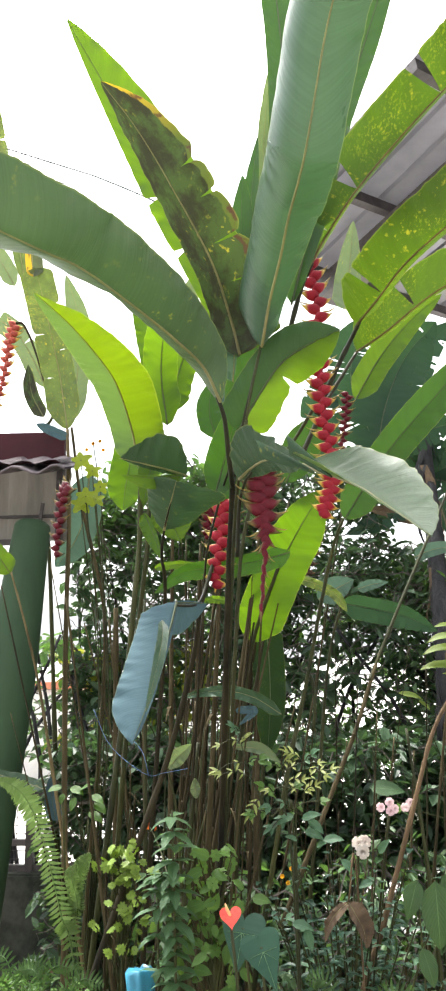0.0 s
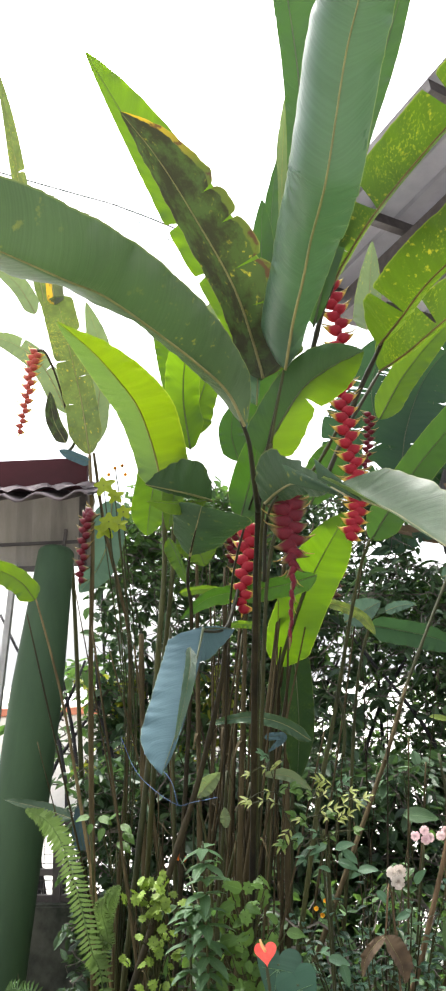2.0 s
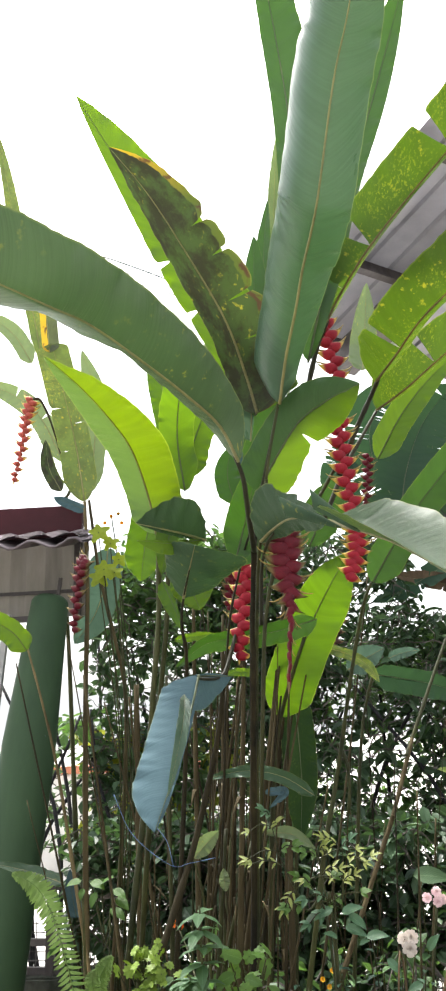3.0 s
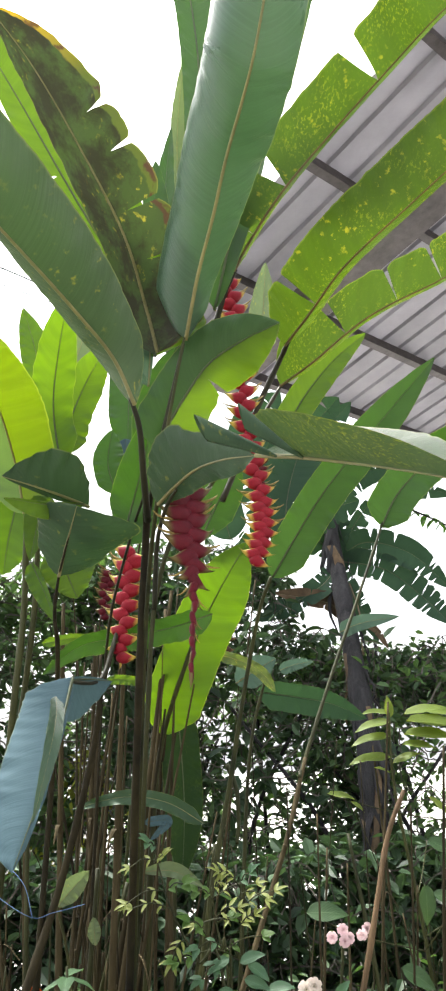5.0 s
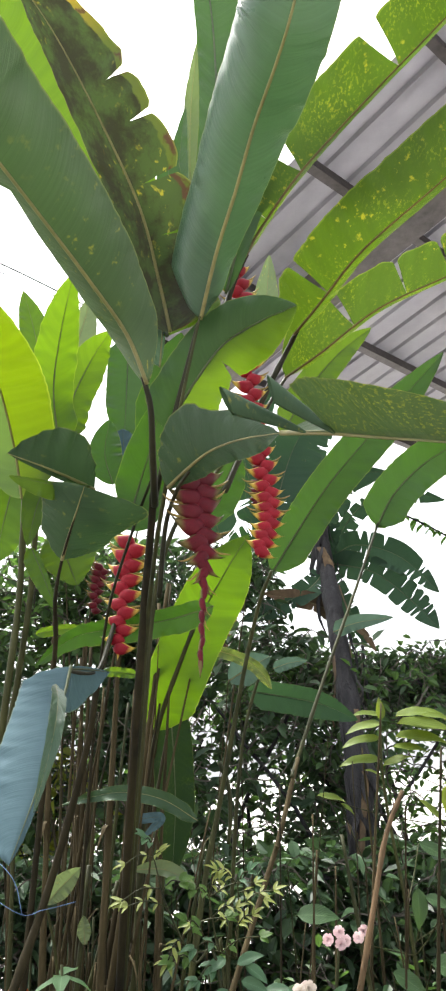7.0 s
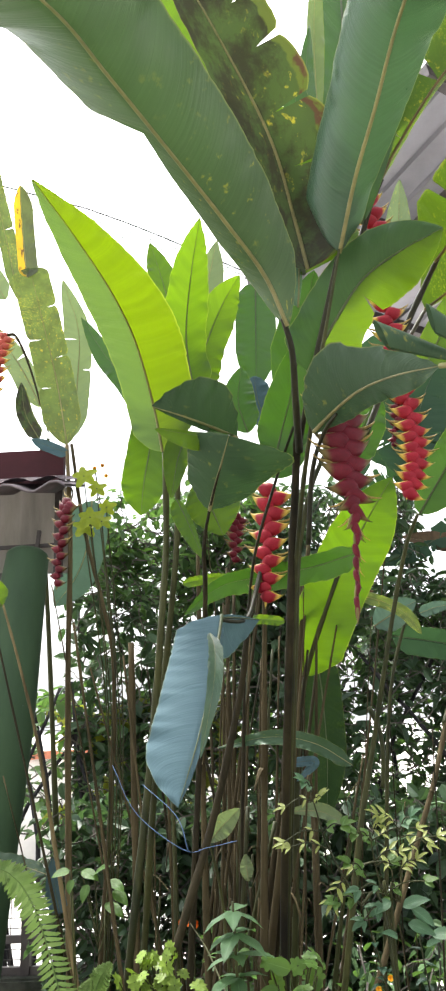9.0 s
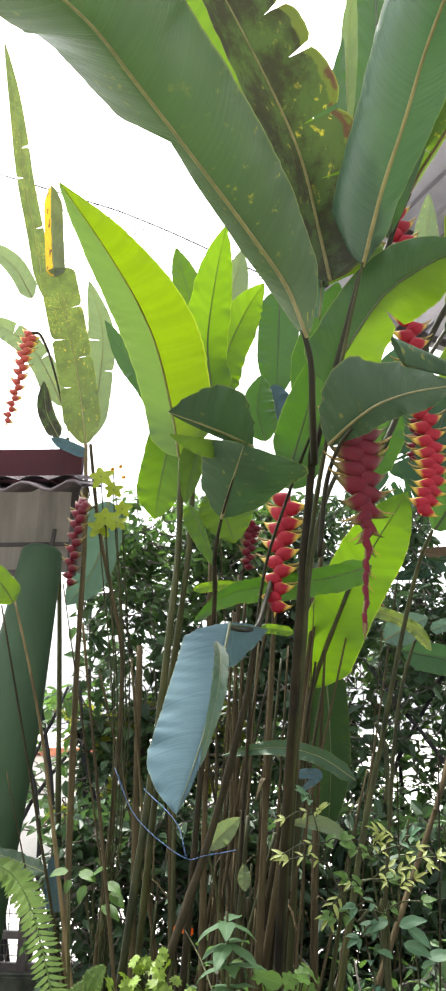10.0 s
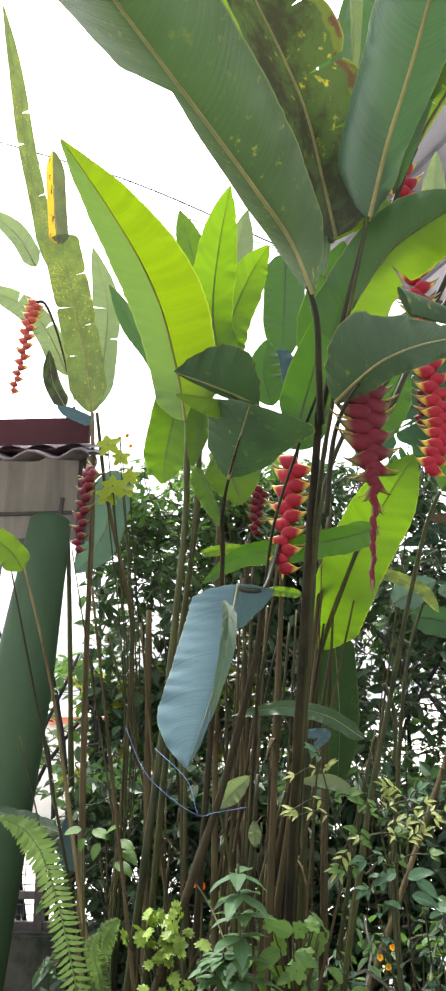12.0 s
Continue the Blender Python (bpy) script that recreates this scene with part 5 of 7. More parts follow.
leaf(shoot, [(-0.414, 2.75, 2.315), (-0.451, 2.75, 2.577), (-0.483, 2.75, 2.738), (-0.524, 2.75, 2.895)], 0.062, 0.062, (0.43, -0.88, 0.08), (0.36, -0.92, 0.12), LEAF_THIN, base=0.15, tip=0.5)
leaf(shoot, [(-0.376, 2.7, 2.334), (-0.358, 2.72, 2.469), (-0.3, 2.75, 2.637), (-0.237, 2.75, 2.748)], 0.068, 0.062, (0.5, -0.84, 0.03), (0.5, -0.76, -0.37), LEAF_THIN_LIT, base=0.15, tip=0.5)
leaf(shoot, [(-0.43, 2.9, 2.471), (-0.416, 2.9, 2.658), (-0.35, 2.9, 2.824), (-0.312, 2.9, 2.986)], 0.050, 0.062, (0.14, -0.99, -0.01), (0.21, -0.98, -0.05), LEAF_PALE, base=0.15, tip=0.5)
leaf(shoot, [(-0.518, 2.9, 2.251), (-0.616, 2.9, 2.456), (-0.706, 2.9, 2.577), (-0.788, 2.9, 2.725)], 0.047, 0.043, (-0.03, -1, -0.01), (-0.05, -1, -0.03), LEAF_GREEN, base=0.2, tip=0.6)
leaf(shoot, [(-0.184, 3.25, 3.027), (-0.193, 3.25, 2.839), (-0.205, 3.24, 2.564)], 0.080, 0.080, (0.03, -1, -0), (0.03, -1, 0.04), LEAF_GREEN, base=0.2, tip=0.3)
leaf(shoot, [(-0.242, 3.1, 2.34), (-0.271, 3.1, 2.461), (-0.253, 3.1, 2.595)], 0.055, 0.062, (-0.06, -1, -0.02), (0.09, -1, -0.01), LEAF_GREEN, base=0.2, tip=0.5)
leaf(shoot, [(-0.169, 3.2, 2.4), (-0.201, 3.2, 2.501), (-0.21, 3.2, 2.603)], 0.060, 0.051, (-0.12, -0.99, -0.04), (-0.03, -1, -0), LEAF_GLAUCOUS, base=0.2, tip=0.3)
stalk(shoot, "stem", [(-0.418, 2.5, 2.098), (-0.431, 2.55, 1.936), (-0.448, 2.6, 1.774), (-0.529, 2.75, 1.286), (-0.602, 2.9, 0.704), (-0.734, 3.172, -0.35)], (0.007, 0.010), STEM_GREEN)

shoot = plant("heliconia_plant", "heliconia shoot with a waxy blue-green hanging leaf")
stalk(shoot, "stem", [(-0.216, 2.6, 1.769), (-0.259, 2.55, 1.597), (-0.288, 2.6, 1.444), (-0.374, 2.65, 1.139), (-0.495, 2.6, 0.79), (-0.892, 2.437, -0.35)], (0.006, 0.012), STEM)
leaf(shoot, [(-0.312, 2.36, 1.612), (-0.320, 2.28, 1.530), (-0.333, 2.18, 1.435), (-0.352, 2.1, 1.338), (-0.383, 2.037, 1.232)], 0.012, 0.099, (0.3, -0.72, 0.63), (0.07, -0.87, 0.5), LEAF_GLAUCOUS, fold=(-30, -4), curl=(0, -8), base=0.14, tip=0.22, wave=0.010)
leaf(shoot, [(-0.367, 2.38, 1.601), (-0.3, 2.44, 1.615), (-0.23, 2.5, 1.614)], 0.008, 0.101, (0.67, -0.74, -0.04), (0.64, -0.75, -0.17), LEAF_GLAUCOUS, fold=(0, -10), base=0.3, tip=0.6)
stalk(shoot, "petiole", [(-0.332, 2.37, 1.604), (-0.264, 2.48, 1.612), (-0.238, 2.55, 1.677), (-0.216, 2.6, 1.769)], (0.004, 0.006), PETIOLE)
leaf(shoot, [(-0.324, 2.16, 1.549), (-0.308, 2.05, 1.504), (-0.306, 1.95, 1.43), (-0.330, 1.92, 1.315)], 0.016, 0.016, (0.4, -0.85, 0.3), (0.51, -0.8, 0.2), LEAF_DARK, base=0.2, tip=0.5, wave=0.004)

shoot = plant("heliconia_plant", "heliconia shoot with a bright green leaf beside red flowers")
stalk(shoot, "stem", [(0.004, 2.85, 1.775), (-0.103, 3, 1.501), (-0.145, 3.05, 1.254), (-0.179, 3.1, 0.824), (-0.271, 3.236, -0.35)], (0.006, 0.012), STEM_GREEN)
leaf(shoot, [(-0.112, 3.03, 1.503), (-0.053, 2.95, 1.642), (0.024, 2.85, 1.803), (0.097, 2.75, 1.921), (0.167, 2.687, 2.021)], 0.087, 0.099, (-0.17, -0.88, -0.44), (-0.22, -0.89, -0.41), LEAF_THIN, fold=(8, 8), base=0.15, tip=0.4)
leaf(shoot, [(-0.056, 3.2, 1.59), (-0.047, 3.2, 1.43), (-0.046, 3.2, 1.259), (-0.062, 3.2, 1.061)], 0.064, 0.068, (-0.04, -1, -0), (-0.04, -1, 0), LEAF_SPECKLED, base=0.15, tip=0.4)
leaf(shoot, [(0.041, 2.55, 1.783), (-0.078, 2.6, 1.759), (-0.212, 2.65, 1.749), (-0.332, 2.7, 1.737), (-0.443, 2.74, 1.669)], 0.044, 0.037, (-0.22, -0.79, -0.57), (0.06, -0.82, -0.57), LEAF_GREEN, fold=(10, 10), base=0.1, tip=0.5)
leaf(shoot, [(-0.161, 2.75, 1.636), (-0.231, 2.75, 1.646), (-0.275, 2.75, 1.638)], 0.014, 0.014, (-0.02, -0.99, -0.12), (0.02, -0.99, -0.13), LEAF_LIME, tip=0.5)
leaf(shoot, [(-0.452, 2.8, 1.767), (-0.377, 2.8, 1.778), (-0.303, 2.8, 1.783)], 0.015, 0.015, (0.03, -0.98, -0.19), (0.01, -0.98, -0.19), LEAF_LIME, tip=0.5)

shoot = plant("heliconia_plant", "heliconia shoot with an upright oblong green leaf")
stalk(shoot, "stem", [(0.238, 2.74, 1.924), (0.202, 2.8, 1.833), (0.153, 2.9, 1.625), (0.09, 3, 1.326), (0.026, 3, 1.076), (-0.023, 3, 0.83), (-0.259, 3, -0.35)], (0.005, 0.01), STEM_GREEN)
leaf(shoot, [(0.243, 2.74, 1.923), (0.322, 2.68, 2.04), (0.412, 2.6, 2.158), (0.555, 2.5, 2.305), (0.722, 2.4, 2.473)], 0.059, 0.067, (-0.22, -0.92, -0.32), (-0.22, -0.92, -0.33), LEAF_GREEN, fold=(10, 14), base=0.12, tip=0.35)

shoot = plant("heliconia_plant", "thin leaning heliconia stalk with one hanging leaf")
stalk(shoot, "stem", [(0.904, 3.7, 2.383), (0.74, 3.6, 2.063), (0.562, 3.5, 1.722), (0.403, 3.4, 1.406), (0.37, 3.37, 1.34)], (0.0055, 0.008), STEM_GREEN)
stalk(shoot, "sheath", [(0.403, 3.4, 1.406), (0.298, 3.3, 1.151), (0.216, 3.25, 0.978), (-0.417, 2.868, -0.35)], (0.008, 0.0095), DEAD)
leaf(shoot, [(0.896, 3.7, 2.363), (0.977, 3.65, 2.499), (1.126, 3.6, 2.629), (1.308, 3.5, 2.707), (1.514, 3.4, 2.782)], 0.102, 0.096, (-0.25, -0.95, -0.2), (-0.14, -0.77, -0.62), LEAF_GREEN, fold=(12, 12), base=0.1, tip=0.4)
leaf(shoot, [(0.886, 3.7, 2.354), (0.979, 3.75, 2.505), (1.105, 3.8, 2.648)], 0.012, 0.064, (0.03, -0.95, 0.3), (0.15, -0.97, 0.21), LEAF_LIME, tip=0.5)

shoot = plant("heliconia_plant", "tall heliconia shoot with a burnt leaf tip and a red flower")
stalk(shoot, "stem", [(-1.102, 3.9, 2.646), (-1.093, 3.95, 2.202), (-1.108, 4, 1.639), (-1.097, 4, 0.991), (-1.081, 4, 0.387), (-1.061, 4, -0.35)], (0.009, 0.017), STEM_TAN)
leaf(shoot, [(-1.102, 3.9, 2.646), (-1.157, 3.9, 2.972), (-1.222, 3.85, 3.288), (-1.276, 3.8, 3.54)], 0.095, 0.086, (0.2, -0.98, 0.03), (0.2, -0.97, -0.15), LEAF_YELLOWING, base=0.12, tip=0.06, tears=((1, 0.45, 0.003, 0.3), (1, 0.72, 0.003, 0.5), (-1, 0.55, 0.003, 0.4), (-1, 0.3, 0.003, 0.5)))
leaf(shoot, [(-1.285, 3.8, 3.484), (-1.315, 3.8, 3.759), (-1.32, 3.75, 3.982)], 0.038, 0.057, (0.26, -0.97, 0.03), (0.29, -0.94, -0.2), LEAF_WITHERED, tip=0.3, base=0.05)
leaf(shoot, [(-1.136, 4.1, 2.756), (-1.121, 4.15, 3.088), (-1.12, 4.15, 3.379), (-1.194, 4.1, 3.654)], 0.086, 0.067, (0.3, -0.94, 0.13), (0.14, -0.98, -0.14), LEAF_PALE, tip=0.5, tears=((1, 0.4, 0.004, 0.3), (-1, 0.6, 0.005, 0.2)))
stalk(shoot, "petiole", [(-1.093, 3.9, 2.46), (-1.019, 3.7, 2.35), (-0.983, 3.55, 2.276), (-0.979, 3.5, 2.235)], (0.004, 0.003), STEM)
stalk(shoot, "stem", [(-1.107, 4, 2.684), (-1.044, 4, 2.274), (-0.956, 4, 1.918), (-0.914, 4.05, 1.641), (-0.935, 4.1, 1.107), (-0.987, 4.1, 0.361), (-1.036, 4.1, -0.35)], (0.008, 0.012), DEAD)
inflorescence(shoot, [(-0.974, 3.5, 2.248), (-0.998, 3.5, 2.206), (-1.014, 3.5, 2.066), (-1.024, 3.5, 1.91)], 9, 0.054, BRACT, spin=-20, taper=0.2)
leaf(shoot, [(-1.076, 4.3, 2.485), (-1.099, 4.3, 2.254), (-1.156, 4.3, 2.094), (-1.261, 4.3, 1.954)], 0.094, 0.101, (0.26, -0.97, -0.03), (0.25, -0.95, -0.19), LEAF_SAGE, tip=0.4)
leaf(shoot, [(-1.093, 3.9, 2.599), (-1.201, 3.9, 2.65), (-1.266, 3.88, 2.676)], 0.030, 0.024, (-0.09, -0.98, -0.19), (0.17, -0.94, -0.3), LEAF_GLAUCOUS, tip=0.5)

shoot = plant("heliconia_plant", "tattered pale heliconia shoot with a hanging flower")
stalk(shoot, "stem", [(-1.339, 4.4, 2.878), (-1.381, 4.4, 2.699), (-1.314, 4.4, 1.828), (-1.22, 4.4, 0.273), (-1.182, 4.4, -0.35)], (0.009, 0.015), STEM_GREEN)
stalk(shoot, "petiole", [(-1.311, 4.3, 2.875), (-1.402, 4.25, 3.221), (-1.465, 4.2, 3.385), (-1.519, 4.2, 3.407)], (0.004, 0.009), STEM)
inflorescence(shoot, [(-1.519, 4.2, 3.407), (-1.551, 4.2, 3.277), (-1.572, 4.2, 3.094), (-1.611, 4.2, 2.888)], 10, 0.06, BRACT_OLD, spin=0, taper=0.3)
leaf(shoot, [(-1.534, 4.4, 3.739), (-1.615, 4.4, 4.122), (-1.724, 4.4, 4.574), (-1.835, 4.4, 5.15), (-1.95, 4.4, 5.665)], 0.046, 0.058, (0.21, -0.98, 0.04), (0.2, -0.98, 0.04), LEAF_YELLOWING, tip=0.5, tears=((1, 0.3, 0.003, 0.2), (-1, 0.5, 0.004, 0.1), (1, 0.6, 0.004, 0.2)))
leaf(shoot, [(-1.645, 4.5, 3.805), (-1.777, 4.5, 4.026), (-1.988, 4.5, 4.215)], 0.053, 0.068, (0, -1, 0), (-0.15, -0.97, -0.17), LEAF_PALE, tip=0.5)
leaf(shoot, [(-1.416, 4.5, 3.109), (-1.582, 4.5, 3.431), (-1.782, 4.5, 3.603), (-2.019, 4.5, 3.698)], 0.074, 0.066, (0.07, -1, 0.03), (-0.13, -0.94, -0.33), LEAF_PALE, tip=0.5, tears=((1, 0.3, 0.01, 0.1), (1, 0.6, 0.012, 0.1)))
leaf(shoot, [(-1.391, 4.4, 2.88), (-1.47, 4.4, 3.031), (-1.5, 4.4, 3.221)], 0.048, 0.042, (0.08, -1, 0.04), (0.25, -0.97, 0.04), LEAF_BURNT, tip=0.5)

shoot = plant("heliconia_plant", "slender heliconia shoot with one small drooping leaf")
stalk(shoot, "stem", [(-1.204, 3.41, 1.834), (-1.149, 3.45, 1.621), (-1.095, 3.5, 1.371), (-1.035, 3.5, 1.087), (-0.987, 3.5, 0.84), (-0.753, 3.5, -0.35)], (0.004, 0.009), STEM_TAN)
leaf(shoot, [(-1.207, 3.41, 1.826), (-1.264, 3.38, 1.905), (-1.374, 3.35, 1.962), (-1.5, 3.3, 1.945)], 0.057, 0.057, (0.06, -0.95, -0.32), (0.38, -0.8, -0.47), LEAF_LIME, tip=0.5)
leaf(shoot, [(-1.017, 3.6, 0.74), (-1.032, 3.58, 0.826), (-1.036, 3.55, 0.934)], 0.036, 0.032, (0.34, -0.93, -0.15), (0.31, -0.92, -0.24), LEAF_GLAUCOUS, tip=0.6)
leaf(shoot, [(-1.207, 3.7, 1.471), (-1.33, 3.7, 1.429), (-1.42, 3.7, 1.328)], 0.018, 0.018, (0.03, -0.99, -0.1), (0.19, -0.97, -0.17), LEAF_GLAUCOUS, tip=0.6)
leaf(shoot, [(-0.985, 3.3, 0.92), (-1.114, 3.3, 0.962), (-1.259, 3.25, 1.006)], 0.037, 0.031, (0.25, -0.59, 0.77), (0.41, -0.57, 0.71), LEAF_OLD, tip=0.6)

shoot = plant("heliconia_plant", "low heliconia sprouts with small scattered leaves among the canes")
stalk(shoot, "stem", [(-0.395, 2.75, 1.075), (-0.37, 2.78, 0.943), (-0.356, 2.8, 0.736), (-0.285, 2.905, -0.35)], (0.003, 0.006), STEM_GREEN)
leaf(shoot, [(-0.395, 2.75, 1.075), (-0.357, 2.74, 1.114), (-0.308, 2.72, 1.158)], 0.028, 0.028, (-0.14, -0.98, -0.12), (-0.24, -0.96, -0.16), LEAF_PALE, tip=0.5, base=0.4)
leaf(shoot, [(-0.297, 2.75, 0.978), (-0.3, 2.75, 1.011), (-0.301, 2.75, 1.045)], 0.018, 0.018, (0.07, -1, 0.01), (0.06, -1, 0), LEAF_PALE, tip=0.6, base=0.4)
leaf(shoot, [(-0.002, 2.8, 1.247), (-0.102, 2.78, 1.308), (-0.222, 2.8, 1.329), (-0.373, 2.84, 1.304)], 0.024, 0.021, (0.25, -0.96, 0.1), (-0.28, -0.94, 0.18), LEAF_OLD, tip=0.5)
leaf(shoot, [(-0.168, 2.9, 1.254), (-0.1, 2.9, 1.254), (-0.155, 2.9, 1.203)], 0.014, 0.014, (0, -1, 0.05), (-0.04, -1, 0.04), LEAF_GLAUCOUS, tip=0.5)
leaf(shoot, [(-0.179, 2.9, 1.126), (-0.089, 2.88, 1.123), (-0.007, 2.85, 1.079)], 0.024, 0.017, (-0.21, -0.97, 0.11), (-0.23, -0.95, 0.21), LEAF_PALE, tip=0.5, base=0.4)
leaf(shoot, [(0.076, 3, 1.738), (0.156, 3, 1.711), (0.22, 3, 1.671), (0.259, 3, 1.607)], 0.018, 0.021, (-0.06, -0.98, -0.17), (-0.17, -0.98, -0.1), LEAF_YELLOWING, tip=0.3)
leaf(shoot, [(0.316, 4, 1.705), (0.501, 3.95, 1.663), (0.628, 3.9, 1.624), (0.761, 3.85, 1.552)], 0.065, 0.071, (-0.32, -0.86, -0.4), (-0.48, -0.82, -0.31), BANANA_LEAF, tip=0.5)
leaf(shoot, [(0.627, 3.6, 1.884), (0.723, 3.6, 1.918), (0.887, 3.6, 1.938)], 0.036, 0.031, (0.03, -1, -0.07), (0.02, -0.99, -0.14), LEAF_SAGE, tip=0.6)
leaf(shoot, [(0.169, 3.4, 1.683), (0.242, 3.4, 1.725), (0.327, 3.4, 1.767)], 0.060, 0.056, (0.02, -1, -0.04), (0.02, -1, -0.05), LEAF_SAGE, tip=0.6, base=0.3)
leaf(shoot, [(0.352, 3.5, 1.733), (0.415, 3.5, 1.753), (0.49, 3.5, 1.762)], 0.024, 0.024, (0.02, -1, -0.06), (0.01, -0.99, -0.11), LEAF_SAGE, tip=0.6)
stalk(shoot, "stem", [(0.31, 3.45, 1.763), (0.211, 3.5, 1.421), (0.126, 3.5, 0.709), (-0.001, 3.5, -0.35)], (0.005, 0.009), STEM_GREEN)
stalk(shoot, "stem", [(0.12, 3.2, 1.154), (0.13, 3.2, 1.227), (0.129, 3.2, 1.321), (0.102, 3.2, 1.401)], (0.006, 0.008), STEM_GREEN)
inflorescence(shoot, [(-0.307, 3.65, 2.191), (-0.327, 3.65, 2.111), (-0.336, 3.65, 2.001)], 6, 0.05, BRACT, spin=30, taper=0.2)
inflorescence(shoot, [(0.327, 3.3, 2.588), (0.313, 3.3, 2.457), (0.289, 3.3, 2.329)], 8, 0.036, BRACT, spin=0, taper=0.2)
inflorescence(shoot, [(0.166, 3.2, 2.009), (0.148, 3.2, 1.917), (0.12, 3.2, 1.775)], 8, 0.042, BRACT_DRY, spin=0, taper=0.2)

# ---- canes in the clump ----
def cane(seed):
    """Dry cane of overlapping sheaths, two of them peeling off in strips."""
    rng = random.Random(seed)
    h = rng.uniform(1.8, 2.6)
    bend = Vector((rng.uniform(-0.09, 0.09), rng.uniform(-0.09, 0.09), 0))
    pts = [Vector((0, 0, -0.03)), Vector((0, 0, h * 0.33)) + bend * 0.3, Vector((0, 0, h * 0.66)) + bend * 0.8, Vector((0, 0, h)) + bend * 1.6]
    n = 29
    line = spline(pts, n)
    r0 = rng.uniform(0.006, 0.015)
    rad = [r0 * (1 - 0.6 * i / (n - 1)) * (1.24 - 0.05 * ((i + seed) % 6)) for i in range(n)]
    bm = bmesh.new()
    tube_into(bm, line, rad, 8)
    for k in (rng.randrange(4, 12), rng.randrange(12, 22)):
        a = rng.uniform(0, 6.28)
        out, side = Vector((math.cos(a), math.sin(a), 0)), Vector((-math.sin(a), math.cos(a), 0))
        size = rng.uniform(0.10, 0.22)
        rows = []
        for q in range(6):
            v = q / 5
            c = line[k] + out * (rad[k] * 0.9 + 0.05 * v ** 2) + Vector((0, 0, size * (v - 1.3 * v * v)))
            w = r0 * (0.9 - 0.75 * v)
            rows.append((bm.verts.new(c - side * w), bm.verts.new(c + out * 0.003), bm.verts.new(c + side * w)))
        for p, q in zip(rows, rows[1:]):
            for e in (0, 1):
                bm.faces.new((p[e], p[e + 1], q[e + 1], q[e]))
    return thing("cane", bm, (DEAD, STEM, DEAD, STEM_GREEN, DEAD)[seed % 5], "dry brown heliconia cane with peeling sheaths", "cane", "canes in the clump")


rng = random.Random(5)
kinds = [cane(k) for k in range(10)]
for i in range(98):
    apart = i % 8 == 0
    x = rng.uniform(0.05, 0.8) if apart else min(-0.16, max(-0.66, rng.gauss(-0.42, 0.14)))
    y = rng.uniform(2.75, 3.9)
    thin = i >= 46
    head = (rng.uniform(-0.05, 0.30) if apart else min(x + rng.gauss(0.18, 0.20), rng.uniform(-0.25, 0.06)) if i % 4 else x + rng.choice((-0.7, 1, 1)) * rng.uniform(0.35, 0.75)) - (x if not apart else 0)
    slim = rng.uniform(0.5, 0.8) if thin else 1
    tall = rng.uniform(0.5, 0.8) if apart else rng.uniform(0.5, 0.95) if thin else 1
    m = pose(x, y, GROUND, rng.gauss(0, 3), math.degrees(math.atan2(head, 2.2)), 0) @ pose(0, 0, 0, 0, 0, rng.uniform(0, 360)) @ Matrix.Diagonal((slim, slim, tall, 1))
    if i < 10:
        kinds[i].matrix_basis = m
    else:
        copy_thing(kinds[i % 10], m)

for i in range(30):
    slim = rng.uniform(0.35, 0.6)
    m = pose(rng.uniform(0.0, 1.35), rng.uniform(3.0, 4.3), GROUND, rng.gauss(0, 4), rng.gauss(2, 6), 0) @ pose(0, 0, 0, 0, 0, rng.uniform(0, 360))
    copy_thing(kinds[i % 10], m @ Matrix.Diagonal((slim, slim, rng.uniform(0.5, 0.85), 1)))

# ---- hedge and trees behind ----
def hedge(name, data, label, category="hedge"):
    return tagged(new(name, data), label, category, "", "stuff")


def grown(name, mat, lo, hi, count, steps, seed, size, shape, label, category="hedge", rise=0.25, leafy=1.5, thick=0.0045):
    """Tangle of twigs set with leaves; the bare twigs are a part of it."""
    ways, places = tendrils(lo, hi, count, steps, seed, rise, leafy=leafy)
    bush = hedge(name, leaves_mesh(name + str(seed), mat, places, size, shape), label, category)
    wood = new("twigs", twigs_mesh("twigs", TWIG_BARK, ways, thick))
    wood.parent = bush
    return bush


grown("hedge", HEDGE_SHADED, (-1.35, 4.95, 0.95), (0.05, 5.7, 2.45), 105, 22, 3, 0.086, 0.55, "dense dark climbing foliage with gaps of sky")
grown("hedge", HEDGE_SHADED, (-0.4, 4.9, 0.9), (1.15, 5.5, 2.15), 92, 22, 9, 0.088, 0.52, "dark tangled foliage behind the heliconias", leafy=1.2)
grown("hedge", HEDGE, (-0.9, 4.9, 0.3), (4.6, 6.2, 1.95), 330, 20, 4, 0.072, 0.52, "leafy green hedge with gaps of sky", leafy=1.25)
grown("hedge", HEDGE_SHADED, (-0.70, 4.2, -0.2), (1.35, 4.7, 0.98), 220, 20, 19, 0.084, 0.55, "dark low foliage behind the canes", leafy=1.6)
grown("hedge", HEDGE_SHADED, (0.45, 5.5, 1.66), (5.6, 6.4, 2.06), 430, 20, 6, 0.056, 0.58, "trimmed leafy hedge top against the sky", leafy=2.2)
grown("hedge", HEDGE, (0.8, 5.4, 1.85), (5.6, 5.9, 2.12), 90, 10, 61, 0.058, 0.6, "sunlit young leaves along the hedge top", leafy=1.8)
grown("hedge", HEDGE_SHADED, (-0.30, 5.1, 2.0), (0.72, 5.5, 2.72), 58, 20, 37, 0.074, 0.52, "tall dark foliage behind the red flowers", leafy=1.3)
grown("hedge", HEDGE_SHADED, (-1.28, 4.25, -0.2), (-0.2, 4.66, 0.98), 180, 20, 31, 0.070, 0.55, "dark leafy bush in front of the wire fence")
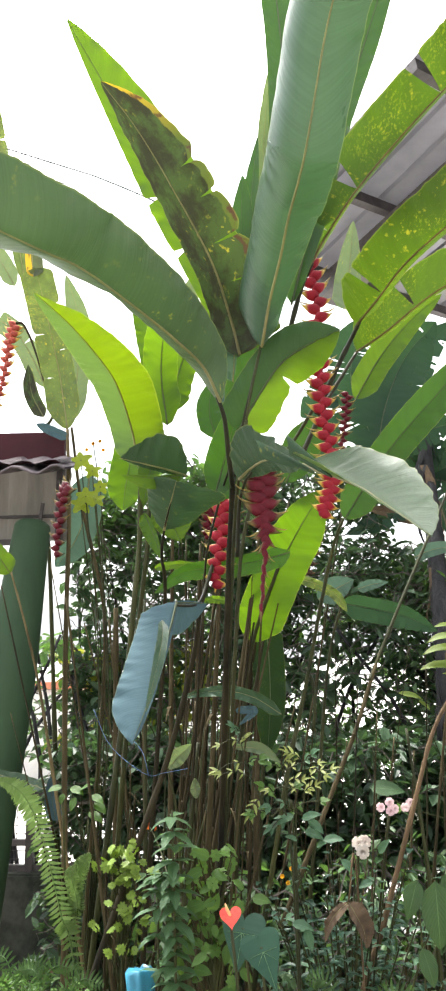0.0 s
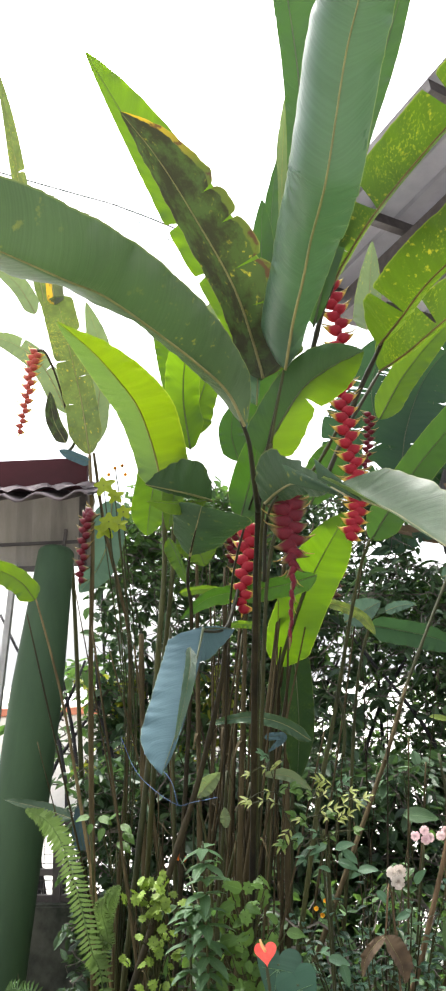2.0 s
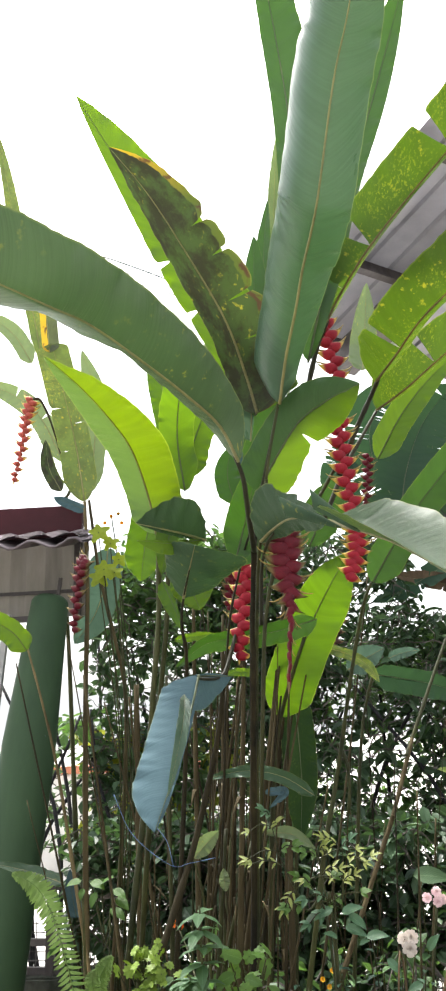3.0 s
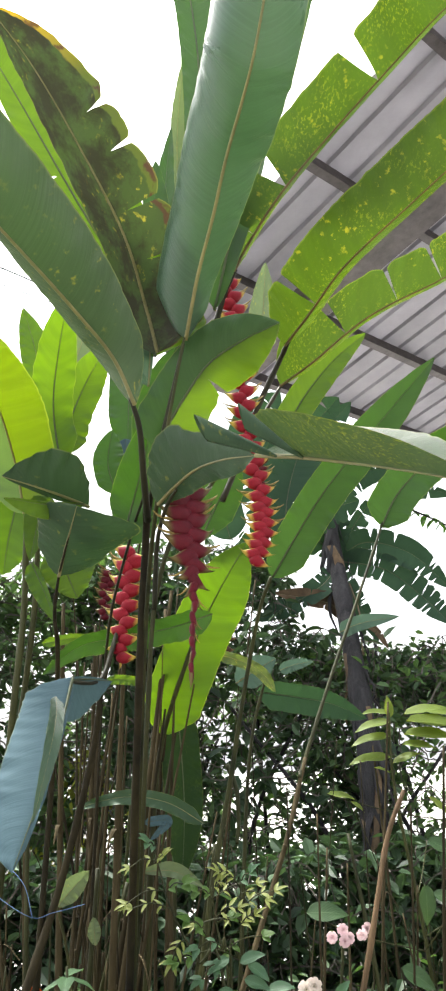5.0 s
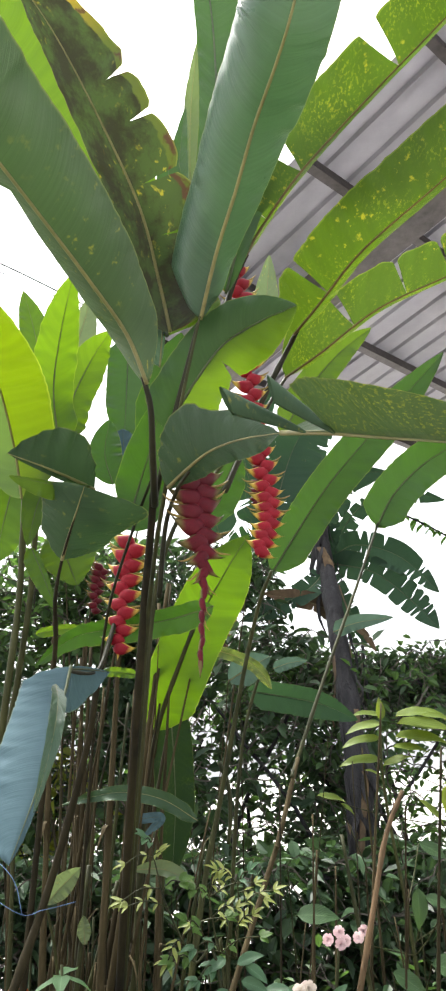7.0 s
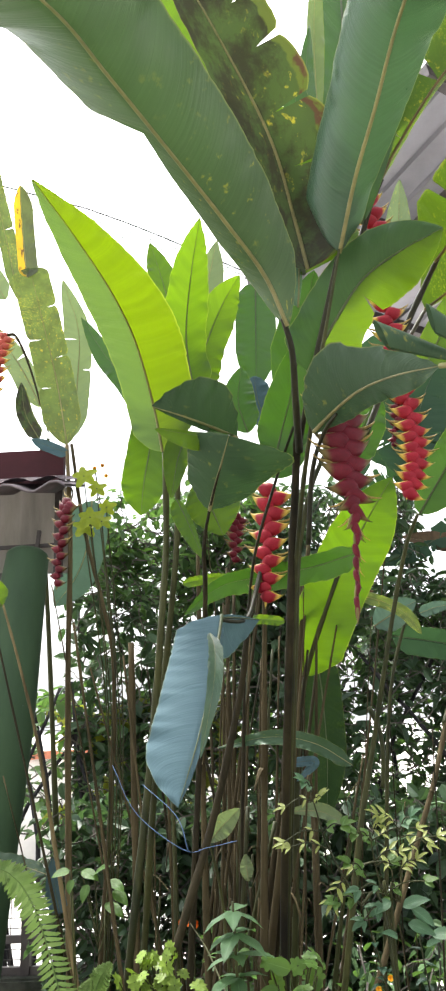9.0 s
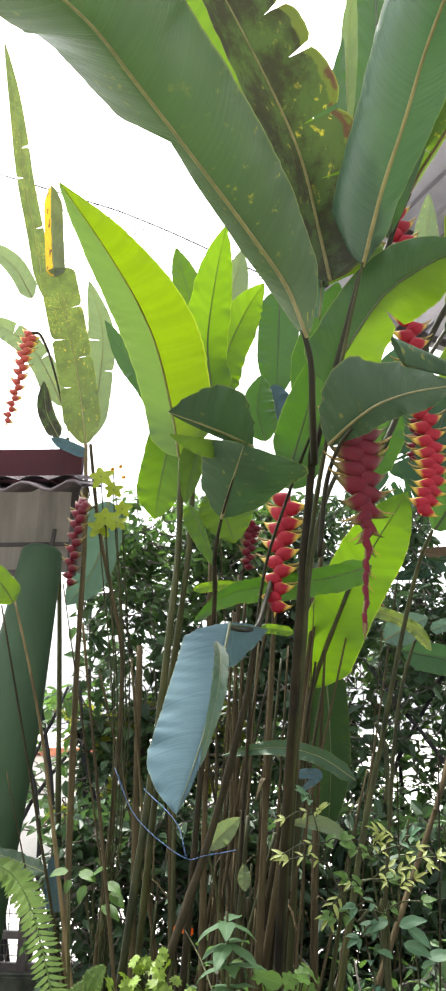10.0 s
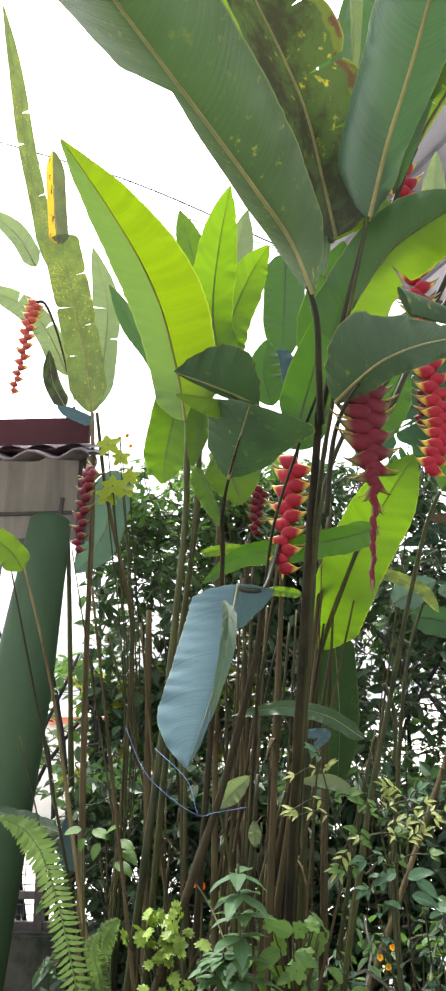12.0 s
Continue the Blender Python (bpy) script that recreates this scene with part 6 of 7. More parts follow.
grown("hedge", HEDGE, (-1.9, 4.95, 0.75), (-0.5, 5.6, 1.55), 40, 16, 14, 0.095, 0.62, "green leaves behind the wire fence", leafy=1.1)
grown("hedge", HEDGE_SUNLIT, (-1.45, 5.0, 0.85), (-0.45, 5.5, 1.50), 26, 12, 15, 0.085, 0.62, "yellow-green leaves coloured as sunlit behind the wire fence", leafy=1.2)
grown("undergrowth", HEDGE, (-0.5, 3.0, -0.2), (2.2, 4.6, 0.60), 190, 18, 8, 0.056, 0.52, "low tangled green undergrowth among the canes", "undergrowth", leafy=1.6)
grown("hedge", HEDGE, (-1.20, 4.75, 2.05), (-0.20, 5.2, 2.66), 62, 18, 23, 0.068, 0.58, "leafy green bush top beside the shed", leafy=1.7)
litter = clumps((-3.6, 1.75, GROUND + 0.03), (3.4, 4.7, GROUND + 0.045), 260, 9, 0.16, 41, 0.06)
hedge("leaf_litter", leaves_mesh("litter", DRY_LITTER, litter, 0.11, 0.45, droop=0.0), "dry brown fallen leaves on the soil", "leaf litter")
for i in range(34):
    x, y = rng.uniform(-1.9, 3.8), rng.uniform(4.9, 6.0)
    bm = bmesh.new()
    h = rng.uniform(1.4, 2.3)
    line = spline([(x, y, GROUND), (x + rng.uniform(-0.2, 0.2), y, h * 0.5), (x + rng.uniform(-0.5, 0.5), y + rng.uniform(-0.2, 0.2), h)], 10)
    tube_into(bm, line, [0.018 - 0.001 * k for k in range(10)], 6)
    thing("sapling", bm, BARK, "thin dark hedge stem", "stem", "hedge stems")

banana = empty("banana_tree", "dark banana tree with torn drooping leaves", "tree")
TRUNK = [(1.043, 5.4, 3.1), (1.049, 5.3, 2.669), (1.008, 5, 2.083), (0.981, 4.78, 1.47), (0.95, 4.75, 0.803), (0.897, 4.698, -0.35)]
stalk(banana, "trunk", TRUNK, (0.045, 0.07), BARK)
way = spline(TRUNK, 40)
for k in range(26):  # dry sheaths hanging in strips
    top = way[rng.randrange(4, 30)]
    a = rng.uniform(3.3, 6.2)
    out, side = Vector((math.cos(a), math.sin(a), 0)), Vector((-math.sin(a), math.cos(a), 0))
    drop, wide = rng.uniform(0.25, 0.6), rng.uniform(0.010, 0.028)
    bm = bmesh.new()
    rows = []
    for q in range(8):
        v = q / 7
        c = top + out * (0.056 + 0.05 * math.sin(2.6 * v) * rng.uniform(0.5, 1.1)) + Vector((0, 0, -drop * v)) + side * 0.03 * math.sin(4 * v + k)
        w = wide * (1 - 0.8 * v * v)
        rows.append((bm.verts.new(c - side * w), bm.verts.new(c + out * 0.008), bm.verts.new(c + side * w)))
    for p, q in zip(rows, rows[1:]):
        for e in (0, 1):
            bm.faces.new((p[e], p[e + 1], q[e + 1], q[e]))
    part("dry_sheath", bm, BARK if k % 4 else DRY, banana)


def tatters(count):
    """Splits of many depths down both halves of a wind-torn leaf."""
    return tuple((rng.choice((-1, 1)), rng.uniform(0.08, 0.9), rng.uniform(0.003, 0.017), rng.uniform(0.04, 0.5)) for k in range(count))


leaf(banana, [(1.082, 5.4, 2.653), (1.276, 5.35, 2.755), (1.518, 5.2, 2.627), (1.708, 5.1, 2.366)], 0.098, 0.107, (-0.06, -0.94, -0.35), (-0.61, -0.78, -0.14), BANANA_LEAF, tears=tatters(20), tip=0.4)
leaf(banana, [(1.082, 5.4, 2.653), (1.368, 5.3, 2.552), (1.563, 5.2, 2.334), (1.674, 5.1, 2.14)], 0.105, 0.089, (-0.39, -0.9, -0.2), (-0.55, -0.83, 0.11), BANANA_LEAF, tears=tatters(20), tip=0.4)
leaf(banana, [(1.086, 5.4, 2.696), (1.056, 5.4, 3.054), (1.256, 5.4, 3.26), (1.545, 5.3, 3.263)], 0.070, 0.149, (-0.26, -0.96, -0.02), (-0.3, -0.89, -0.35), BANANA_LEAF, tears=tatters(20), tip=0.4)
leaf(banana, [(1.065, 5.4, 2.697), (0.865, 5.4, 2.878), (0.606, 5.4, 2.841), (0.389, 5.4, 2.717)], 0.109, 0.109, (-0.23, -0.94, -0.26), (0.09, -0.98, -0.16), BANANA_LEAF, tears=tatters(20), tip=0.4)
leaf(banana, [(1.112, 5.5, 2.723), (1.429, 5.6, 3.117), (1.772, 5.6, 3.208), (2.054, 5.6, 3.154)], 0.046, 0.083, (0.1, -0.98, 0.17), (-0.07, -0.92, -0.39), BANANA_LEAF, tears=tatters(20), tip=0.4)
leaf(banana, [(1.09, 5.5, 2.724), (1.022, 5.6, 3.221), (1.105, 5.6, 3.614), (1.376, 5.6, 3.923)], 0.139, 0.139, (-0.31, -0.94, 0.15), (0.08, -0.99, -0.07), BANANA_LEAF, tears=tatters(20), tip=0.4)
leaf(banana, [(1.053, 5.3, 2.584), (0.914, 5.2, 2.439), (0.703, 5.2, 2.327), (0.461, 5.2, 2.239)], 0.086, 0.078, (0.04, -0.84, 0.54), (-0.07, -0.98, 0.2), BANANA_LEAF, tears=tatters(20), tip=0.4)
leaf(banana, [(1.094, 5.5, 2.679), (1.14, 5.3, 2.413), (1.239, 5.2, 2.068)], 0.057, 0.057, (-0.48, -0.74, 0.47), (-0.38, -0.91, 0.15), BANANA_LEAF, tears=tatters(20), tip=0.4)
leaf(banana, [(0.672, 5, 2.703), (0.738, 5, 3.046), (0.889, 5, 3.395), (1.097, 4.9, 3.611)], 0.213, 0.196, (-0.08, -1, 0.02), (-0.12, -0.94, -0.32), BANANA_LEAF, tears=tatters(20), tip=0.4)
leaf(banana, [(0.706, 5.2, 2.841), (0.559, 5.2, 3.214), (0.58, 5.2, 3.542), (0.775, 5.2, 3.818)], 0.179, 0.161, (-0.2, -0.98, -0.08), (0.11, -0.99, -0.08), BANANA_LEAF, tears=tatters(20), tip=0.4)
leaf(banana, [(0.727, 5.1, 2.726), (0.928, 5, 2.862), (1.177, 5, 2.936)], 0.124, 0.124, (-0.24, -0.92, -0.31), (0.06, -0.98, -0.2), BANANA_LEAF, tears=tatters(20), tip=0.4)
leaf(banana, [(0.658, 5.4, 3.086), (0.767, 5.4, 3.367), (1.054, 5.4, 3.594)], 0.137, 0.155, (-0, -1, 0), (0.12, -0.98, -0.15), BANANA_LEAF, tears=tatters(20), tip=0.4)
leaf(banana, [(0.36, 5.2, 2.768), (0.313, 5.2, 3.088), (0.396, 5.2, 3.41)], 0.132, 0.132, (-0.1, -0.99, -0.02), (0.02, -1, -0.01), BANANA_LEAF, tears=tatters(20), tip=0.4)
leaf(banana, [(1.096, 5.2, 2.153), (0.982, 5.2, 2.308), (0.826, 5.2, 2.362), (0.61, 5.2, 2.41)], 0.047, 0.071, (-0.24, -0.95, -0.18), (-0.05, -0.97, -0.24), DRY, tears=tatters(5), tip=0.4)
leaf(banana, [(1.134, 5.2, 2.21), (1.229, 5.2, 2.147), (1.295, 5.2, 2.026)], 0.020, 0.024, (-0.16, -0.96, -0.24), (-0.28, -0.95, -0.16), DRY, tears=tatters(5), tip=0.4)


# ---- small plants in front ----
def small_leaf(mat, name, width=0.42, fold=0.18, heart=0.0):
    """Pointed leaf of length 1 along +x, folded along the rib."""
    bm = bmesh.new()
    uv = bm.loops.layers.uv.new("UVMap")
    rows, n = [], 8
    for i in range(n + 1):
        u = i / n
        w = 0.5 * width * (math.sin(math.pi * min(1.0, u ** 0.75)) ** 0.8 if heart == 0 else (1 - u) ** 0.6 * min(1, 0.55 + 3 * u))
        back = -heart * (1 - u) ** 4
        rows.append([(bm.verts.new((u + back * abs(k), k * w, abs(k) * w * fold * 2 - 0.22 * u * u + 0.02 * k * math.sin(9 * u + 2 * k))), (u * 0.1, k * 0.04)) for k in (-1.0, -0.55, 0.0, 0.55, 1.0)])
    for a, b in zip(rows, rows[1:]):
        for k in range(4):
            quad = (a[k], b[k], b[k + 1], a[k + 1])
            f = bm.faces.new([q[0] for q in quad])
            for loop, q in zip(f.loops, quad):
                loop[uv].uv = q[1]
    return mesh_from(bm, name, mat)


def heart_leaf(mat, name, tail=1.25):
    """Heart-shaped leaf about 1 long; the notch at the origin, the tip towards +x."""
    bm = bmesh.new()
    uv = bm.loops.layers.uv.new("UVMap")
    n, rings = 36, []
    for r in (0.0, 0.35, 0.7, 1.0):
        ring = []
        for i in range(n):
            t = 2 * math.pi * i / n
            y = 16 * math.sin(t) ** 3 / 30
            x = -(13 * math.cos(t) - 5 * math.cos(2 * t) - 2 * math.cos(3 * t) - math.cos(4 * t)) / 30
            x = x * (tail if x > 0 else 1.0)
            p = Vector((0.12 + (x - 0.12) * r, y * r, 0.10 * abs(y) * r - 0.14 * (x * r) ** 2))
            ring.append((bm.verts.new(p), (p.x * 0.15, p.y * 0.06)))
        rings.append(ring)
    for a, b in zip(rings, rings[1:]):
        for k in range(n):
            quad = (a[k], b[k], b[(k + 1) % n], a[(k + 1) % n])
            f = bm.faces.new([q[0] for q in quad])
            for loop, q in zip(f.loops, quad):
                loop[uv].uv = q[1]
    bmesh.ops.remove_doubles(bm, verts=bm.verts, dist=0.0001)
    return mesh_from(bm, name, mat)


def lobed_leaf(mat, name, lobes=5, deep=0.30):
    """Flat lobed vine leaf of radius 1."""
    bm = bmesh.new()
    uv = bm.loops.layers.uv.new("UVMap")
    mid = bm.verts.new((0, 0, 0))
    rim = []
    n = lobes * 6
    for i in range(n):
        a = 2 * math.pi * i / n
        r = (1 - deep + deep * math.cos(lobes * a)) * (1 + 0.12 * math.cos(a) + 0.06 * math.sin(3 * a + lobes))
        rim.append(bm.verts.new((r * math.cos(a), r * math.sin(a), -0.16 * r * r + 0.10 * abs(math.sin(a)) + 0.05 * math.sin(lobes * a * 0.5))))
    for i in range(n):
        f = bm.faces.new((mid, rim[i], rim[(i + 1) % n]))
        for loop in f.loops:
            loop[uv].uv = (0.0011, 0.02)
    return mesh_from(bm, name, mat)


def place(data, parent, at, d, size, up=(0, 0, 1), name="leaf"):
    d = Vector(d).normalized()
    s = Vector(up).cross(d)
    s = s.normalized() if s.length > 1e-4 else Vector((0, 1, 0))
    m = Matrix((d, s, d.cross(s))).transposed().to_4x4() @ Matrix.Diagonal((size, size, size, 1))
    m.translation = Vector(at)
    ob = new(name, data)
    ob.parent = parent
    ob.matrix_local = m
    return ob


def twig(parent, points, radius, data, count, size, mat, start=0.2, name="stem", whorl=1, rise=0.2, rng=random.Random(3)):
    """Stem with leaves along it."""
    line = spline(points, 24)
    bm = bmesh.new()
    tube_into(bm, line, [radius * (1 - 0.6 * i / 23) for i in range(24)], 6)
    part(name, bm, mat, parent)
    for i in range(count):
        u = start + (1 - start) * (i + 0.5) / count
        k = min(22, int(u * 23))
        p = line[k].lerp(line[k + 1], u * 23 - k)
        for w in range(whorl):
            a = i * 2.4 + w * 2 * math.pi / whorl + rng.uniform(-0.4, 0.4)
            d = Vector((math.cos(a), math.sin(a), rise + rng.uniform(-0.25, 0.25)))
            place(data, parent, p, d, size * rng.uniform(0.7, 1.15) * (1.05 - 0.35 * u))


def fern(at, tips, label, broad=0.048, mat=None):
    """Fern with arching fronds; every frond is one blade of many pinnae."""
    f = empty("fern", label, "fern")
    for tip, high in tips:
        a = Vector(at)
        if isinstance(tip, list):
            way, broad = [a] + [Vector(q) for q in tip], high
        else:
            b = Vector(tip)
            way = [a, a.lerp(b, 0.5) + Vector((0, 0, high)), b]
        n = int(max(16, sum((q - p).length for p, q in zip(way, way[1:])) * 1.1 / (broad * 0.52)))
        line = spline(way, n)
        bm = bmesh.new()
        tube_into(bm, line, [0.0026 * (1 - 0.8 * i / (n - 1)) + 0.0005 for i in range(n)], 5)
        for i in range(n // 8, n):
            p, t = line[i], (line[i] - line[i - 1]).normalized()
            side = t.cross(Vector((0.1, -1, 0.25))).normalized()
            up = side.cross(t)
            ln = broad * min(1.0, 5.0 * (1 - i / (n - 1)) + 0.12) ** 0.7 * min(1.0, 0.45 + 1.6 * i / (n - 1))
            for sgn in (-1, 1):
                d = (side * sgn + t * (0.30 if not isinstance(tip, list) else -0.42 + 0.1 * math.sin(1.7 * i)) - up * 0.15).normalized()
                w = broad * 0.13
                v = [bm.verts.new(p + q) for q in (t * -w * 0.6, d * ln * 0.25 - t * w + up * 0.003, d * ln * 0.7 - t * w * 0.7 + up * 0.004, d * ln - up * 0.004, d * ln * 0.7 + t * w * 0.8 + up * 0.004, d * ln * 0.25 + t * w + up * 0.003, t * w * 0.6)]
                bm.faces.new(v)
        part("frond", bm, mat or FERN_LEAF, f)
    return f


V3 = Vector
root = V3((FERN_ROOT[0] + 0.18, FERN_ROOT[1], GROUND))
fern(root, ((FERN_FROND, 0.046), (FERN_FROND_B, 0.032), (FERN_FROND_C, 0.028)), "tall sword fern with long pale arching fronds")
for at, reach in ((FERN_A, 0.17), (FERN_B, 0.15), (FERN_C, 0.15), (FERN_D, 0.16)):
    base = V3((at[0], at[1], GROUND))
    crown = V3((at[0], at[1], at[2] - 0.19))
    stem = bmesh.new()
    tube_into(stem, [base, base.lerp(crown, 0.5), crown], [0.02, 0.016, 0.012], 8)
    low_fern = fern(crown, [(crown + V3((reach * math.cos(a), reach * 0.8 * math.sin(a) - 0.04, 0.10 + 0.06 * math.sin(3 * a))), 0.07) for a in (0.2, 1.3, 2.4, 3.3, 4.3, 5.2)], "low bushy green fern in the garden bed", 0.030, FERN_GREEN)
    part("rootstock", stem, STEM, low_fern)


def anthurium():
    p = V3(ANTHURIUM)
    a = empty("anthurium", "anthurium with one coral red flower and dark heart-shaped leaves", "flower")
    heart = heart_leaf(CORAL, "spathe", 1.1)
    green = heart_leaf(ANTHURIUM_LEAF, "leaf", 2.0)
    foot = V3((p.x + 0.05, p.y + 0.12, GROUND))
    place(heart, a, p + V3((0.0, 0, 0.015)), (0.12, -0.45, -1), 0.048, (0, -1, 0.4), "spathe")
    bm = bmesh.new()
    tube_into(bm, spline([p + V3((0, -0.012, 0.02)), p + V3((-0.006, -0.025, 0.035)), p + V3((-0.010, -0.03, 0.05))], 8), [0.003, 0.0035, 0.0035, 0.0035, 0.0035, 0.003, 0.0025, 0.0015], 8)
    part("spadix", bm, SPADIX, a)
    bm = bmesh.new()
    tube_into(bm, spline([p, p.lerp(foot, 0.4) + V3((0.02, 0, 0)), foot], 12), [0.004] * 12, 6)
    part("stalk", bm, STEM_GREEN, a)
    for at, tip, s in ((ANTH_LEAF_A, ANTH_TIP_A, 0.100), (ANTH_LEAF_B, ANTH_TIP_B, 0.092)):
        q, e = V3(at), V3(tip)
        d = (e - q).normalized() + V3((0, -0.35, 0))
        blade = place(green, a, q, d, s, (0, -1, 0.5))
        bm = bmesh.new()
        for k in range(-2, 3):
            ang = k * 0.75
            ln = 0.95 if k == 0 else 0.36
            c, w = math.cos(ang), math.sin(ang)
            pts = [V3((0.13 + (ln * r) * c, ln * r * w, 0.008 + 0.10 * abs(ln * r * w) - 0.14 * (0.13 * r + ln * r * c) ** 2)) for r in (0.0, 0.33, 0.66, 1.0)]
            tube_into(bm, pts, [0.007, 0.006, 0.005, 0.003], 5)
        part("vein", bm, BALSAM_LEAF, blade)
        bm = bmesh.new()
        tube_into(bm, spline([q, q.lerp(foot, 0.5) + V3((0.03, 0.04, 0.05)), foot], 10), [0.0035] * 10, 6)
        part("stalk", bm, STEM_GREEN, a)


anthurium()

ROSE_MESH = small_leaf(ROSE_LEAF, "leaf", 0.56)
ROSE_PALE_MESH = small_leaf(ROSE_PALE, "leaf", 0.5)
SHRUB_MESH = small_leaf(SHRUB, "leaf", 0.42)
BALSAM_MESH = small_leaf(BALSAM_LEAF, "leaf", 0.40, 0.12)
SPRIG_MESH = small_leaf(SPRIG, "leaf", 0.31)
BROAD_MESH = small_leaf(BROAD_LEAF, "leaf", 0.42, 0.14)
OVAL_MESH = small_leaf(LEAFY, "leaf", 0.62, 0.1)
DARK_MESH = small_leaf(WEED_LEAF, "leaf", 0.5, 0.12)
FRILL_MESH = lobed_leaf(LEAFY, "leaf", 7, 0.13)
VINE_MESH = lobed_leaf(VINE_LEAF, "leaf", 5, 0.22)
RUFFLED_MESH = lobed_leaf(LIME_SMALL, "leaf", 9, 0.13)


def petals(parent, at, radius, mat, rng, rows=3, name="flower"):
    """Rosette of cupped petals in one mesh."""
    bm = bmesh.new()
    for r in range(rows):
        n = 5 + r
        for k in range(n):
            a = 2 * math.pi * (k + 0.5 * r) / n + rng.uniform(-0.2, 0.2)
            e = 0.25 + 0.45 * r
            d = V3((math.cos(a) * math.sin(e), -math.cos(e) * 0.8, math.sin(a) * math.sin(e))).normalized()
            s = d.cross(V3((0, -1, 0.01))).normalized()
            l = radius * (0.6 + 0.2 * r)
            c = V3(at)
            v = [bm.verts.new(q) for q in (c, c + d * l * 0.5 - s * l * 0.40, c + d * l * 0.95 - s * l * 0.25, c + d * l, c + d * l * 0.95 + s * l * 0.25, c + d * l * 0.5 + s * l * 0.40)]
            bm.faces.new((v[0], v[1], v[2], v[3]))
            bm.faces.new((v[0], v[3], v[4], v[5]))
    return part(name, bm, mat, parent)


rr = random.Random(12)
bush = empty("rose_bush", "leafy rose bush with pale pink roses", "rose bush")
foot = V3((ROSEBUSH[0], ROSEBUSH[1] + 0.05, GROUND))
for k in range(58):
    tip = V3((ROSEBUSH[0] + rr.uniform(-0.28, 0.36), ROSEBUSH[1] + rr.uniform(-0.25, 0.3), rr.uniform(0.3, 0.86)))
    twig(bush, [foot + V3((rr.uniform(-0.1, 0.1), rr.uniform(-0.1, 0.1), 0)), foot.lerp(tip, 0.55) + V3((0, 0, 0.12)), tip], 0.0045, ROSE_PALE_MESH if k % 5 == 0 else ROSE_MESH, 16, 0.058, STEM_GREEN, 0.25, rng=rr)
for q in ((0, 0, 0), (0.012, -0.01, -0.025), (0.02, 0.0, 0.004)):
    petals(bush, V3(ROSE) + V3(q), 0.019, CREAM_PETAL, rr, 4)
for q in ((-0.03, 0, 0), (0.0, 0, 0.016), (0.015, 0, -0.005), (0.05, 0, 0.0), (0.0, -0.01, -0.01), (0.07, 0.02, 0.01)):
    petals(bush, V3(PINK) + V3(q), 0.013, PINK_PETAL, rr, 4)
for tip in (ROSE, PINK):
    bm = bmesh.new()
    tube_into(bm, spline([tip, foot.lerp(V3(tip), 0.6) + V3((0, 0.03, 0.05)), foot], 14), [0.004] * 14, 6)
    part("stem", bm, STEM_GREEN, bush)



def shoot_leaves(parent, data, pairs, mat, foot=None, up=(0, -0.5, 1), grow=1.1):
    """Leaves set from a base to a tip each, every one on a short stalk down to the foot."""
    for k, (base, tip) in enumerate(pairs):
        base, tip = V3(base), V3(tip)
        place(data, parent, base, tip - base, (tip - base).length * grow, (up[0] + rr.uniform(-0.3, 0.3), up[1], up[2]))
        if foot is not None:
            bm = bmesh.new()
            low = V3((foot[0], foot[1], base.z - 0.16 if k % 3 else GROUND))
            tube_into(bm, spline([base, base.lerp(low, 0.45) + V3((0, 0.01, -0.02)), low], 8), [0.0022] * 8, 5)
            part("stalk", bm, mat, parent)


def compound(parent, base, tip, count, size, data, mat):
    """Feathered leaf: a thin rib with pairs of leaflets and one at the end."""
    base, tip = V3(base), V3(tip)
    line = spline([base, base.lerp(tip, 0.5) + V3((0, 0, 0.012)), tip], 9)
    bm = bmesh.new()
    tube_into(bm, line, [0.0016] * 9, 5)
    part("leaf_rib", bm, mat, parent)
    along = (tip - base).normalized()
    side = along.cross(V3((0, -0.6, 0.8))).normalized()
    for k in range(count):
        p = line[min(8, 2 + int(6 * k / max(1, count - 1)))]
        for sgn in (-1, 1):
            place(data, parent, p, along * 0.8 + side * sgn + V3((0, 0, rr.uniform(-0.2, 0.2))), size * rr.uniform(0.75, 1.1), (rr.uniform(-0.3, 0.3), -0.6, 1))
    place(data, parent, tip, along, size * 1.1, (0, -0.6, 1))


balsam = empty("balsam", "upright green balsam with an orange-red flower", "plant")
foot = V3((BALSAM_LOW[0], BALSAM_LOW[1], GROUND))
twig(balsam, [foot, foot.lerp(V3(BALSAM_TOP), 0.5), BALSAM_TOP], 0.007, BALSAM_MESH, 26, 0.104, STEM_GREEN, 0.3, whorl=5, rise=-0.05, rng=rr)
twig(balsam, [foot + V3((-0.05, 0.0, 0)), V3(BALSAM_TOP) + V3((-0.04, 0.02, -0.3)), V3(BALSAM_TOP) + V3((-0.03, 0.02, -0.16))], 0.005, BALSAM_MESH, 10, 0.075, STEM_GREEN, 0.4, whorl=4, rise=-0.1, rng=rr)
for q in ((0, 0, 0), (0.016, 0, -0.006), (-0.014, 0.004, -0.004)):
    petals(balsam, V3(ORANGE) + V3(q), 0.019, ORANGE_PETAL, rr, 2)
bm = bmesh.new()
tube_into(bm, spline([ORANGE, V3(ORANGE).lerp(V3(BALSAM_TOP), 0.5) + V3((0, 0, -0.08)), V3(BALSAM_TOP) + V3((0, 0, -0.2))], 8), [0.0018] * 8, 5)
part("stalk", bm, STEM_GREEN, balsam)



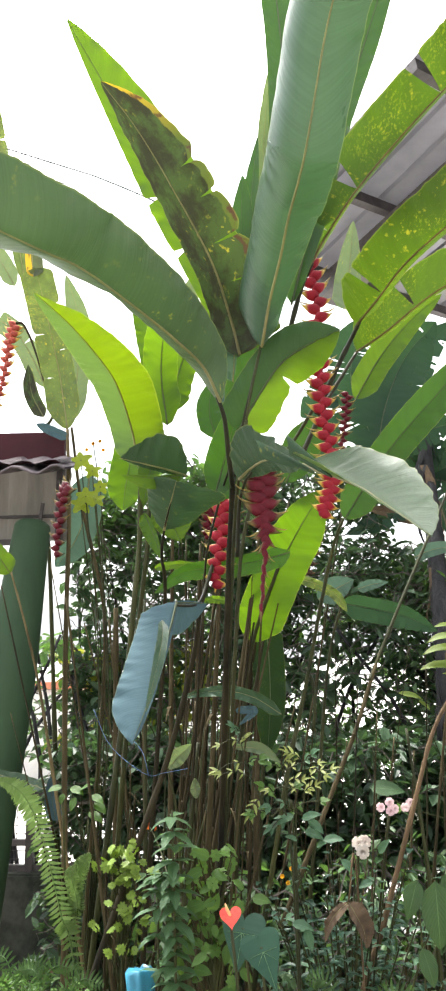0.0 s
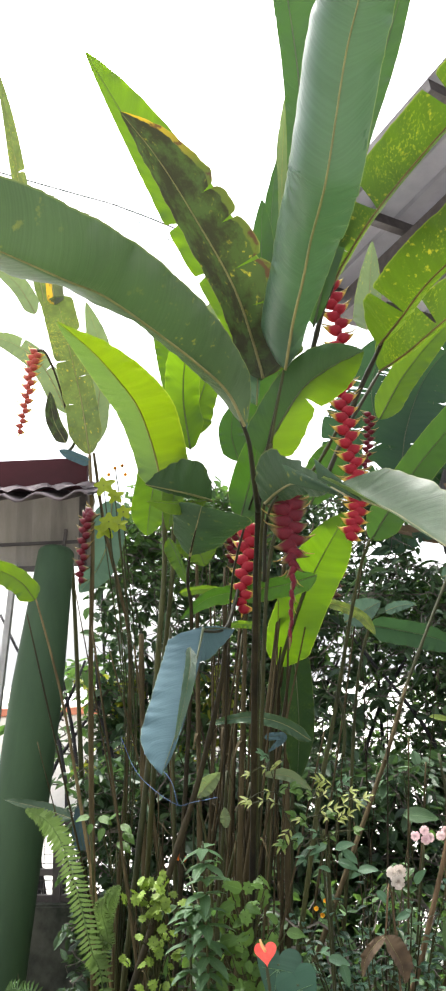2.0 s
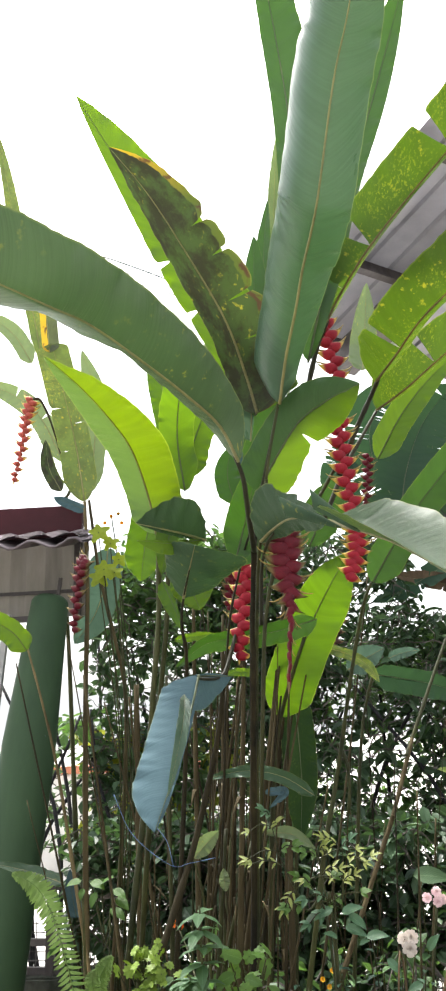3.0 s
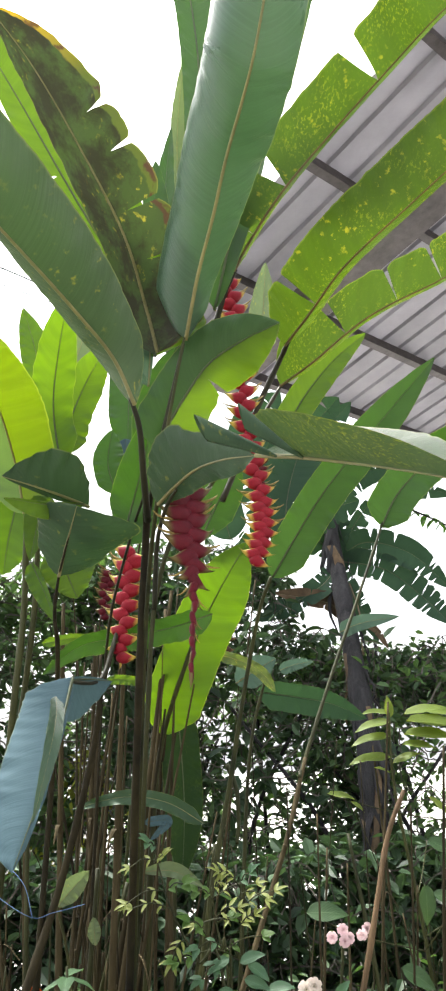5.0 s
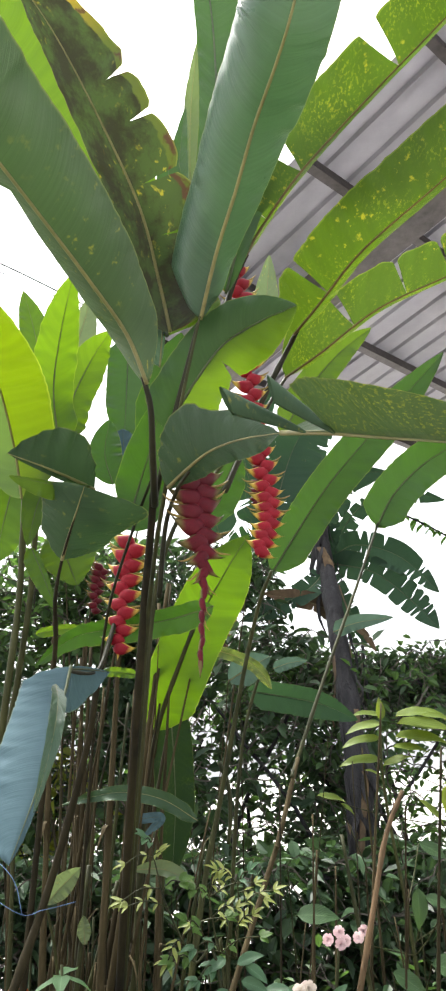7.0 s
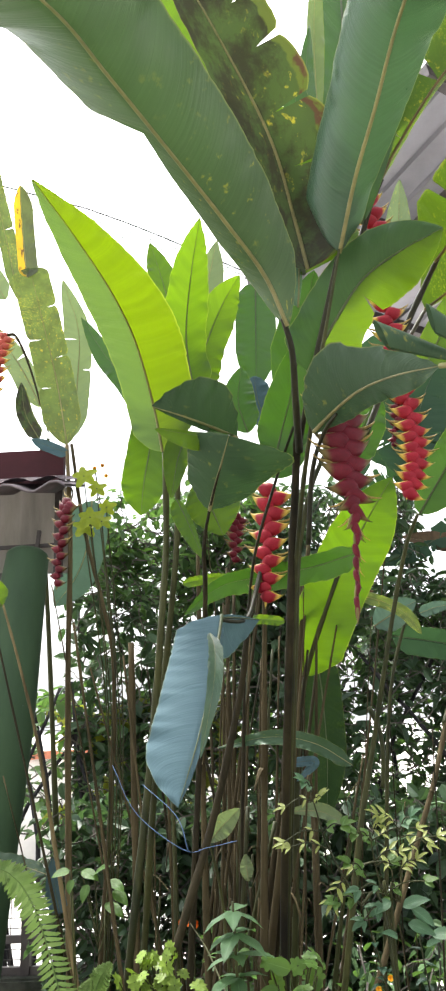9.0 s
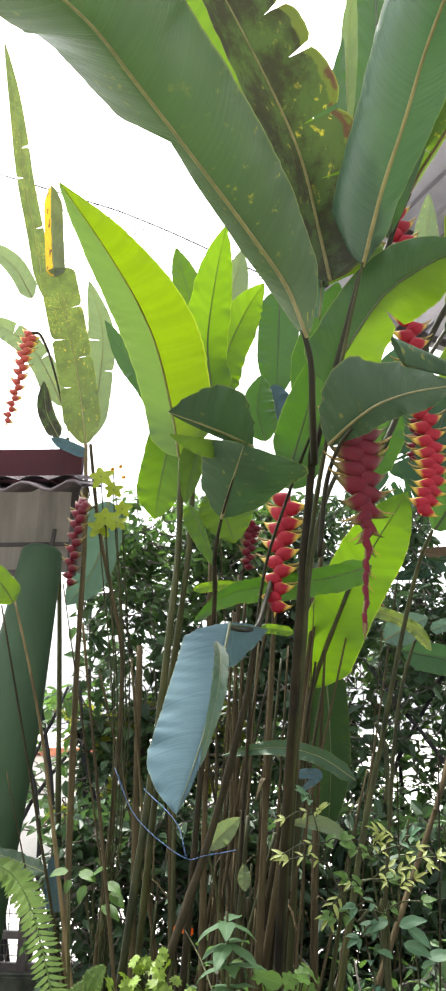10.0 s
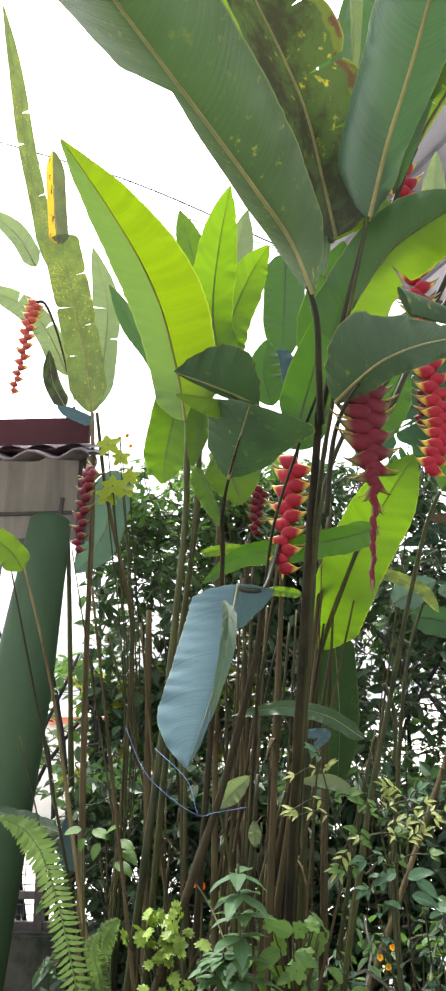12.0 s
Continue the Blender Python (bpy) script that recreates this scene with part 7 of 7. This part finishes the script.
def leafy(parent, data, middle, spread, count, size, foot, face=(-1.0, 0.8)):
    """Loose bunch of leaves turned to the open side, each on its own stalk."""
    for k in range(count):
        q = V3(middle) + V3((rr.gauss(0, spread[0]), rr.gauss(0, spread[1]), rr.uniform(-spread[2], spread[2])))
        a = rr.uniform(0, 6.28)
        place(data, parent, q, V3((math.cos(a), -0.25, math.sin(a) * 0.8 - 0.3)), size * rr.uniform(0.7, 1.2), (rr.uniform(-0.9, 0.9), face[0], face[1] + rr.uniform(-0.5, 0.9)))
        bm = bmesh.new()
        tube_into(bm, spline([q, V3((q.x * 0.6 + foot.x * 0.4, foot.y, q.z - 0.07)), V3((foot.x, foot.y, q.z - 0.2))], 7), [0.0018] * 7, 5)
        part("stalk", bm, STEM_GREEN, parent)
    bm = bmesh.new()
    tube_into(bm, [foot, V3((foot.x, foot.y, middle[2] * 0.5)), V3((foot.x, foot.y, middle[2]))], [0.006, 0.005, 0.003], 6)
    part("stem", bm, STEM_GREEN, parent)


shrub = empty("lime_shrub", "low shrub with frilled pale lime leaves", "shrub")
foot = V3((LIME_SHRUB[0], LIME_SHRUB[1] + 0.05, GROUND))
leafy(shrub, RUFFLED_MESH, V3(LIME_SHRUB), (0.032, 0.03, 0.06), 36, 0.019, foot, (-0.5, 1.0))
leafy(shrub, RUFFLED_MESH, V3(LIME_SHRUB) + V3((0.03, 0, -0.16)), (0.040, 0.03, 0.09), 24, 0.017, foot, (-0.5, 1.0))
shrub = empty("leafy_shrub", "bright green leafy shrub beside the balsam", "shrub")
foot = V3((BALSAM_LOW[0] + 0.07, BALSAM_LOW[1] + 0.06, GROUND))
leafy(shrub, FRILL_MESH, V3((foot.x + 0.02, foot.y - 0.02, BALSAM_TOP[2] - 0.16)), (0.028, 0.03, 0.05), 12, 0.022, foot, (-0.4, 1.0))
leafy(shrub, OVAL_MESH, V3((foot.x, foot.y - 0.03, BALSAM_TOP[2] - 0.28)), (0.05, 0.035, 0.2), 44, 0.044, foot)
leafy(shrub, FRILL_MESH, V3((foot.x, foot.y - 0.02, BALSAM_TOP[2] - 0.36)), (0.045, 0.035, 0.17), 18, 0.022, foot, (-0.4, 1.0))
shrub = empty("vine", "thin shoot with small yellowish green leaves among the canes", "vine")
shoot_leaves(shrub, OVAL_MESH, SPRAY, STEM_GREEN, (SPRAY[0][0][0] + 0.08, SPRAY[0][0][1], 0.0), grow=1.25)
weeds = empty("weeds", "mixed small green weeds at the foot of the bed", "weed")
for at in (FERN_A, FERN_B, FERN_C, WEED_A, WEED_B, WEED_C, WEED_D):
    low = V3((at[0], at[1] + 0.05, GROUND))
    for k in range(5):
        tip = low + V3((rr.uniform(-0.14, 0.14), rr.uniform(-0.08, 0.1), at[2] - GROUND - rr.uniform(0.0, 0.16)))
        twig(weeds, [low, low.lerp(tip, 0.5) + V3((0, 0, 0.02)), tip], 0.003, DARK_MESH if k % 2 else OVAL_MESH, 8, 0.05, STEM_GREEN, 0.55, rng=rr)

sprig = empty("rose_sprig", "wiry rose sprig with small yellowish young leaves", "plant")
foot = V3((SPRIG_A[0][0] + 0.02, SPRIG_A[0][1], GROUND))
for line in (SPRIG_A, SPRIG_B, SPRIG_C):
    bm = bmesh.new()
    tube_into(bm, spline([foot, *line], 30), [0.0042 - 0.0001 * i for i in range(30)], 6)
    part("stem", bm, STEM_GREEN, sprig)
for k, (base, tip) in enumerate(SPRIG_LEAVES):
    compound(sprig, base, tip, 2 if k % 2 else 3, 0.031, (SPRIG_MESH, OVAL_MESH, SPRIG_MESH, ROSE_PALE_MESH)[k % 4], STEM_GREEN)
for line in (SPRIG_A, SPRIG_B, SPRIG_C):
    way = spline([foot, *line], 30)
    for k in range(14, 29, 6):
        tip = way[k] + V3((rr.choice((-1, 1)) * rr.uniform(0.05, 0.11), rr.uniform(-0.05, 0.03), rr.uniform(-0.02, 0.05)))
        compound(sprig, way[k], tip, 2, 0.028, OVAL_MESH if k == 14 else SPRIG_MESH, STEM_GREEN)
shoot_leaves(sprig, ROSE_PALE_MESH, ROSE_LEAVES, STEM_GREEN, None, (0, -0.7, 0.8))
for q in MARIGOLD:
    petals(sprig, q, 0.012, YELLOW_PETAL, rr, 2)

broad = empty("broadleaf_sapling", "young sapling with layered yellow-green leaves", "sapling")
bm = bmesh.new()
top, low = V3(BROAD), V3(BROAD_LOW)
tube_into(bm, spline([top, low, V3((low.x + 0.05, low.y, low.z * 0.5)), V3((low.x + 0.05, low.y, GROUND))], 24), [0.004 + 0.0003 * i for i in range(24)], 7)
part("stem", bm, STEM_GREEN, broad)
shoot_leaves(broad, BROAD_MESH, BROAD_A, STEM_GREEN, None, (0, -0.55, 1), 1.05)
shoot_leaves(broad, BROAD_MESH, BROAD_B, STEM_GREEN, (BROAD_B[0][0][0] + 0.1, BROAD_B[0][0][1] + 0.1, 0.0), (0, -0.5, 1), 1.1)
low_broad = empty("broadleaf_weed", "low plant with large soft green leaves", "plant")
shoot_leaves(low_broad, DARK_MESH, BROAD_C, STEM_GREEN, (BROAD_C[0][0][0], BROAD_C[0][0][1] + 0.1, 0.0), (0, -0.8, 0.7), 1.15)
edge = empty("broadleaf_weed", "dull green broad leaves hanging beside the rose bush", "plant")
shoot_leaves(edge, DARK_MESH, EDGE_LEAVES, STEM_GREEN, (EDGE_LEAVES[0][0][0] + 0.05, EDGE_LEAVES[0][0][1] + 0.1, 0.0), (0, -1, 0.3), 1.1)

bm = bmesh.new()
a, b = V3(BRANCH_LINE[2]), V3(BRANCH_LINE[-1])
foot = b + (b - a) * ((b.z - GROUND) / (a.z - b.z))
tube_into(bm, spline([*map(V3, BRANCH_LINE), foot], 30), [0.006 + 0.004 * i / 29 + (0.0015 if i % 5 == 2 else 0) for i in range(30)], 9)
thing("branch", bm, BRANCH, "bare cut tan branch leaning in the bed", "branch")
bm = bmesh.new()
s = V3(STAKE)
tube_into(bm, spline([s, s + V3((0.01, 0, -0.8)), V3((s.x + 0.02, s.y, GROUND - 0.02))], 20), [0.011 + (0.003 if i % 5 == 2 else 0) for i in range(20)], 8)
thing("stake", bm, DEAD, "cut dry cane stump with a pale end", "cane")

vine = empty("vine", "climbing vine with bright lime lobed leaves", "vine")
foot = V3((VINE[0][0], VINE[0][1] + 0.25, GROUND))
for k, q in enumerate(VINE):
    q = V3(q)
    place(VINE_MESH, vine, q, V3((0.6, -0.1, -0.5 - 0.1 * (k % 3))), 0.046 if k % 2 else 0.060, (rr.uniform(-0.3, 0.3), -1, 0.5 + rr.uniform(-0.2, 0.2)))
    bm = bmesh.new()
    tube_into(bm, spline([q, q.lerp(foot, 0.4) + V3((0.08, 0.05, 0)), foot], 14), [0.003] * 14, 5)
    part("stem", bm, STEM_GREEN, vine)
for q in BLOSSOMS:
    petals(vine, q, 0.02, YELLOW_PETAL, rr, 2)
bm = bmesh.new()
tube_into(bm, spline([BLOSSOMS[0], V3(BLOSSOMS[0]) + V3((0.05, 0.02, -0.5)), foot + V3((0.1, 0.5, 0))], 10), [0.004] * 10, 5)
part("stem", bm, STEM_GREEN, vine)

cord = empty("cord", "thin blue nylon cord tied round the canes", "cord")
a, b = V3(WIRE_A), V3(WIRE_B)
for pts in ([a, a.lerp(b, 0.4) + V3((-0.01, 0, -0.035)), b, b + V3((0.05, 0.06, -0.005)), b + V3((0.12, 0.12, 0.0))], [a + V3((0.075, 0.01, -0.05)), a.lerp(b, 0.65) + V3((0.045, 0, 0.005)), b + V3((0.01, 0.0, -0.002))]):
    bm = bmesh.new()
    tube_into(bm, spline(pts, 20), [0.0010] * 20, 6)
    part("strand", bm, BLUE_CORD, cord)

bm = bmesh.new()
b = V3((BAG[0], BAG[1], GROUND))
rings = []
for i in range(17):
    h = i / 16
    r = 0.052 * (1 - 0.62 * max(0.0, h - 0.45) / 0.55) + 0.012 * max(0.0, h - 0.9) / 0.1
    ring = []
    for k in range(28):
        crease = 1 + 0.5 * noise.noise((math.cos(k * math.pi / 14) * 2.2, math.sin(k * math.pi / 14) * 2.2, i * 0.16)) + 0.22 * noise.noise((k * 1.3, i * 0.5, 2.0))
        ring.append(bm.verts.new(b + V3((r * crease * math.cos(k * math.pi / 14) + 0.02 * h * math.sin(4 * h), 0.7 * r * crease * math.sin(k * math.pi / 14), (BAG[2] - GROUND) * h + 0.03 * h * noise.noise((k * 0.5, i * 0.3, 5.0))))))
    rings.append(ring)
for p, q in zip(rings, rings[1:]):
    for k in range(28):
        bm.faces.new((p[k], p[(k + 1) % 28], q[(k + 1) % 28], q[k]))
bm.faces.new(rings[-1])
thing("plastic_bag", bm, BLUE_PLASTIC, "crumpled bright blue plastic bag on the soil", "bag")

dry = empty("dry_leaf", "curled brown dry leaf hanging in the rose bush", "leaf")
p = V3(DRYLEAF)
leaf(dry, [p, p + V3((0.018, -0.01, -0.03)), p + V3((0.040, 0, -0.075)), p + V3((0.046, 0.01, -0.125))], 0.034, 0.024, (0.2, -1, 0.2), (0.5, -1, -0.2), DRY, base=0.25, fold=(20, 35), wave=0.01)
leaf(dry, [p, p + V3((-0.03, -0.01, -0.02)), p + V3((-0.058, 0, -0.06)), p + V3((-0.07, 0.01, -0.11))], 0.020, 0.014, (-0.3, -1, 0.3), (-0.6, -1, 0.1), DRY, base=0.3, fold=(30, 10), wave=0.01)
bm = bmesh.new()
tube_into(bm, spline([p, p + V3((0.03, 0.03, 0.06)), V3((p.x + 0.05, p.y + 0.08, GROUND))], 10), [0.003] * 10, 5)
part("stalk", bm, BRANCH, dry)
for drop in (0.0, 0.10, 0.19):
    bm = bmesh.new()
    line = spline([(-9.0, 7.3, 9.4 - drop), (-2.75, 7.0, 6.69 - drop), (-1.54, 7.0, 6.18 - drop), (-0.24, 6.92, 5.40 - 0.2 * drop)], 40)
    tube_into(bm, line, [0.0075 if drop == 0 else 0.0045] * 40, 6)
    thing("cable", bm, CABLE, "thin black overhead cable running to the sheet roof", "cable", "overhead cables")

garland = empty("vine", "hanging vine strand with dark leaves against the sky", "vine")
twig(garland, GARLAND, 0.008, SHRUB_MESH, 44, 0.10, BARK, 0.0, rise=-0.5, rng=rr)
